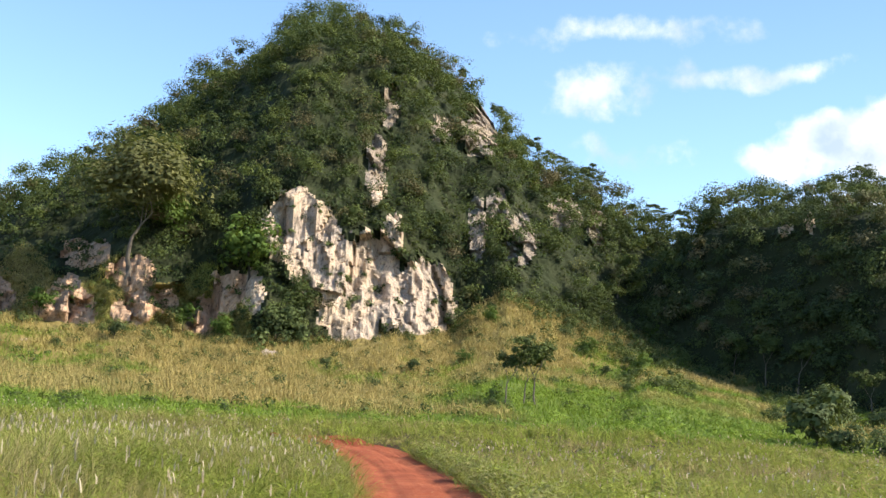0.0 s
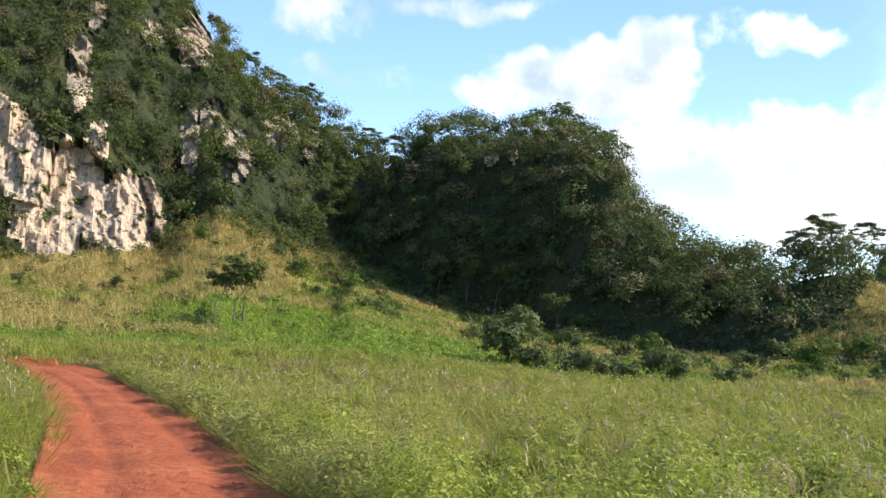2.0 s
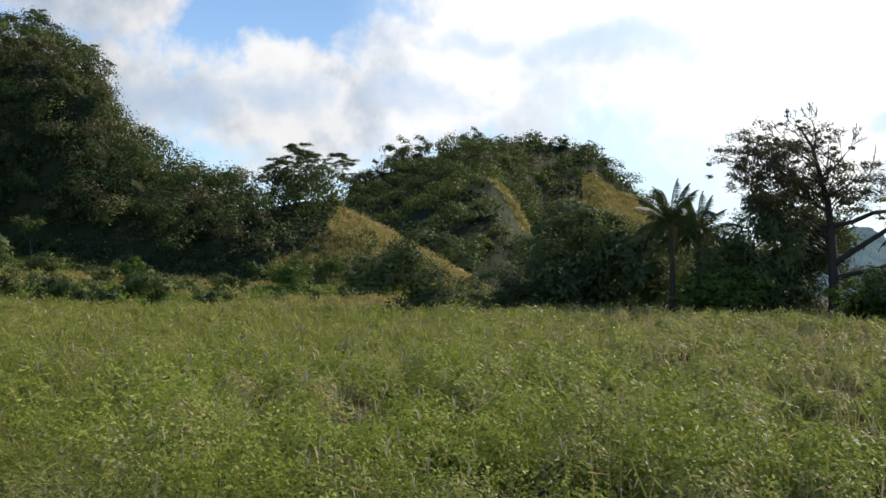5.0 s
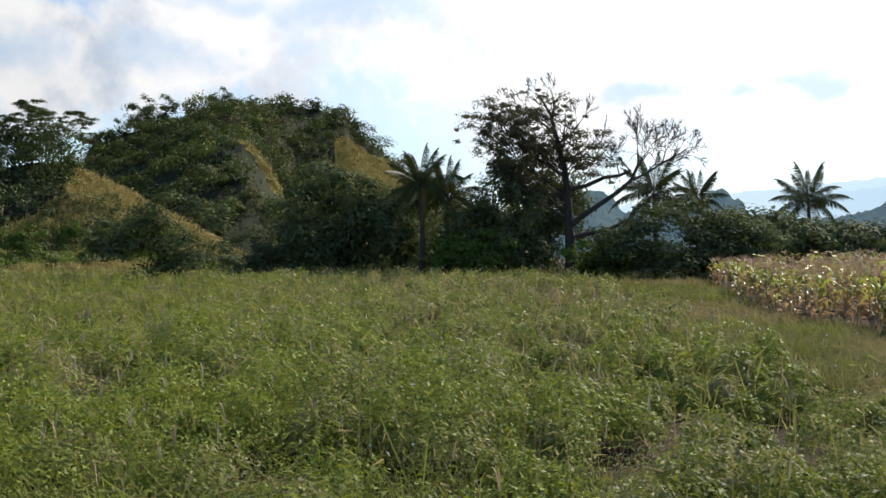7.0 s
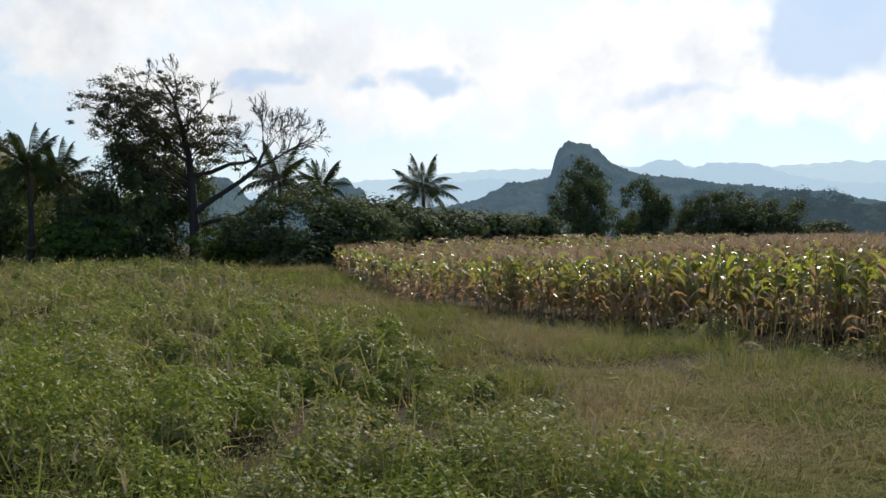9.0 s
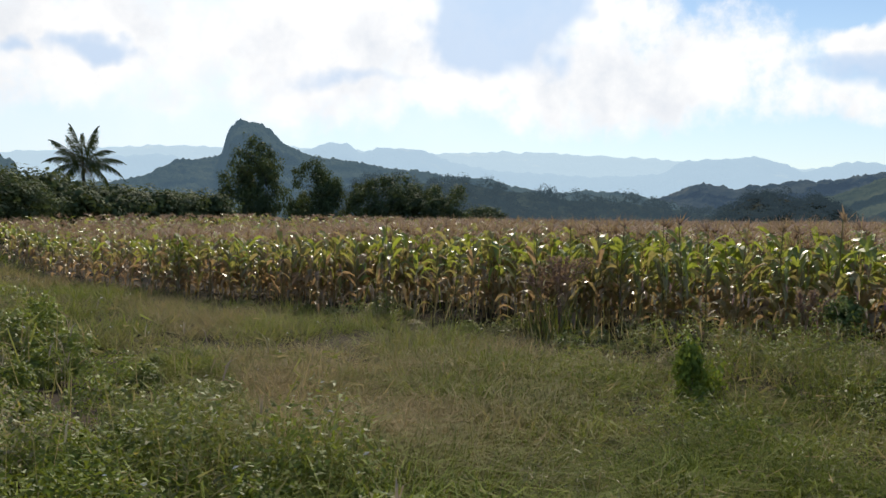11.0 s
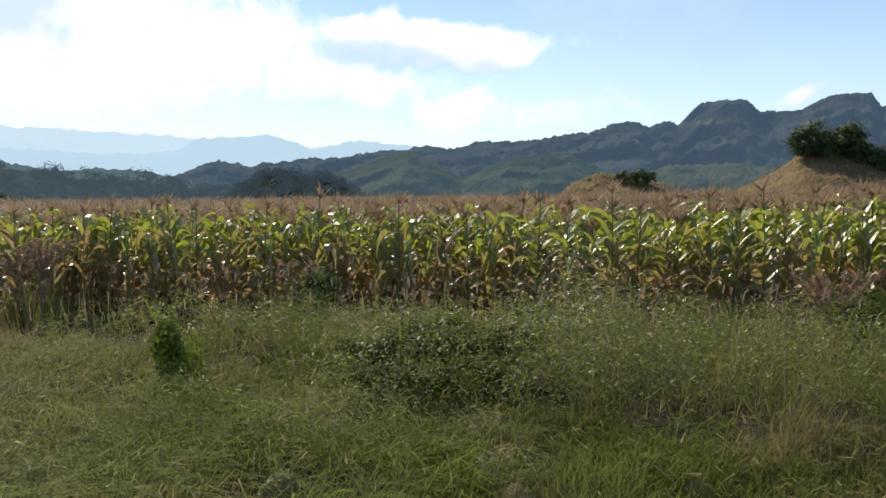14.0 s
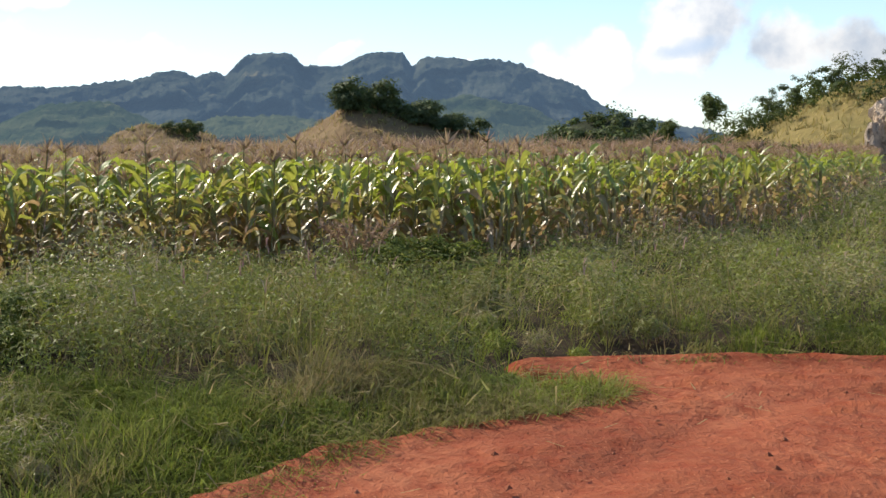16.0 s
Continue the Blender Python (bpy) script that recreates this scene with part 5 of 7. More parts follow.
def woods(h, count, t0, t1, size, per, leaf, mat, name, label, keep, tint=(0.05, 0.95), lift=0.25):
    p, i, j = h.scatter(count, t0, t1, WOODS, keep)
    rad = size * WOODS.uniform(0.55, 1.35, count)
    p = p + np.stack([0 * rad, 0 * rad, rad * lift * WOODS.uniform(0.2, 2.2, count)], -1)
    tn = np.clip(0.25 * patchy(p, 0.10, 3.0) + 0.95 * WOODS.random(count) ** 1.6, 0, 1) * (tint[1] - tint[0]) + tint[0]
    soup = Soup()
    add_crowns(soup, p, rad, per, leaf, tn, 0.85, rng=WOODS, soft=True)
    tagged(new(name, soup.mesh(name, mat)), label, "woods", kind="stuff")


def forest(h, count, t0, t1, size, per, leaf, mat, name, label, keep, lift=1.0, parts=5, high=1.0):
    """Single trees on a slope, each crown a heap of lumps on its own height, with gaps between."""
    p, i, j = h.scatter(count, t0, t1, WOODS, keep)
    rad = size * WOODS.uniform(0.6, 1.3, count)
    up = rad * lift * WOODS.uniform(0.3, 1.9, count)
    tone = np.clip(0.3 * patchy(p, 0.08, 3.0) + 0.9 * WOODS.random(count) ** 1.7, 0, 1)
    brown = np.where(WOODS.random(count) < 0.16, WOODS.uniform(0.3, 0.9, count), 0.0)
    soup = Soup()
    for k in range(parts):
        a = 2.4 * k + WOODS.uniform(0, 6.28, count)
        out_ = rad * (0.0 if k == 0 else 0.62) * WOODS.uniform(0.7, 1.2, count)
        c = p + np.stack([np.cos(a) * out_, np.sin(a) * out_, up - 0.55 * out_ * WOODS.uniform(0.2, 1.4, count)], -1)
        add_crowns(soup, c, rad * WOODS.uniform(0.45, 0.68, count), per, leaf, np.clip(tone + WOODS.normal(size=count) * 0.10, 0, 1), 0.8 * high, brown, WOODS, soft=True)
    tagged(new(name, soup.mesh(name, mat)), label, "woods", kind="stuff")


LEDGE = (hill1.b[:, None] < -10.8) & (TE1 < 0.128 + 0.02 * np.sin(hill1.b[:, None] * 1.3))
forest(hill1, 1400, 2.02, 5.35, 1.8, 62, 0.245, LEAF_HILL, "hill_woods", "dense green woods clinging to the limestone hill", ~hill1.rock & (hill1.rockmask < 0.3) & ~LEDGE, lift=1.5, high=1.3)
forest(hill1, 75, 4.55, 5.15, 1.7, 70, 0.30, LEAF_SHADE, "ridge_woods", "dark trees crowding the skyline of the ridge", (hill1.b[:, None] + 0 * TE1 > 4.2) & (hill1.b[:, None] + 0 * TE1 < 15.5), lift=1.5)
# undergrowth tinted dark to imitate the shade between the crowns
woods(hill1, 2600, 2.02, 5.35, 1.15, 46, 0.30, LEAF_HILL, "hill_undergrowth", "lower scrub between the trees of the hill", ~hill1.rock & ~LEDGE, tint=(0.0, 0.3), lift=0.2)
woods(hill1, 240, 1.75, 2.25, 0.8, 100, 0.24, LEAF_HILL, "hill_scrub", "scrub along the foot of the cliff", ~hill1.rock)
woods(hill1, 170, 0.9, 2.0, 1.0, 90, 0.22, LEAF_HILL, "slope_thicket", "dark thicket low on the slope between the hills", (hill1.b[:, None] + 0 * T1 > 5.5) & (T1 + 0.05 * hill1.b[:, None] > 1.75), lift=0.4)
woods(hill1, 420, 0.15, 1.9, 0.6, 60, 0.2, LEAF_HILL, "slope_scrub", "small shrubs dotted over the grassy slope", ~hill1.rock)
woods(hill1, 200, 2.2, 4.2, 0.6, 50, 0.26, LEAF_HILL, "cliff_scrub", "small shrubs rooted in the cliff's cracks", hill1.rock)
forest(hill2, 820, 1.08, 3.4, 1.75, 58, 0.26, LEAF_SHADE, "valley_woods", "dark woods on the shaded hill", ~hill2.rock & ~DRY_RIDGE, lift=1.35, high=1.25)
# here too a dark tint stands in for shade between trees
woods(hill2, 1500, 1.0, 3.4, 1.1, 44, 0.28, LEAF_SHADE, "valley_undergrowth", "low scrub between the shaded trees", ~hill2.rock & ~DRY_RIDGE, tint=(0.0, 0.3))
woods(hill2, 130, 0.25, 1.0, 0.7, 60, 0.26, LEAF_SHADE, "valley_scrub", "scrub at the foot of the shaded hill", B2 > 18)
BARE3 = dry3 | np.roll(dry3, 2, 0) | np.roll(dry3, -2, 0)
for step in range(1, 9):  # nothing tall just before the ribs
    BARE3 = BARE3 | (np.roll(dry3, -step, 1) & (B3 < 53))
forest(hill3, 560, 0.0, 3.4, 2.1, 46, 0.34, LEAF_HILL, "dome_woods", "green scrub on the domed hill", ~BARE3, lift=0.7)
woods(hill3, 1400, 0.2, 3.5, 1.3, 40, 0.36, LEAF_HILL, "dome_undergrowth", "low scrub on the domed hill", ~BARE3)
# trees of the small knoll and far rise glow faintly, imitating haze
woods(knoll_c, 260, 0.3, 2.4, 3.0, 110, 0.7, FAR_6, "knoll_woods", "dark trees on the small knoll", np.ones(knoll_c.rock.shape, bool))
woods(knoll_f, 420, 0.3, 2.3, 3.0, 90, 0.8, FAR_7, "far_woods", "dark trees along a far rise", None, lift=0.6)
woods(knoll_e, 240, 0.3, 2.4, 2.4, 50, 0.9, LEAF_SHADE, "knoll_woods", "dark trees on the small knoll", np.ones(knoll_e.rock.shape, bool))
gold_d = fbm(knoll_d.P.reshape(-1, 3) * 0.03 + 5, 3).reshape(knoll_d.rock.shape) > 0.47
woods(knoll_d, 300, 1.35, 2.3, 1.7, 90, 0.4, LEAF_HILL, "hillside_woods", "band of trees along the hillside's crest", None, lift=0.8)
woods(knoll_d, 260, 0.3, 2.0, 1.2, 60, 0.4, LEAF_HILL, "hillside_woods", "green scrub on the hillside", gold_d)


def slope_grass(h, count, t0, t1, keep, high, wide, dryness, name, label):
    p, i, j = h.scatter(count, t0, t1, WOODS, keep)
    soup = Soup()
    dry = np.clip(dryness(p, h.t[j], h.b[i]) + WOODS.normal(size=count) * 0.12, 0, 1)
    add_blades(soup, p - np.array([0, 0, 0.05]), high * WOODS.uniform(0.5, 1.4, count) * (0.55 + 0.6 * dry), wide * WOODS.uniform(0.7, 1.4, count), 0.6, patchy(p, 0.25), dry, WOODS, small=True)
    k = count // 40
    q, i, j = h.scatter(k, t0, t1, WOODS, keep)
    dry = np.clip(dryness(q, h.t[j], h.b[i]) + WOODS.normal(size=k) * 0.1, 0, 1)
    add_crowns(soup, q, high * WOODS.uniform(0.6, 1.5, k), 46, wide * 4.0, WOODS.random(k), 0.7, dry, WOODS, 0.22)
    tagged(new(name, soup.mesh(name, SLOPE_GRASS)), label, "grass", kind="stuff")


slope_grass(hill1, 130000, 0.0, 2.05, ~hill1.rock, 0.80, 0.075, lambda p, t, b: smooth((p[:, 2] - EYE) / np.hypot(p[:, 0], p[:, 1]) - knots(b, [(-30, .044), (-21, .042), (-16.5, .027), (-14.5, .012), (-10, .006), (-5, .012), (-1, .030), (3, .045), (7, .060), (12, .056), (16.7, .040), (24, .02)])
            + 0.085 * (patchy(p, 0.09, 8.0) - 0.5) + 0.03 * (patchy(p, 0.4, 5.0) - 0.5), -.010, .014), "slope_grass", "golden dry grass over green grass on the slope")
woods(hill1, 150, 0.5, 2.05, 0.55, 70, 0.17, LEAF_HILL, "slope_scrub", "small olive bushes dotted over the grassy slope", ~hill1.rock & ~GREEN1 & (fbm(hill1.P.reshape(-1, 3) * 0.09 + 3, 3).reshape(hill1.rock.shape) > 0.50))
EDGE1 = (hill1.b[:, None] > 3.5) & (TE1 > knots(hill1.b, [(3, .125), (6, .095), (9, .075), (13, .055), (17, .045), (24, .03)])[:, None] + 0.06 * (fbm(hill1.P.reshape(-1, 3) * 0.12 + 9, 3).reshape(hill1.rock.shape) - 0.5)) & ~hill1.rock
woods(hill1, 260, 0.8, 2.4, 0.85, 90, 0.2, LEAF_HILL, "slope_scrub", "green scrub running down the slope below the woods", EDGE1, lift=0.5)
FOOT2 = (hill2.b[:, None] < 26) & (fbm(hill2.P.reshape(-1, 3) * 0.10 + 4, 3).reshape(hill2.rock.shape) + 0.12 * (T2 - 1.0) > 0.47)
woods(hill2, 240, 0.35, 1.3, 0.8, 90, 0.2, LEAF_HILL, "foot_scrub", "green scrub spilling down over the grassy foot slope", FOOT2, lift=0.5)
woods(hill2, 130, 0.9, 2.3, 0.7, 50, 0.2, LEAF_SHADE, "ridge_scrub", "small bushes on the dry ridge", DRY_RIDGE)
woods(hill1, 110, 2.0, 3.2, 0.75, 80, 0.22, LEAF_HILL, "ledge_scrub", "bushes between the outcrops", LEDGE & ~hill1.rock)
slope_grass(hill1, 30000, 2.0, 4.0, LEDGE & ~hill1.rock, 0.7, 0.09, lambda p, t, b: 0.35 + 0.6 * patchy(p, 0.15), "ledge_grass", "dry grass hanging between the outcrops")
slope_grass(hill2, 60000, 0.0, 1.05, np.ones(hill2.rock.shape, bool), 0.5, 0.09, lambda p, t, b: smooth((p[:, 2] - EYE) / np.hypot(p[:, 0], p[:, 1]) - knots(b, [(8, .058), (13, .052), (17, .036), (22, .016), (30, .0), (49, -.012)]) + 0.05 * (patchy(p, 0.1, 2.0) - 0.5), -.010, .014), "valley_grass", "green and dry grass at the shaded hill's foot")
slope_grass(hill2, 16000, 1.0, 3.2, DRY_RIDGE, 0.6, 0.09, lambda p, t, b: 0.85 + 0.2 * patchy(p, 0.12), "ridge_grass", "dry golden grass on the low ridge")
slope_grass(hill3, 9000, 0.2, 3.2, dry3, 0.7, 0.13, lambda p, t, b: 0.85 + 0 * t, "rib_grass", "dry golden grass on the hill's ribs")
for h, name, count in ((knoll_a, "knoll_grass", 2600), (knoll_b, "knoll_grass", 2200), (knoll_d, "hillside_grass", 9000)):
    slope_grass(h, count, 0.4, 2.5, None, 0.9, 0.2, lambda p, t, b: 0.92 + 0.1 * patchy(p, 0.03), name, "dry golden grass on the knoll")

# ---- field, weeds and verge grass ----
FIELD = np.random.default_rng(9)


def corn_front(b):
    """How far from the origin the corn begins at a bearing."""
    return knots(b, [(60, 300), (73.6, 90), (75.0, 60), (76.1, 46), (77.5, 36), (79.75, 28), (83.9, 21.8), (88, 19.2), (93.5, 17), (105, 14.6), (118.6, 13.3), (135, 12.6), (150, 12.9), (159.6, 14), (165, 16.5), (171, 19.5), (176, 28), (181, 60), (184, 300)])


def zones(x, y):
    """What grows at a place: road, weeds, tall left bank, short grass, or weeds before the corn."""
    b, r = polar(x, y)
    b = np.where(b < -90, b + 360, b)
    off = road_off(x, y) + 0.35 * (vnoise(np.stack([x * 1.3, y * 1.3, x * 0], -1)) - 0.5)
    edge = corn_front(b) - r
    wob = 1.6 * (vnoise(np.stack([x * 0.4, y * 0.4, x * 0 + 7], -1)) - 0.5)
    z = np.full(x.shape, 3)
    z[(y > knots(x, [(1, -1.4), (7, -0.5), (28, 9), (60, 24)]) + wob) & (x > road_x(y))] = 1
    z[(r > knots(b, [(78, 29), (90, 18), (100, 13.5), (112, 11), (120, 9.5), (128, 7.6), (140, 7.2), (150, 7.3), (160, 8.0), (170, 9.2), (180, 10.5), (186, 12)]) + 0.5 * wob) & (b > 78) & (z == 3)] = 4
    z[(x < road_x(y)) & (y > -3)] = 2
    z[edge < -0.3] = 5
    z[off < 0.0] = 0
    inside = tongue(x, y) + 0.12 * wob
    z[(inside > 0) & (z == 0)] = 3
    off = np.where(inside > 0, np.maximum(off, inside), off)
    return z, off


def straw_strip(x, y):
    """The tan strip of trodden dry grass between the weeds and the short grass."""
    return np.exp(-((y - knots(x, [(4, -0.8), (9.3, -0.5), (14, 0.0), (17, 0.5), (26, 3.0)])) / (0.9 + 0.06 * np.clip(x - 8, 0, 20))) ** 2) * smooth(x, 4.5, 7.5)


def rust_patch(x, y):
    """Brownish bands of ripe grass across the far field."""
    b, r = polar(x, y)
    return np.exp(-((r - 40 - 0.15 * b) / 3.5) ** 2) * smooth(patchy(np.stack([x * 0.5, y, 0 * x], -1), 0.16, 90.0), 0.42, 0.6) * smooth(b, 34, 20)


def hollow(pn):
    """Dark hollows between the weeds, where next to nothing grows."""
    return 0.38 + 0.62 * smooth(patchy(pn, 0.75, 71.0), 0.22, 0.44)


def lit_patches(x, y):
    """Weed patches along the corn, tinted pale (1), or dark (0) to imitate shade."""
    return 0.06 + 0.94 * smooth(patchy(np.stack([x, y, 0 * x], -1), 0.50, 37.0), 0.40, 0.60)


def before_corn(x, y):
    """Weeds stay low in the corn's shade."""
    b, r = polar(x, y)
    return 0.6 + 0.4 * smooth(corn_front(np.where(b < -90, b + 360, b)) - r, 0.2, 2.2)


def sow(r0, r1, density, b0=-36, b1=186):
    area = math.pi * (r1 * r1 - r0 * r0) * (b1 - b0) / 360
    n = int(area * density)
    r = np.sqrt(FIELD.uniform(r0 * r0, r1 * r1, n))
    b = FIELD.uniform(b0, b1, n)
    p = bearing(b, r)
    return p[:, 0], p[:, 1], r


def add_bush(soup, base, rad, high, per, leaf, tint, dry, slim, rng, rise_=0.35):
    """Leafy weeds: leaves all through a rounded mass that stands on its base, thinning to the rim and the foot."""
    n = len(base)
    idx = np.repeat(np.arange(n), per)
    a, u = rng.uniform(0, 2 * math.pi, n * per), np.sqrt(rng.random(n * per))
    lobe = 0.65 + 0.7 * vnoise(np.stack([np.cos(a) * 1.7, np.sin(a) * 1.7, 0 * a], -1) + idx[:, None] * 2.71)
    rho = rad[idx] * u * lobe
    t = 0.12 + 0.88 * rng.random(n * per) ** 0.55
    z = high[idx] * (1 - 0.5 * u * u) * t
    pos = base[idx] + np.stack([np.cos(a) * rho, np.sin(a) * rho, z], -1)
    nrm = unit(np.stack([np.cos(a) * u * 0.7, np.sin(a) * u * 0.7, rise_ + 0.6 * t], -1) + rng.normal(size=(n * per, 3)) * 0.42)
    add_leaves(soup, pos, nrm, leaf * rng.uniform(0.55, 1.45, n * per), np.clip(tint[idx] + rng.uniform(-0.15, 0.15, n * per), 0, 1), np.clip(dry[idx] * rng.uniform(0.4, 1.5, n * per), 0, 1), slim, rng, True)


def leafiness(x, y):
    """1 where broad-leaved weeds rule, 0 where the field is grassy."""
    b, r = polar(x, y)
    return np.clip((0.12 + 0.88 * smooth(b, 6, 42)) * (1 - 0.72 * smooth(r, 9, 26) * smooth(b, 66, 36)) * (1 - 0.85 * straw_strip(x, y)), 0, 1)


weeds, blades, spikes, flecks = Soup(), Soup(), Soup(), Soup()
BANDS = ((2.4, 4.2, 3.0, 200, 0.048), (4.2, 7.0, 5.4, 1000, 0.038), (7.0, 11.0, 4.8, 720, 0.047), (11.0, 18.0, 3.6, 400, 0.066), (18.0, 32.0, 2.4, 160, 0.098), (32.0, 64.0, 0.95, 76, 0.165))
for r0, r1, many, per, leaf in BANDS:
    mid = 0.5 * (r0 + r1)
    # bushy weeds, with dark hollows between
    x, y, r = sow(r0, r1, many)
    z, off = zones(x, y)
    pn = np.stack([x, y, 0 * x], -1)
    b = polar(x, y)[0]
    m = FIELD.random(len(x)) < np.select([z == 1, z == 2, z == 3, z == 4], [(0.5 + 0.5 * leafiness(x, y)) * hollow(pn), 0.6, 0.16 * (b > 116), 0.85 * hollow(pn)], 0.0) * smooth(off, 0.05, 0.3)
    x, y, z, off, pn, b = x[m], y[m], z[m], off[m], pn[m], b[m]
    mound = 0.5 * patchy(pn, 0.55, 51.0) + 0.5 * FIELD.random(len(x)) ** 1.2
    swell = 0.22 + 0.22 * patchy(pn, 0.2, 4.0) + (1.0 + 0.35 * (z == 4)) * mound
    high = np.select([z == 1, z == 2, z == 3], [0.70, 0.75, 0.22], 0.92) * swell * FIELD.uniform(0.6, 1.15, len(x)) * np.where(z == 1, 1.0, 0.5 + 0.5 * smooth(off, 0.0, 1.2))
    high = high * np.where(z == 4, knots(b, [(80, 0.45), (112, 0.55), (126, 0.85), (140, 0.85), (146, 0.75), (152, 0.95), (158, 0.85), (180, 0.85)]) * before_corn(x, y), 1.0)
    high = high * np.where(z == 4, 1.30 - 0.5 * lit_patches(x, y), 1.0)
    high = high * np.where((z == 1) & (off < 1.3) & (y > 1.5), 1.6, 1.0) * (1 - 0.5 * straw_strip(x, y))
    rad = np.clip(high * FIELD.uniform(0.42, 0.70, len(x)), 0.12, 0.46) * (1.0 if r1 <= 18 else 1.35) * np.where(z == 4, 1.2, 1.0)
    base = np.stack([x, y, ground_z(x, y) - 0.02], -1)
    # beside the corn, patches of deep shade are put into the hue
    hue = np.clip(0.05 + 0.5 * patchy(pn, 0.5, 9.0) + 0.7 * FIELD.random(len(x)) ** 1.6, 0, 1) * np.where(z == 1, np.maximum(0.45 + 0.55 * smooth(np.hypot(x, y), 5, 14), smooth(b, 50, 30)), 0.72 * lit_patches(x, y)) + np.where(z < 3, 0.42 * smooth(b, 70, 35) * smooth(patchy(pn, 0.35, 19.0), 0.28, 0.56), 0.0)
    dry = np.clip(np.where(FIELD.random(len(x)) < 0.18 + 0.25 * (z == 4), 0.75, 0.03) * FIELD.random(len(x)) + 0.8 * np.clip(patchy(pn, 0.14, 31.0) - 0.5, 0, 1) * (0.3 + 0.7 * smooth(b, 40, 75)) + 0.7 * straw_strip(x, y) + 0.15 * (z == 1) * smooth(r1 + 0 * x, 12, 30) + 0.16 * (z == 4), 0, 1)
    grassy = (z < 3) & (FIELD.random(len(x)) > leafiness(x, y) * 1.25)
    for pick, long_leaf, slim, share in ((grassy, 2.3, 0.10, 0.75), ((z < 3) & ~grassy, 1.0, 0.46, 1.0), (z == 3, 0.8, 0.4, 1.0), (z == 4, 0.95, 0.30, 0.8)):
        if pick.any():
            add_bush(blades if slim < 0.2 else weeds, base[pick], rad[pick] * (1.3 if slim < 0.2 else 1.0), high[pick], int(per * share), leaf * long_leaf, hue[pick], dry[pick], slim, FIELD)
    # grass in tufts whose blades fall outwards
    x, y, r = sow(r0, r1, (46, 130, 90, 62, 30, 9.5)[BANDS.index((r0, r1, many, per, leaf))])
    z, off = zones(x, y)
    pn = np.stack([x, y, 0 * x], -1)
    patch, tuft = patchy(pn, 0.25, 14.0), patchy(pn, 0.9, 3.0)
    strip, leafy, clot = straw_strip(x, y), leafiness(x, y), patchy(pn, 1.7, 23.0)
    chance = np.select([z == 1, z == 2, z == 3, z == 4, z == 0], [0.50 * (1 - leafy) ** 1.2 + 0.05 + strip, 0.6, 0.9, 0.16, 0.22 * (off > -0.35)], 0.0) * np.where(z == 3, 0.22 + 1.0 * smooth(clot, 0.34, 0.60), 0.6 + 0.6 * tuft)
    m = FIELD.random(len(x)) < chance
    x, y, z, patch, tuft, off, strip, clot = x[m], y[m], z[m], patch[m], tuft[m], off[m], strip[m], clot[m]
    k = 15 if r1 <= 11 else 11 if r1 <= 18 else 9
    idx = np.repeat(np.arange(len(x)), k)
    a = FIELD.uniform(0, 2 * math.pi, len(idx))
    spread = np.select([z == 1, z == 2, z == 3], [0.12, 0.13, 0.10], 0.13)[idx] * FIELD.random(len(idx)) * (1 if r1 <= 18 else 2.4)
    bx, by = x[idx] - np.sin(a) * spread, y[idx] + np.cos(a) * spread
    high = np.select([z == 1, z == 2, z == 3, z == 4], [0.60, 0.95, 0.21, 0.52], 0.12)[idx] * np.where(z == 3, 1.0 + 0.7 * smooth(polar(x, y)[0], 120, 100), 1.0)[idx] * FIELD.uniform(0.45, 1.2, len(idx)) * (0.45 + 0.95 * np.where(z == 3, 0.15 + 0.5 * tuft + 0.6 * clot, patchy(np.stack([x, y, 0 * x], -1), 0.55, 51.0))[idx]) * (np.where(z == 1, 0.9, 0.55 + 0.45 * smooth(off, 0.0, 1.1)) * (1 - 0.35 * strip) * np.where(z == 4, before_corn(x, y), 1.0))[idx]
    wide = max(0.0075, 0.00085 * mid) * FIELD.uniform(0.5, 1.4, len(idx)) * np.where(z == 4, 0.75, 1.0)[idx]
    fresh = smooth(patchy(np.stack([x, y, 0 * x], -1), 1.1, 44.0), 0.50, 0.72)
    dry = np.clip(np.select([z == 1, z == 2, z == 3, z == 4], [0.32, 0.28, 0.52, 0.50], 0.3)[idx] + 0.75 * (patch[idx] - 0.5) + 0.6 * strip[idx] + (0.8 * rust_patch(x, y) * (z == 1))[idx] - (0.45 * fresh * (z >= 3) + 0.14 * (z == 1) * smooth(polar(x, y)[0], 75, 50))[idx] + FIELD.normal(size=len(idx)) * 0.2, 0, 1)
    hue = np.clip(0.5 * tuft + 0.5 * FIELD.random(len(x)), 0, 1) * np.where(z >= 3, (0.25 + 0.75 * fresh) * (0.25 + 0.75 * lit_patches(x, y)), 1.0) + np.where(z < 3, 0.4 * smooth(polar(x, y)[0], 70, 35), 0.0)
    two = np.full(len(idx), r1 <= 11)
    for pick, plain in ((two, False), (~two, True)):
        if pick.any():
            add_blades(blades, np.stack([bx, by, ground_z(bx, by) - 0.03], -1)[pick], high[pick], wide[pick], np.where(z == 3, 1.6, np.where(z == 4, 1.3, 1.1))[idx][pick], hue[idx][pick], dry[pick], FIELD, a[pick], small=plain)
    # thin dead stems standing over the weeds
    x, y, r = sow(r0, r1, (30, 42, 40, 20, 8, 2.6)[BANDS.index((r0, r1, many, per, leaf))])
    z, off = zones(x, y)
    pn = np.stack([x, y, 0 * x], -1)
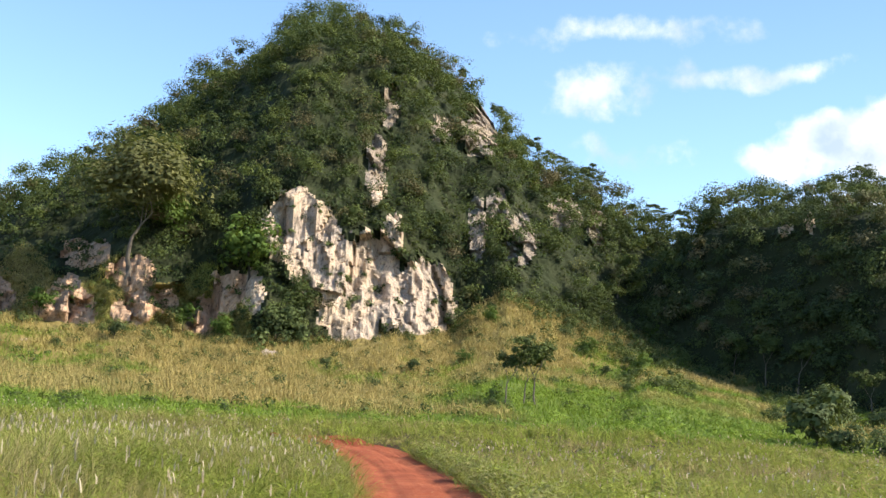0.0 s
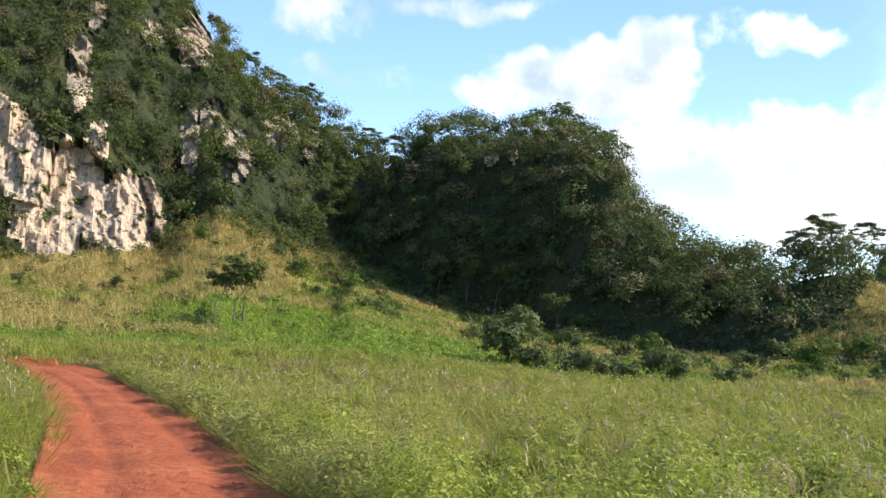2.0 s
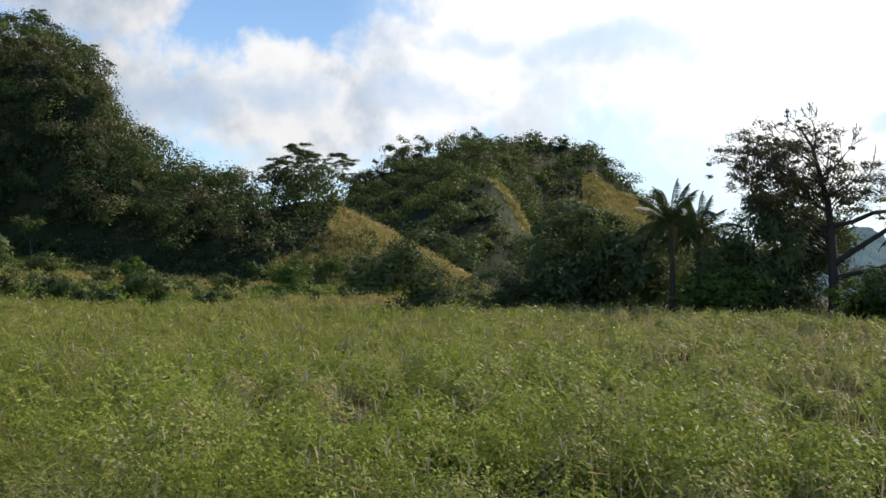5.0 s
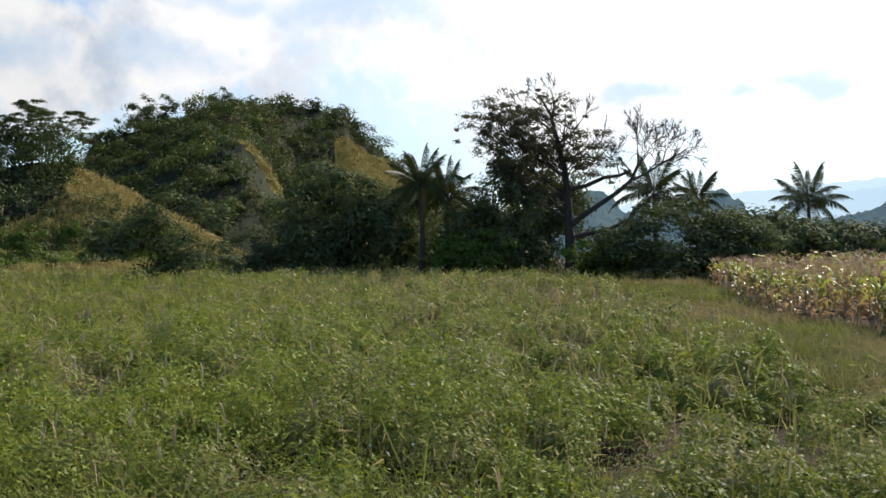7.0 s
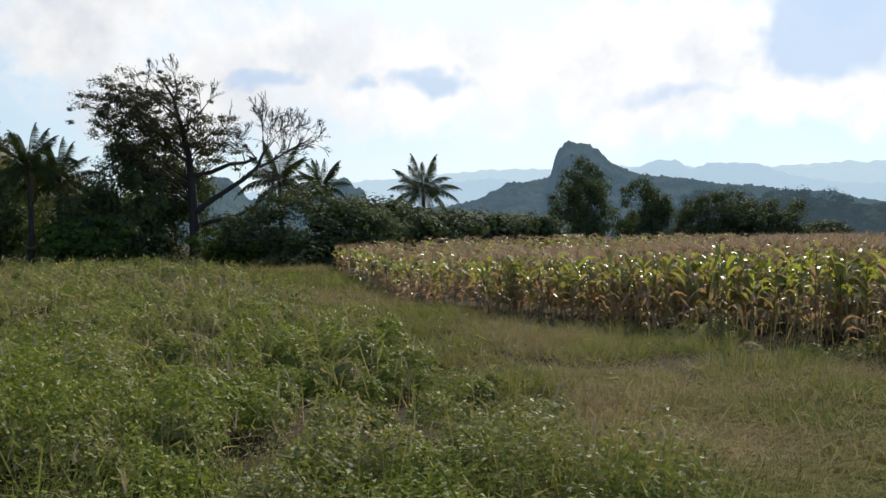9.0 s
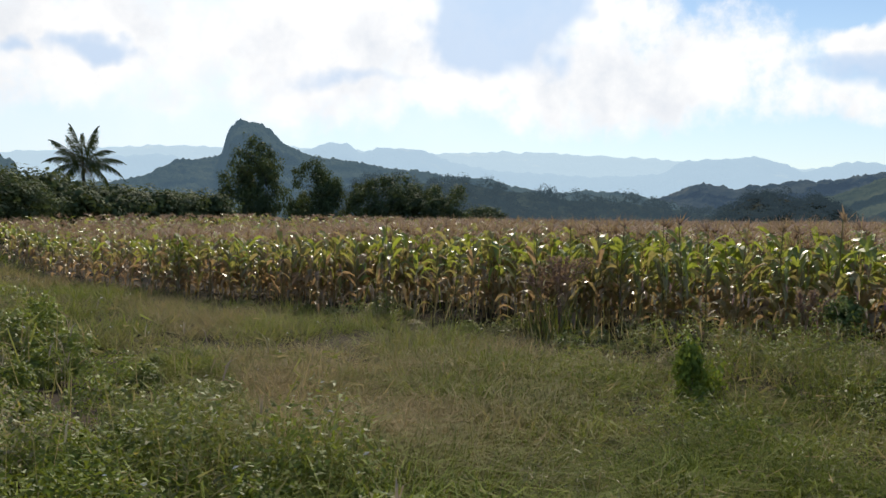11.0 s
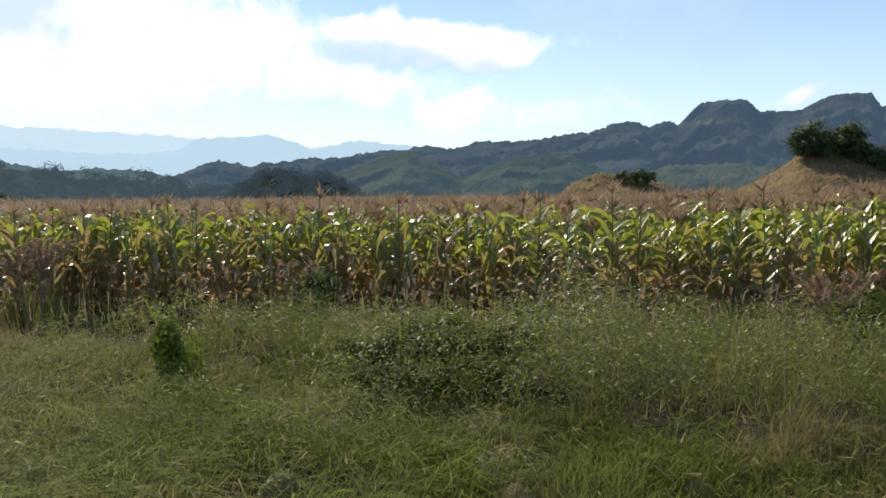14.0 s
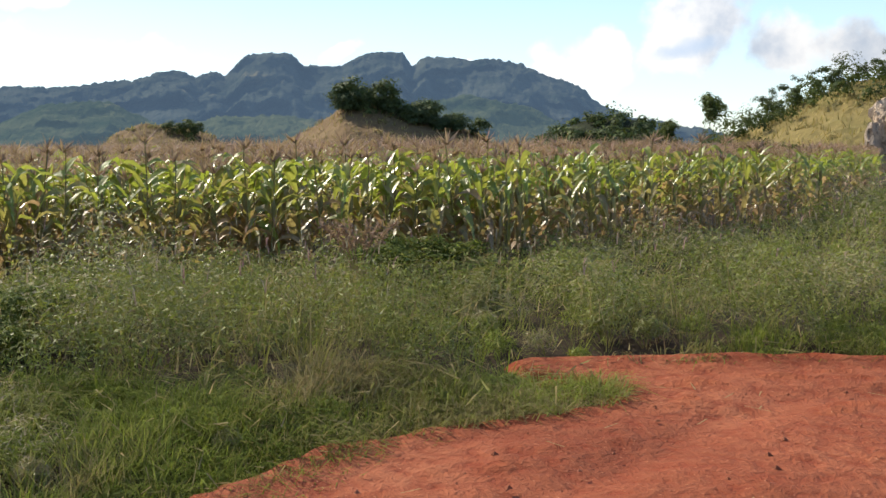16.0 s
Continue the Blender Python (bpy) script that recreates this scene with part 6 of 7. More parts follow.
    m = (FIELD.random(len(x)) < np.select([z == 1, z == 4], [(0.15 + 0.85 * patchy(pn, 0.13, 61.0) + 0.4 * smooth(np.hypot(x, y), 7, 15)) * (0.3 + 0.7 * smooth(polar(x, y)[0], 40, 75)), 0.6], 0.0)) & (off > 0.4)
    x, y, z = x[m], y[m], z[m]
    add_blades(blades, np.stack([x, y, ground_z(x, y) + 0.2], -1), np.where(z == 1, 0.60, 0.5) * FIELD.uniform(0.5, 1.25, len(x)), max(0.005, 0.0008 * mid), 0.6, FIELD.random(len(x)), FIELD.uniform(0.6, 1.0, len(x)), FIELD, small=True)
    # long pale blades that arch over the weeds, catching the sun
    x, y, r = sow(r0, r1, min(2.6, 22.0 / mid))
    z, off = zones(x, y)
    m = (FIELD.random(len(x)) < np.select([z == 1, z == 2, z == 3, z == 4], [0.6, 0.5, 0.0, 0.2], 0.0)) & (off > 0.3)
    x, y = x[m], y[m]
    add_blades(blades, np.stack([x, y, ground_z(x, y) + 0.15], -1), 0.52 * FIELD.uniform(0.6, 1.3, len(x)), max(0.013, 0.0016 * mid), 1.25, FIELD.uniform(0.7, 1.0, len(x)), FIELD.uniform(0.0, 0.5, len(x)), FIELD)
    # pale seed spikes over the grass
    x, y, r = sow(r0, r1, (10, 22, 20, 11, 5, 2.0)[BANDS.index((r0, r1, many, per, leaf))])
    z, off = zones(x, y)
    pn = np.stack([x, y, 0 * x], -1)
    m = FIELD.random(len(x)) < np.select([z == 1, z == 2, z == 4], [0.10 * patchy(pn, 0.16, 2.0) ** 2 + 0.04 + 0.6 * (np.abs(r - 43) < 4) * (polar(x, y)[0] < 18) + 0.5 * (np.abs(polar(x, y)[0] - 75) < 2) * (r > 30), 0.36, 0.12 + 0.35 * (before_corn(x, y) < 0.9)], 0.0) * (off > 0.5)
    x, y, z = x[m], y[m], z[m]
    high = np.select([z == 1, z == 2], [0.78, 1.0], 0.85) * FIELD.uniform(0.75, 1.15, len(x))
    base = np.stack([x, y, ground_z(x, y) + high - 0.16], -1)
    fat = np.maximum(0.013, 0.0013 * mid)
    pink = np.select([z == 1, z == 4], [0.30, 0.6], 0.02) * FIELD.random(len(x)) * 1.6
    for turn in (0, 1):
        add_blades(spikes, base, 0.13 * FIELD.uniform(0.7, 1.3, len(x)), fat, 0.4, FIELD.random(len(x)), np.clip(pink, 0, 1), FIELD)
    add_blades(blades, np.stack([x, y, base[:, 2] - high + 0.16], -1), high * 0.9, np.maximum(0.004, 0.0006 * mid), 0.15, 0.5, 0.5, FIELD, small=True)
# tall grass that stands along the road's edge and falls over it
for y0, y1, many, wide in ((1.6, 7.0, 150.0, 0.009), (7.0, 16.0, 90.0, 0.012), (16.0, 46.0, 46.0, 0.020)):
    n = int((y1 - y0) * many)
    y = FIELD.uniform(y0, y1, n)
    x = road_x(y) + road_half(y) - 0.05 + 0.8 * FIELD.random(n) ** 1.3
    m = FIELD.random(n) < 0.30 + 0.70 * smooth(patchy(np.stack([x, y, 0 * x], -1), 0.6, 33.0), 0.25, 0.5)
    x, y = x[m], y[m]
    rise_ = 0.30 + 0.60 * patchy(np.stack([x, y, 0 * x], -1), 0.7, 34.0)
    q = FIELD.random(len(x)) < (0.14 if y0 < 6 else 0.22)
    add_bush(weeds, np.stack([x, y, ground_z(x, y) - 0.03], -1)[q], rise_[q] * 0.55, rise_[q] * 1.1, int(420 if y0 < 6 else 260 if y0 < 15 else 110), wide * 5.5, FIELD.random(int(q.sum())), FIELD.uniform(0, 0.5, int(q.sum())), 0.30, FIELD)
    x, y, rise_ = x[::3], y[::3], rise_[::3]
    idx = np.repeat(np.arange(len(x)), 13)
    a = FIELD.uniform(0, 2 * math.pi, len(idx))
    bx, by = x[idx] - np.sin(a) * 0.09, y[idx] + np.cos(a) * 0.09
    add_blades(blades, np.stack([bx, by, ground_z(bx, by) - 0.03], -1), rise_[idx] * FIELD.uniform(0.5, 1.35, len(idx)), wide * FIELD.uniform(0.6, 1.4, len(idx)), 1.0, np.clip(FIELD.random(len(x))[idx] * 0.9 + 0.1, 0, 1), np.clip(FIELD.normal(size=len(idx)) * 0.25 + 0.25, 0, 1), FIELD, a, small=y0 > 6)
# feathery clumps of weeds and straw along the verge, dark between
for r0, r1, many, per, leaf in ((4.0, 7.0, 3.0, 520, 0.040), (7.0, 11.0, 2.6, 380, 0.050), (11.0, 17.0, 1.5, 220, 0.070)):
    x, y, r = sow(r0, r1, many, 108, 186)
    z, off = zones(x, y)
    m = ((z == 3) | (z == 4)) & (off > 0.25) & (FIELD.random(len(x)) < np.where(z == 4, 0.9, 0.55))
    x, y, z, off = x[m], y[m], z[m], off[m]
    high = (0.16 + 0.44 * smooth(off, 0.3, 2.4)) * FIELD.uniform(0.6, 1.4, len(x)) * np.where(z == 4, before_corn(x, y), 0.75)
    add_bush(weeds, np.stack([x, y, ground_z(x, y) - 0.02], -1), high * FIELD.uniform(0.6, 1.0, len(x)), high, per, leaf, np.clip(0.2 + 0.8 * FIELD.random(len(x)), 0, 1) * lit_patches(x, y), np.where(FIELD.random(len(x)) < 0.4, FIELD.uniform(0.3, 1.0, len(x)), 0.08) * (0.3 + 0.7 * lit_patches(x, y)), 0.15, FIELD, 0.15)
# dry straws lying every way in the grass
for r0, r1, many, long_straw in ((3.6, 7.0, 170.0, 0.13), (7.0, 12.0, 90.0, 0.18)):
    x, y, r = sow(r0, r1, many, 82, 186)
    z, off = zones(x, y)
    m = (FIELD.random(len(x)) < np.select([z == 3, z == 4], [0.25 + 0.9 * smooth(patchy(np.stack([x, y, 0 * x], -1), 0.5, 17.0), 0.35, 0.65), 0.4], 0.0)) & (off > -0.05)
    x, y, z, off = x[m], y[m], z[m], off[m]
    n = len(x)
    add_leaves(blades, np.stack([x, y, ground_z(x, y) + 0.03 + np.where(z == 4, 0.5, 0.20) * FIELD.random(n) * (0.3 + 0.7 * smooth(off, 0, 0.8))], -1), unit(FIELD.normal(size=(n, 3)) * 0.6 + np.array([0, 0, 0.8])), long_straw * FIELD.uniform(0.5, 1.6, n), FIELD.random(n), FIELD.uniform(0.45, 1.0, n), 0.06, FIELD, True)
# low turf where the verge creeps into the bend
x, y, r = sow(4.2, 10.5, 230.0, 136, 180)
z, off = zones(x, y)
m = ((z == 3) & (off < 1.0)) | ((z == 0) & (off > -0.25) & (FIELD.random(len(x)) < 0.06))
x, y, off = x[m], y[m], off[m]
idx = np.repeat(np.arange(len(x)), 9)
a = FIELD.uniform(0, 2 * math.pi, len(idx))
bx, by = x[idx] - np.sin(a) * 0.05, y[idx] + np.cos(a) * 0.05
add_blades(blades, np.stack([bx, by, ground_z(bx, by) - 0.01], -1), ((0.10 + 0.10 * smooth(off, 0.0, 0.9)) * smooth(y, -8.1, -6.6))[idx] * FIELD.uniform(0.5, 1.5, len(idx)), 0.008 * FIELD.uniform(0.6, 1.4, len(idx)), 0.9, (FIELD.random(len(x)) * (0.2 + 0.8 * lit_patches(x, y)))[idx], np.clip(FIELD.normal(size=len(idx)) * 0.3 + 0.15 + 0.9 * smooth(patchy(np.stack([x, y, 0 * x], -1), 0.8, 66.0), 0.42, 0.66)[idx], 0, 1), FIELD, a, small=True)
# ripe stems and pale dead leaves standing over the weeds
for r0, r1, many, wide in ((4.0, 9.0, 26.0, 0.008), (9.0, 18.0, 12.0, 0.013), (18.0, 40.0, 4.0, 0.024)):
    x, y, r = sow(r0, r1, many, 20, 110)
    z, off = zones(x, y)
    m = (z == 1) & (off > 0.5) & (FIELD.random(len(x)) < 0.15 + 0.85 * smooth(patchy(np.stack([x, y, 0 * x], -1), 0.3, 81.0), 0.42, 0.62))
    x, y = x[m], y[m]
    n = len(x)
    add_leaves(blades, np.stack([x, y, ground_z(x, y) + FIELD.uniform(0.4, 0.85, n)], -1), FIELD.normal(size=(n, 3)), wide * 11 * FIELD.uniform(0.6, 1.5, n), FIELD.uniform(0.6, 1.0, n), FIELD.uniform(0.2, 1.0, n), 0.12, FIELD, True)
# the verge goes on round the back
for r0, r1, many in ((1.6, 6.0, 22.0), (6.0, 14.0, 9.0), (14.0, 40.0, 1.6)):
    x, y, r = sow(r0, r1, many, 186, 324)
    z, off = zones(x, y)
    m = (z > 0) & (z < 5) & (off > 0.02)
    x, y, off = x[m], y[m], off[m]
    idx = np.repeat(np.arange(len(x)), 9)
    a = FIELD.uniform(0, 2 * math.pi, len(idx))
    wide = 0.014 * math.sqrt(r1 / 4)
    bx, by = x[idx] - np.sin(a) * 0.1, y[idx] + np.cos(a) * 0.1
    add_blades(blades, np.stack([bx, by, ground_z(bx, by) - 0.03], -1), 0.6 * FIELD.uniform(0.5, 1.2, len(idx)) * (0.5 + 0.5 * smooth(off, 0, 1.2))[idx], wide, 0.8, FIELD.random(len(x))[idx], FIELD.uniform(0.1, 0.6, len(idx)), FIELD, a, small=True)
for r0, r1, many in ((3.0, 8.0, 6.0), (8.0, 18.0, 2.4), (18.0, 45.0, 0.3)):
    # pale petals and dead leaves caught on top of the weeds
    x, y, r = sow(r0, r1, many, 5, 120)
    z, off = zones(x, y)
    m = (z == 1) & (off > 0.6)
    x, y = x[m], y[m]
    n = len(x)
    add_leaves(flecks, np.stack([x, y, ground_z(x, y) + FIELD.uniform(0.45, 0.9, n)], -1), FIELD.normal(size=(n, 3)) + np.array([0.3, 0, 0.8]), max(0.026, 0.0019 * (r0 + r1) / 2) * FIELD.uniform(0.6, 1.6, n), FIELD.random(n), np.where(FIELD.random(n) < 0.35, 0.9, 0.0), 0.45, FIELD)
# weeds and grass close beside the road where the walker stands
x, y, r = sow(2.0, 5.0, 7.0, 20, 186)
z, off = zones(x, y)
m = ((z == 1) | (z == 3)) & (off > 0.1)
x, y, z = x[m], y[m], z[m]
high = np.where(z == 1, 0.42, 0.16) * FIELD.uniform(0.5, 1.3, len(x))
add_bush(blades, np.stack([x, y, ground_z(x, y) - 0.02], -1), high * 0.9 + 0.05, high, 110, 0.11, FIELD.random(len(x)), FIELD.uniform(0.0, 0.7, len(x)), 0.11, FIELD)
tagged(new("flowers", flecks.mesh("flowers", PETAL)), "small white and yellow flowers scattered over the weeds", "flowers", kind="stuff")
tagged(new("weeds", weeds.mesh("weeds", WEED)), "dense broad-leaved green weeds covering the field", "weeds", kind="stuff")
tagged(new("grass", blades.mesh("grass", BLADE)), "tufts of green and straw-coloured grass blades", "grass", kind="stuff")
tagged(new("seed_heads", spikes.mesh("seed_heads", SPIKE)), "pale and pinkish seed spikes above the grass", "grass", kind="stuff")

# ---- the corn ----
CORN = np.random.default_rng(17)


def corn_leaf_verts(length, width, rise_, curl, twist, segs=4):
    s = np.linspace(0, 1, segs + 1)
    x = length * (0.75 * s - 0.18 * s ** 3 * curl)
    z = length * (rise_ * s - curl * 0.75 * s ** 2.4)
    w = width * np.sin(np.clip(s * 0.93 + 0.10, 0, 1) * math.pi) ** 0.7 * (s < 0.999) + 0.002
    tw = twist * s
    left = np.stack([x - np.sin(tw) * 0 * w, w / 2 * np.cos(tw), z + w / 2 * np.sin(tw) + 0.18 * w], -1)
    mid = np.stack([x, 0 * x, z], -1)
    right = np.stack([x, -w / 2 * np.cos(tw), z - w / 2 * np.sin(tw) + 0.18 * w], -1)
    v = np.stack([left, mid, right], 1).reshape(-1, 3)
    i = np.arange(segs)[:, None] * 3
    f = np.concatenate([i + np.array([[0, 1, 4, 3]]), i + np.array([[1, 2, 5, 4]])])
    return v, f


LEAVES = [corn_leaf_verts(0.76, 0.12, 0.70, 1.00, 0.7, 5), corn_leaf_verts(0.70, 0.125, 0.90, 0.95, -0.6, 5), corn_leaf_verts(0.78, 0.115, 0.50, 1.20, 1.1, 5), corn_leaf_verts(0.64, 0.11, 1.05, 0.75, 0.5, 5)]
LEAVES_FAR = [corn_leaf_verts(0.70, 0.12, 0.62, 0.70, 0.5, 2), corn_leaf_verts(0.66, 0.13, 0.80, 0.55, -0.4, 2), corn_leaf_verts(0.75, 0.12, 0.45, 0.95, 0.9, 2)]


def leaf_plan(height, n, rng):
    """Leaves up a stalk: height on it, turn, kind, size, how dry."""
    turn = rng.uniform(0, 360)
    for k in range(n):
        t = (k + 0.5) / n
        dry = np.clip(1.15 - 1.4 * t + rng.normal() * 0.3, 0, 1)
        yield height * (0.05 + 0.71 * t), turn + 180 * k + rng.uniform(-28, 28), rng.integers(2, 3) if dry > 0.75 else rng.integers(0, 4), rng.uniform(0.75, 1.1) * (1.0 - 0.25 * abs(t - 0.55)), dry


def tassel_soup(soup, top, rng, n=14):
    d = unit(np.stack([rng.normal(size=n) * 0.75, rng.normal(size=n) * 0.75, np.ones(n)], -1))
    tip = top + d * rng.uniform(0.09, 0.24, n)[:, None]
    side = unit(np.cross(d, rng.normal(size=(n, 3)))) * 0.009
    v = np.stack([top - side + 0 * tip, top + side + 0 * tip, (top + tip) / 2 + side * 1.4, tip, (top + tip) / 2 - side * 1.4], 1).reshape(-1, 3)
    k = np.arange(n)[:, None] * 5
    soup.add(v, [k + np.array([[0, 1, 2, 4]]), k + np.array([[4, 2, 3]])], np.repeat(rng.random(n), 5))


def corn_plant(seed, height, parched=0.0):
    rng = np.random.default_rng(seed)
    ob = tagged(new("corn_plant"), "withered brown corn plant with some green leaves" if parched > 0.3 else "ripening corn plant with green and browned leaves", "corn", "corn along the field's edge")
    wood = Solid()
    zs = np.linspace(-0.1, height * 0.9, 10)
    wood.bar([Vector((0.02 * math.sin(z * 2.5), 0.02 * math.cos(z * 2), z)) for z in zs], [0.014 - 0.008 * i / 9 for i in range(10)], 6)
    part("stalk", wood.mesh("stalk", STALK), ob)
    for z, turn, kind, size, dry in leaf_plan(height, 13, rng):
        v, f = LEAVES[kind]
        soup = Soup()
        soup.add(v * size, [f], rng.uniform(0, 1), min(1.0, dry + parched))
        part("leaf", soup.mesh("leaf", CORN_LEAF), ob, "", pose(0.01, 0, z, 0, 0, turn))
    ear = Solid()
    ear.bar([Vector(p) for p in ((0.02, 0, 0), (0.045, 0, 0.05), (0.06, 0, 0.13), (0.065, 0, 0.20), (0.066, 0, 0.23))], [0.012, 0.028, 0.030, 0.018, 0.004], 7)
    cob = part("ear", ear.mesh("ear", STALK), ob, "husked ear with a dry silk tip", pose(0, 0, height * 0.48, 0, 0, rng.uniform(0, 360)))
    silk = Soup()
    add_blades(silk, np.tile([[0.066, 0.0, 0.215]], (9, 1)), 0.07, 0.006, 0.9, rng.random(9), 0.0, rng, small=True)
    part("silk", silk.mesh("silk", TASSEL), cob, "dry brown silk")
    soup = Soup()
    tassel_soup(soup, np.array([0, 0, height * 0.88]), rng)
    part("tassel", soup.mesh("tassel", TASSEL), ob, "brown feathery tassel")
    return ob


KINDS = [corn_plant(40 + k, h, d) for k, (h, d) in enumerate(((1.75, 0), (1.85, 0.15), (1.65, 0), (1.9, 0.2), (1.7, 0.1), (1.8, 0.45), (1.7, 0.4)))]
# rows run along the edge of the field; the first rows are plants of their own
near_b = []
b = 76.6
while b < 176:
    near_b.append(b)
    b += math.degrees(0.30 / float(corn_front(b)))


def corn_height(b):
    return knots(b, [(77, 0.76), (90, 0.80), (110, 0.87), (130, 0.95), (142, 1.03), (155, 1.09), (180, 1.12)])


used = 0
for row in (0.0, 0.75):
    for b in near_b[(0 if row == 0 else 1)::1 if row == 0 else 2]:
        if used >= 300 or CORN.random() < 0.06:
            continue
        p = bearing(b + CORN.normal() * 0.15, float(corn_front(b)) + row + CORN.normal() * 0.12)
        src = KINDS[5 + CORN.integers(2) if CORN.random() < float(knots(b, [(78, 0.75), (92, 0.45), (102, 0.14), (178, 0.06)])) else CORN.integers(5)]
        s = float(corn_height(b)) * CORN.uniform(0.85, 1.12)
        z = float(ground_z(p[0], p[1]))
        m = Matrix.LocRotScale((p[0], p[1], z), Euler((CORN.normal() * 0.05, CORN.normal() * 0.05, CORN.uniform(0, 6.28))), (s, s, s))
        if used < len(KINDS):
            KINDS[used].matrix_basis = m
        else:
            copy_thing(src, m).scale = (s, s, s)
        used += 1

# the rest of the field
stand, tops, stems = Soup(), Soup(), Soup()
for depth0, depth1, gap, leaves, fine_leaf in ((0.7, 5.0, 0.42, 9, True), (5.0, 14.0, 0.62, 6, False), (14.0, 30.0, 1.0, 5, False), (30.0, 70.0, 1.9, 5, False)):
    grow_by = 1.0 if fine_leaf else gap / 0.5
    n_b = int(sum(corn_front(bb) + (depth0 + depth1) / 2 for bb in np.arange(74.2, 178, 1.0)) * math.radians(1) * (depth1 - depth0) / gap ** 2)
    bb = CORN.uniform(74.0, 178, n_b)
    front = corn_front(bb)
    dd = np.sqrt(CORN.uniform((12 + depth0) ** 2, (12 + depth1) ** 2, n_b)) - 12
    rr = front + np.round(dd / 0.75) * 0.75 + CORN.normal(size=n_b) * 0.08
    ok = rr < 105
    bb, rr = bb[ok], rr[ok]
    p = bearing(bb, rr)
    gz = ground_z(p[:, 0], p[:, 1])
    hh = 1.75 * corn_height(bb) * CORN.uniform(0.86, 1.10, len(bb))
    lib = LEAVES if fine_leaf else LEAVES_FAR
    for k in range(leaves):
        t = (k + 0.5) / leaves if fine_leaf else 0.45 + 0.55 * (k + 0.5) / leaves
        dry = np.clip(1.25 - 1.3 * t + CORN.normal(size=len(bb)) * 0.32 + 0.22 * smooth(bb, 114, 85), 0, 1)
        kind = CORN.integers(0, len(lib), len(bb))
        turn = CORN.uniform(0, 2 * math.pi, len(bb))
        size = CORN.uniform(0.75, 1.1, len(bb)) * (1 if fine_leaf else min(1.5, grow_by ** 0.5))
        for q in range(len(lib)):
            s = kind == q
            v, f = lib[q]
            n = int(s.sum())
            c, sn = np.cos(turn[s])[:, None], np.sin(turn[s])[:, None]
            vv = v[None] * size[s][:, None, None]
            out_v = np.stack([vv[..., 0] * c - vv[..., 1] * sn + p[s, 0][:, None], vv[..., 0] * sn + vv[..., 1] * c + p[s, 1][:, None], vv[..., 2] + (gz + hh * (0.10 + 0.66 * t))[s][:, None]], -1)
            ff = (f[None] + (np.arange(n) * len(v))[:, None, None]).reshape(-1, 4)
            stand.add(out_v.reshape(-1, 3), [ff], np.repeat(CORN.random(n), len(v)), np.repeat(dry[s], len(v)))
    for rep in range(22):
        base = np.stack([p[:, 0], p[:, 1], gz + hh * 0.88], -1)
        add_blades(tops, base, 0.27 * CORN.uniform(0.5, 1.25, len(bb)), max(0.018, 0.034 * gap), 1.25, CORN.random(len(bb)), 0.0, CORN, small=True)
    if fine_leaf:
        add_blades(stems, np.stack([p[:, 0], p[:, 1], gz], -1), hh, 0.03, 0.04, 0.3, 0.8, CORN)
tagged(new("corn_field", stand.mesh("corn_field", CORN_LEAF)), "standing field of ripening corn with browned lower leaves", "corn field", kind="stuff")
tagged(new("corn_tassels", tops.mesh("corn_tassels", TASSEL)), "brown tassels over the whole corn field", "corn field", kind="stuff")
tagged(new("corn_stalks", stems.mesh("corn_stalks", CORN_LEAF)), "dry stalks within the corn field", "corn field", kind="stuff")


# ---- rocks ----
x, y, _ = bearing(178.3, 120.0)
boulder("rock_outcrop", (float(x), float(y), 3.0), (2.4, 2.2, 4.6), "tall weathered limestone outcrop on the hillside", 3)
for b, te, s in ((-19.0, .060, 0.6), (-22.6, .064, 0.5), (-9.6, .058, 0.6)):
    p = on_hill(hill1, b, te)
    boulder("boulder", (float(p[0]), float(p[1]), float(p[2]) - 0.1 * s), (1.1 * s, 0.9 * s, 0.8 * s), "grey boulder lying in the grass of the slope", int(b + 60))

# ---- shrubs and plumed grass before the corn ----
SHRUB = tree_thing("shrub", 61, 0.95, "upright green leafy weed before the corn", WEED, STALK, 0.2, 3, 0.45, 0.6, 0.13, 80, 0.045, 1.3, skirt=26, category="shrub", girth=0.01)
SHRUB_B = tree_thing("shrub", 62, 1.0, "bushy grey-green shrub among weeds", leaf_material("shrub_foliage", (0.28, 0.34, 0.12), (0.10, 0.15, 0.05), through_light=0.35), STALK, 0.28, 3, 0.65, 0.5, 0.14, 60, 0.045, 1.0, skirt=8, category="shrub")
for k, (b, r, s, w) in enumerate(((115.1, 8.8, .80, .65), (123.4, 12.2, .9, 1.1), (130.5, 9.0, .62, 1.3))):
    x, y, _ = bearing(b, r)
    plant(SHRUB if k % 2 == 0 else SHRUB_B, (float(x), float(y), float(ground_z(x, y))), s, "", w, 0.2)

DARK_SHRUB = tree_thing("shrub", 64, 0.8, "dark lush weed bush before the corn", leaf_material("lush_weed_leaves", (0.19, 0.235, 0.055), (0.034, 0.055, 0.014), through_light=0.28, gloss=0.06), STALK, 0.3, 3, 0.8, 0.35, 0.13, 80, 0.034, 0.9, skirt=14, category="shrub", girth=0.008)
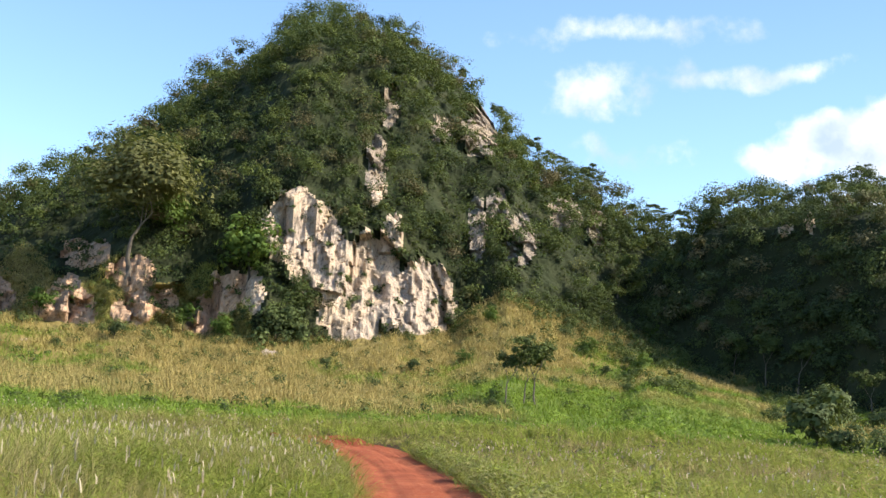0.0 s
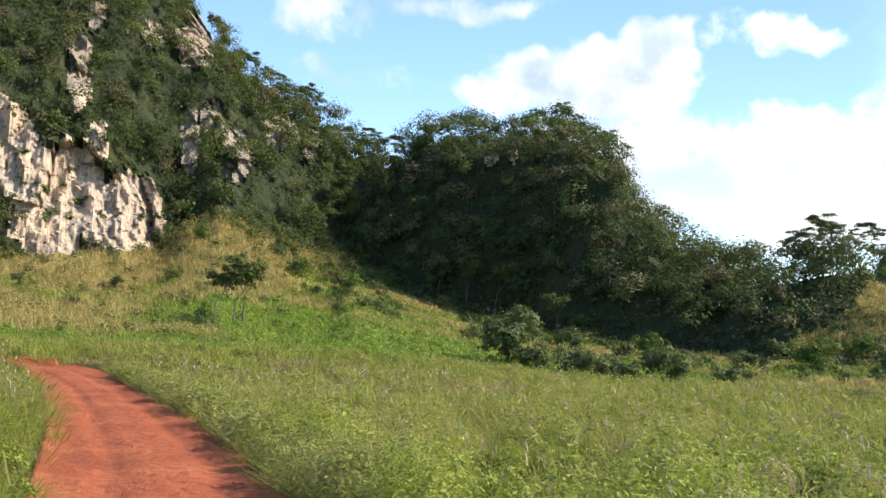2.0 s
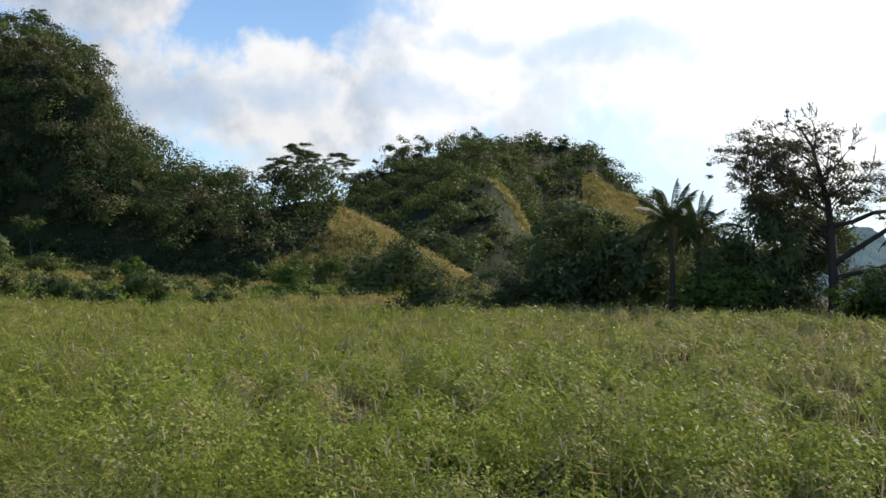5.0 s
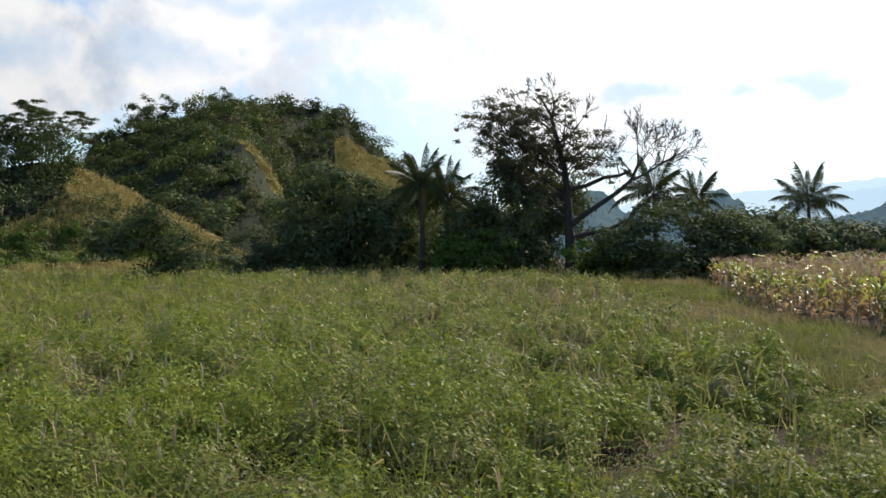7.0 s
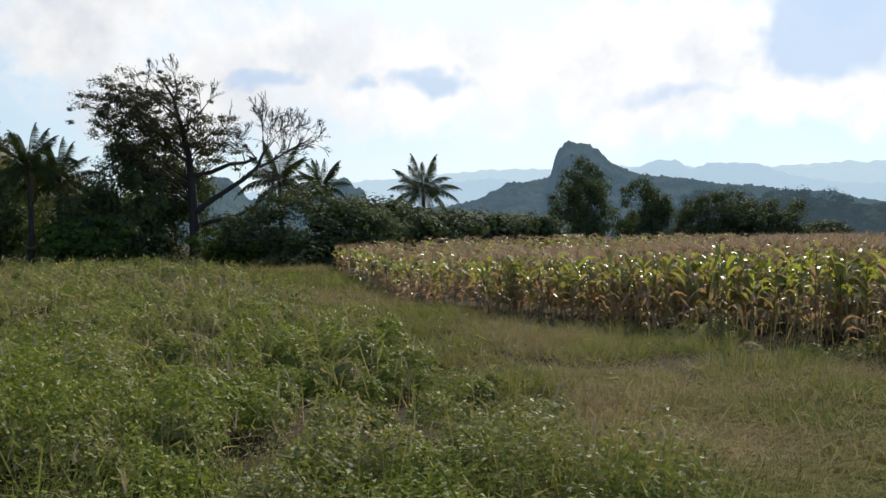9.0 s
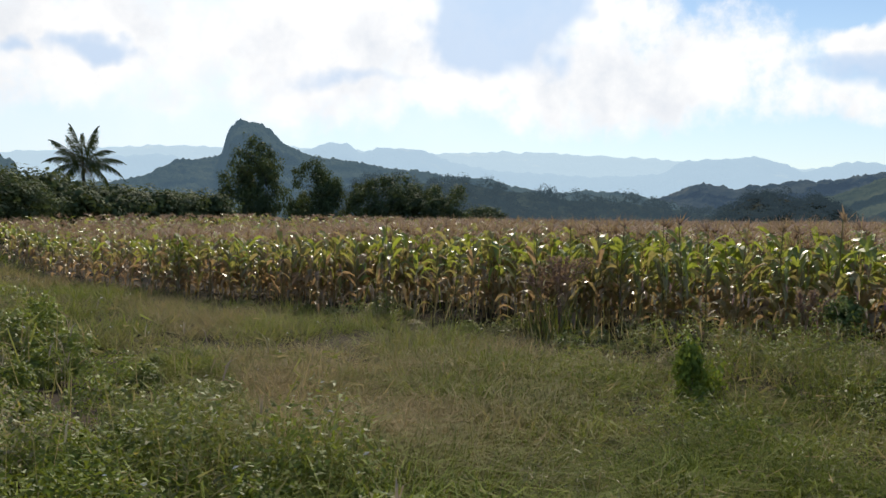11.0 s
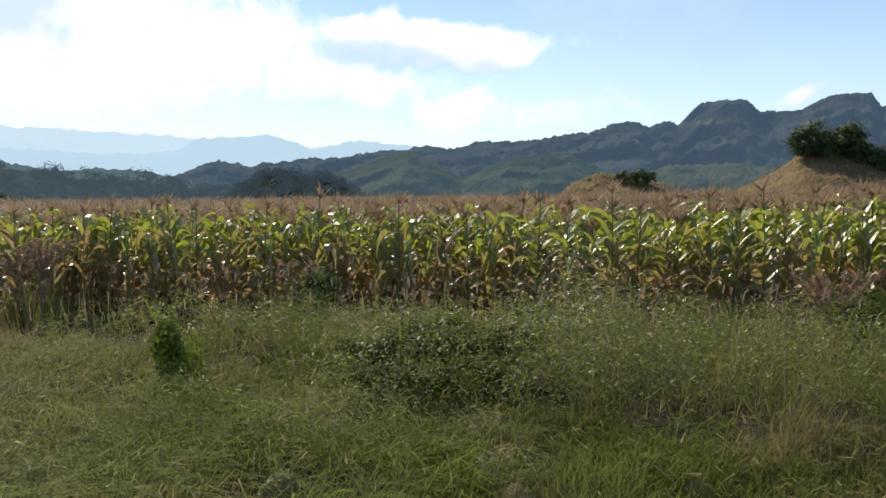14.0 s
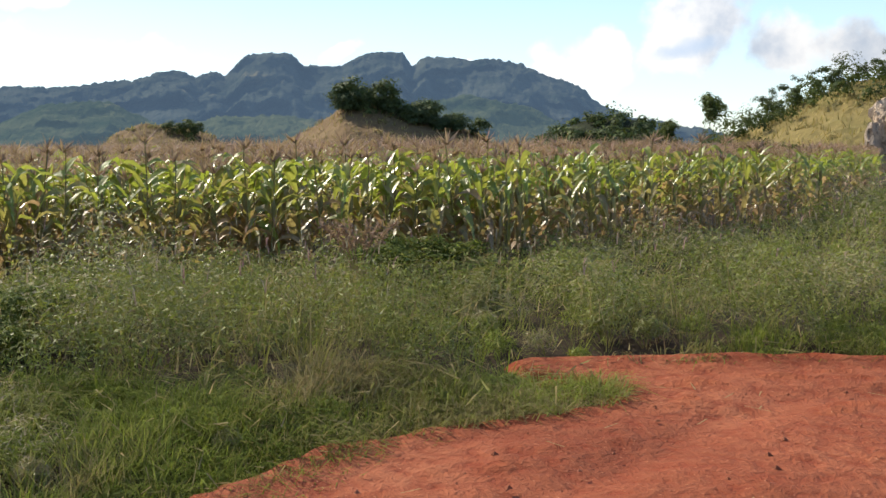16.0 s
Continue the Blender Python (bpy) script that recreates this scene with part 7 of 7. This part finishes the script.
for b, r, s, w in ((126.6, 8.6, .58, 1.5), (128.6, 8.4, .66, 1.6), (130.6, 8.6, .66, 1.6), (132.6, 8.5, .66, 1.6), (129.4, 9.2, .72, 1.5), (134.2, 8.9, .6, 1.6), (132.0, 9.3, .7, 1.5), (152.5, 11.2, .8, 1.6), (154.5, 11.6, .9, 1.6), (156.8, 11.8, .8, 1.6), (127.6, 7.5, .52, 1.4), (130.0, 7.3, .58, 1.5), (132.6, 7.6, .55, 1.4)):
    x, y, _ = bearing(b, r)
    plant(DARK_SHRUB, (float(x), float(y), float(ground_z(x, y))), s, "", w, 0.05)


def plume_grass(b, r, height, count, seed):
    """A clump of tall grass with drooping reddish plumes."""
    rng = np.random.default_rng(seed)
    x, y, _ = bearing(b, r)
    ob = tagged(new("plume_grass"), "tall grass clump with reddish feathery plumes", "grass clump", "plumed grass by the corn")
    ob.location = (float(x), float(y), float(ground_z(x, y)))
    soup = Soup()
    a = rng.uniform(0, 2 * math.pi, 46)
    add_blades(soup, np.stack([rng.normal(size=46) * 0.12, rng.normal(size=46) * 0.12, 0 * a - 0.03], -1), height * rng.uniform(0.4, 0.7, 46), 0.014, 0.6, rng.random(46), rng.uniform(0, 0.7, 46), rng, a)
    part("blades", soup.mesh("blades", BLADE), ob)
    for k in range(count):
        lean, turn = rng.uniform(0.1, 0.45), rng.uniform(0, 2 * math.pi)
        s = np.linspace(0, 1, 7)
        spine = np.stack([np.cos(turn) * lean * s ** 2 * height, np.sin(turn) * lean * s ** 2 * height, height * (s - 0.12 * s ** 3)], -1)
        plume = Soup()
        v, f = tube([Vector(p) for p in spine], [0.005] * 7, 4)
        plume.add(np.array([tuple(p) for p in v]), [np.array(f)], 0.5, 0.5)
        t = rng.uniform(0.66, 1.0, 70)
        pos = np.stack([np.interp(t, s, spine[:, c]) for c in range(3)], -1) + rng.normal(size=(70, 3)) * 0.022
        add_leaves(plume, pos, rng.normal(size=(70, 3)), 0.07, rng.random(70), rng.uniform(0.0, 0.5, 70), 0.25, rng, True)
        part("plume", plume.mesh("plume", TASSEL), ob, "reddish feathery plume")


for k, (b, r, h, n) in enumerate(((107.6, 13.4, 1.25, 12), (106.6, 13.8, 1.1, 8), (152.0, 10.6, 1.1, 8), (121.0, 11.8, 1.0, 6))):
    plume_grass(b, r, h, n, 80 + k)

# ---- clods, pebbles and straws on the road ----
def scatter_on_road(n, rng):
    y = np.concatenate([rng.uniform(-10.5, -3.5, n // 2), rng.uniform(8, 30, n - n // 2)])
    x = road_x(y) + road_half(y) * rng.uniform(-0.97, 0.97, n)
    return x, y


LITTER = np.random.default_rng(77)
x, y = scatter_on_road(520, LITTER)
stones = Soup()
for px, py in zip(x, y):
    s = 0.008 + 0.020 * LITTER.random() ** 3
    v = np.array([(1, 0, 0), (0, 1, 0), (-1, 0, 0), (0, -1, 0), (0.1, 0.1, 0.8), (0, 0, -0.5)]) * LITTER.uniform(0.6, 1.3, (6, 3)) * s
    f = np.array([(0, 1, 4), (1, 2, 4), (2, 3, 4), (3, 0, 4), (1, 0, 5), (2, 1, 5), (3, 2, 5), (0, 3, 5)])
    stones.add(v + np.array([px, py, float(ground_z(road_x(py), py)) + 0.015]), [f], LITTER.random())
tagged(new("clods", stones.mesh("clods", soil_material("dark_clods", (0.24, 0.08, 0.04), (0.36, 0.13, 0.07), (0.46, 0.22, 0.13), 3.0))), "small reddish clods and pebbles lying on the road", "clods", kind="stuff")
x, y = scatter_on_road(90, LITTER)
straws = Soup()
a = LITTER.uniform(0, 6.28, 90)
d = np.stack([np.cos(a), np.sin(a), 0 * a], -1) * LITTER.uniform(0.04, 0.14, 90)[:, None]
c = np.stack([x, y, ground_z(road_x(y), y) + 0.03], -1)
w = np.stack([-np.sin(a), np.cos(a), 0 * a], -1) * 0.004
straws.add(np.stack([c - d - w, c + d - w, c + d + w, c - d + w], 1).reshape(-1, 3), [np.arange(360).reshape(90, 4)], 0.5, 0.9)
tagged(new("straws", straws.mesh("straws", BLADE)), "dry straws scattered over the red dirt", "straw", kind="stuff")
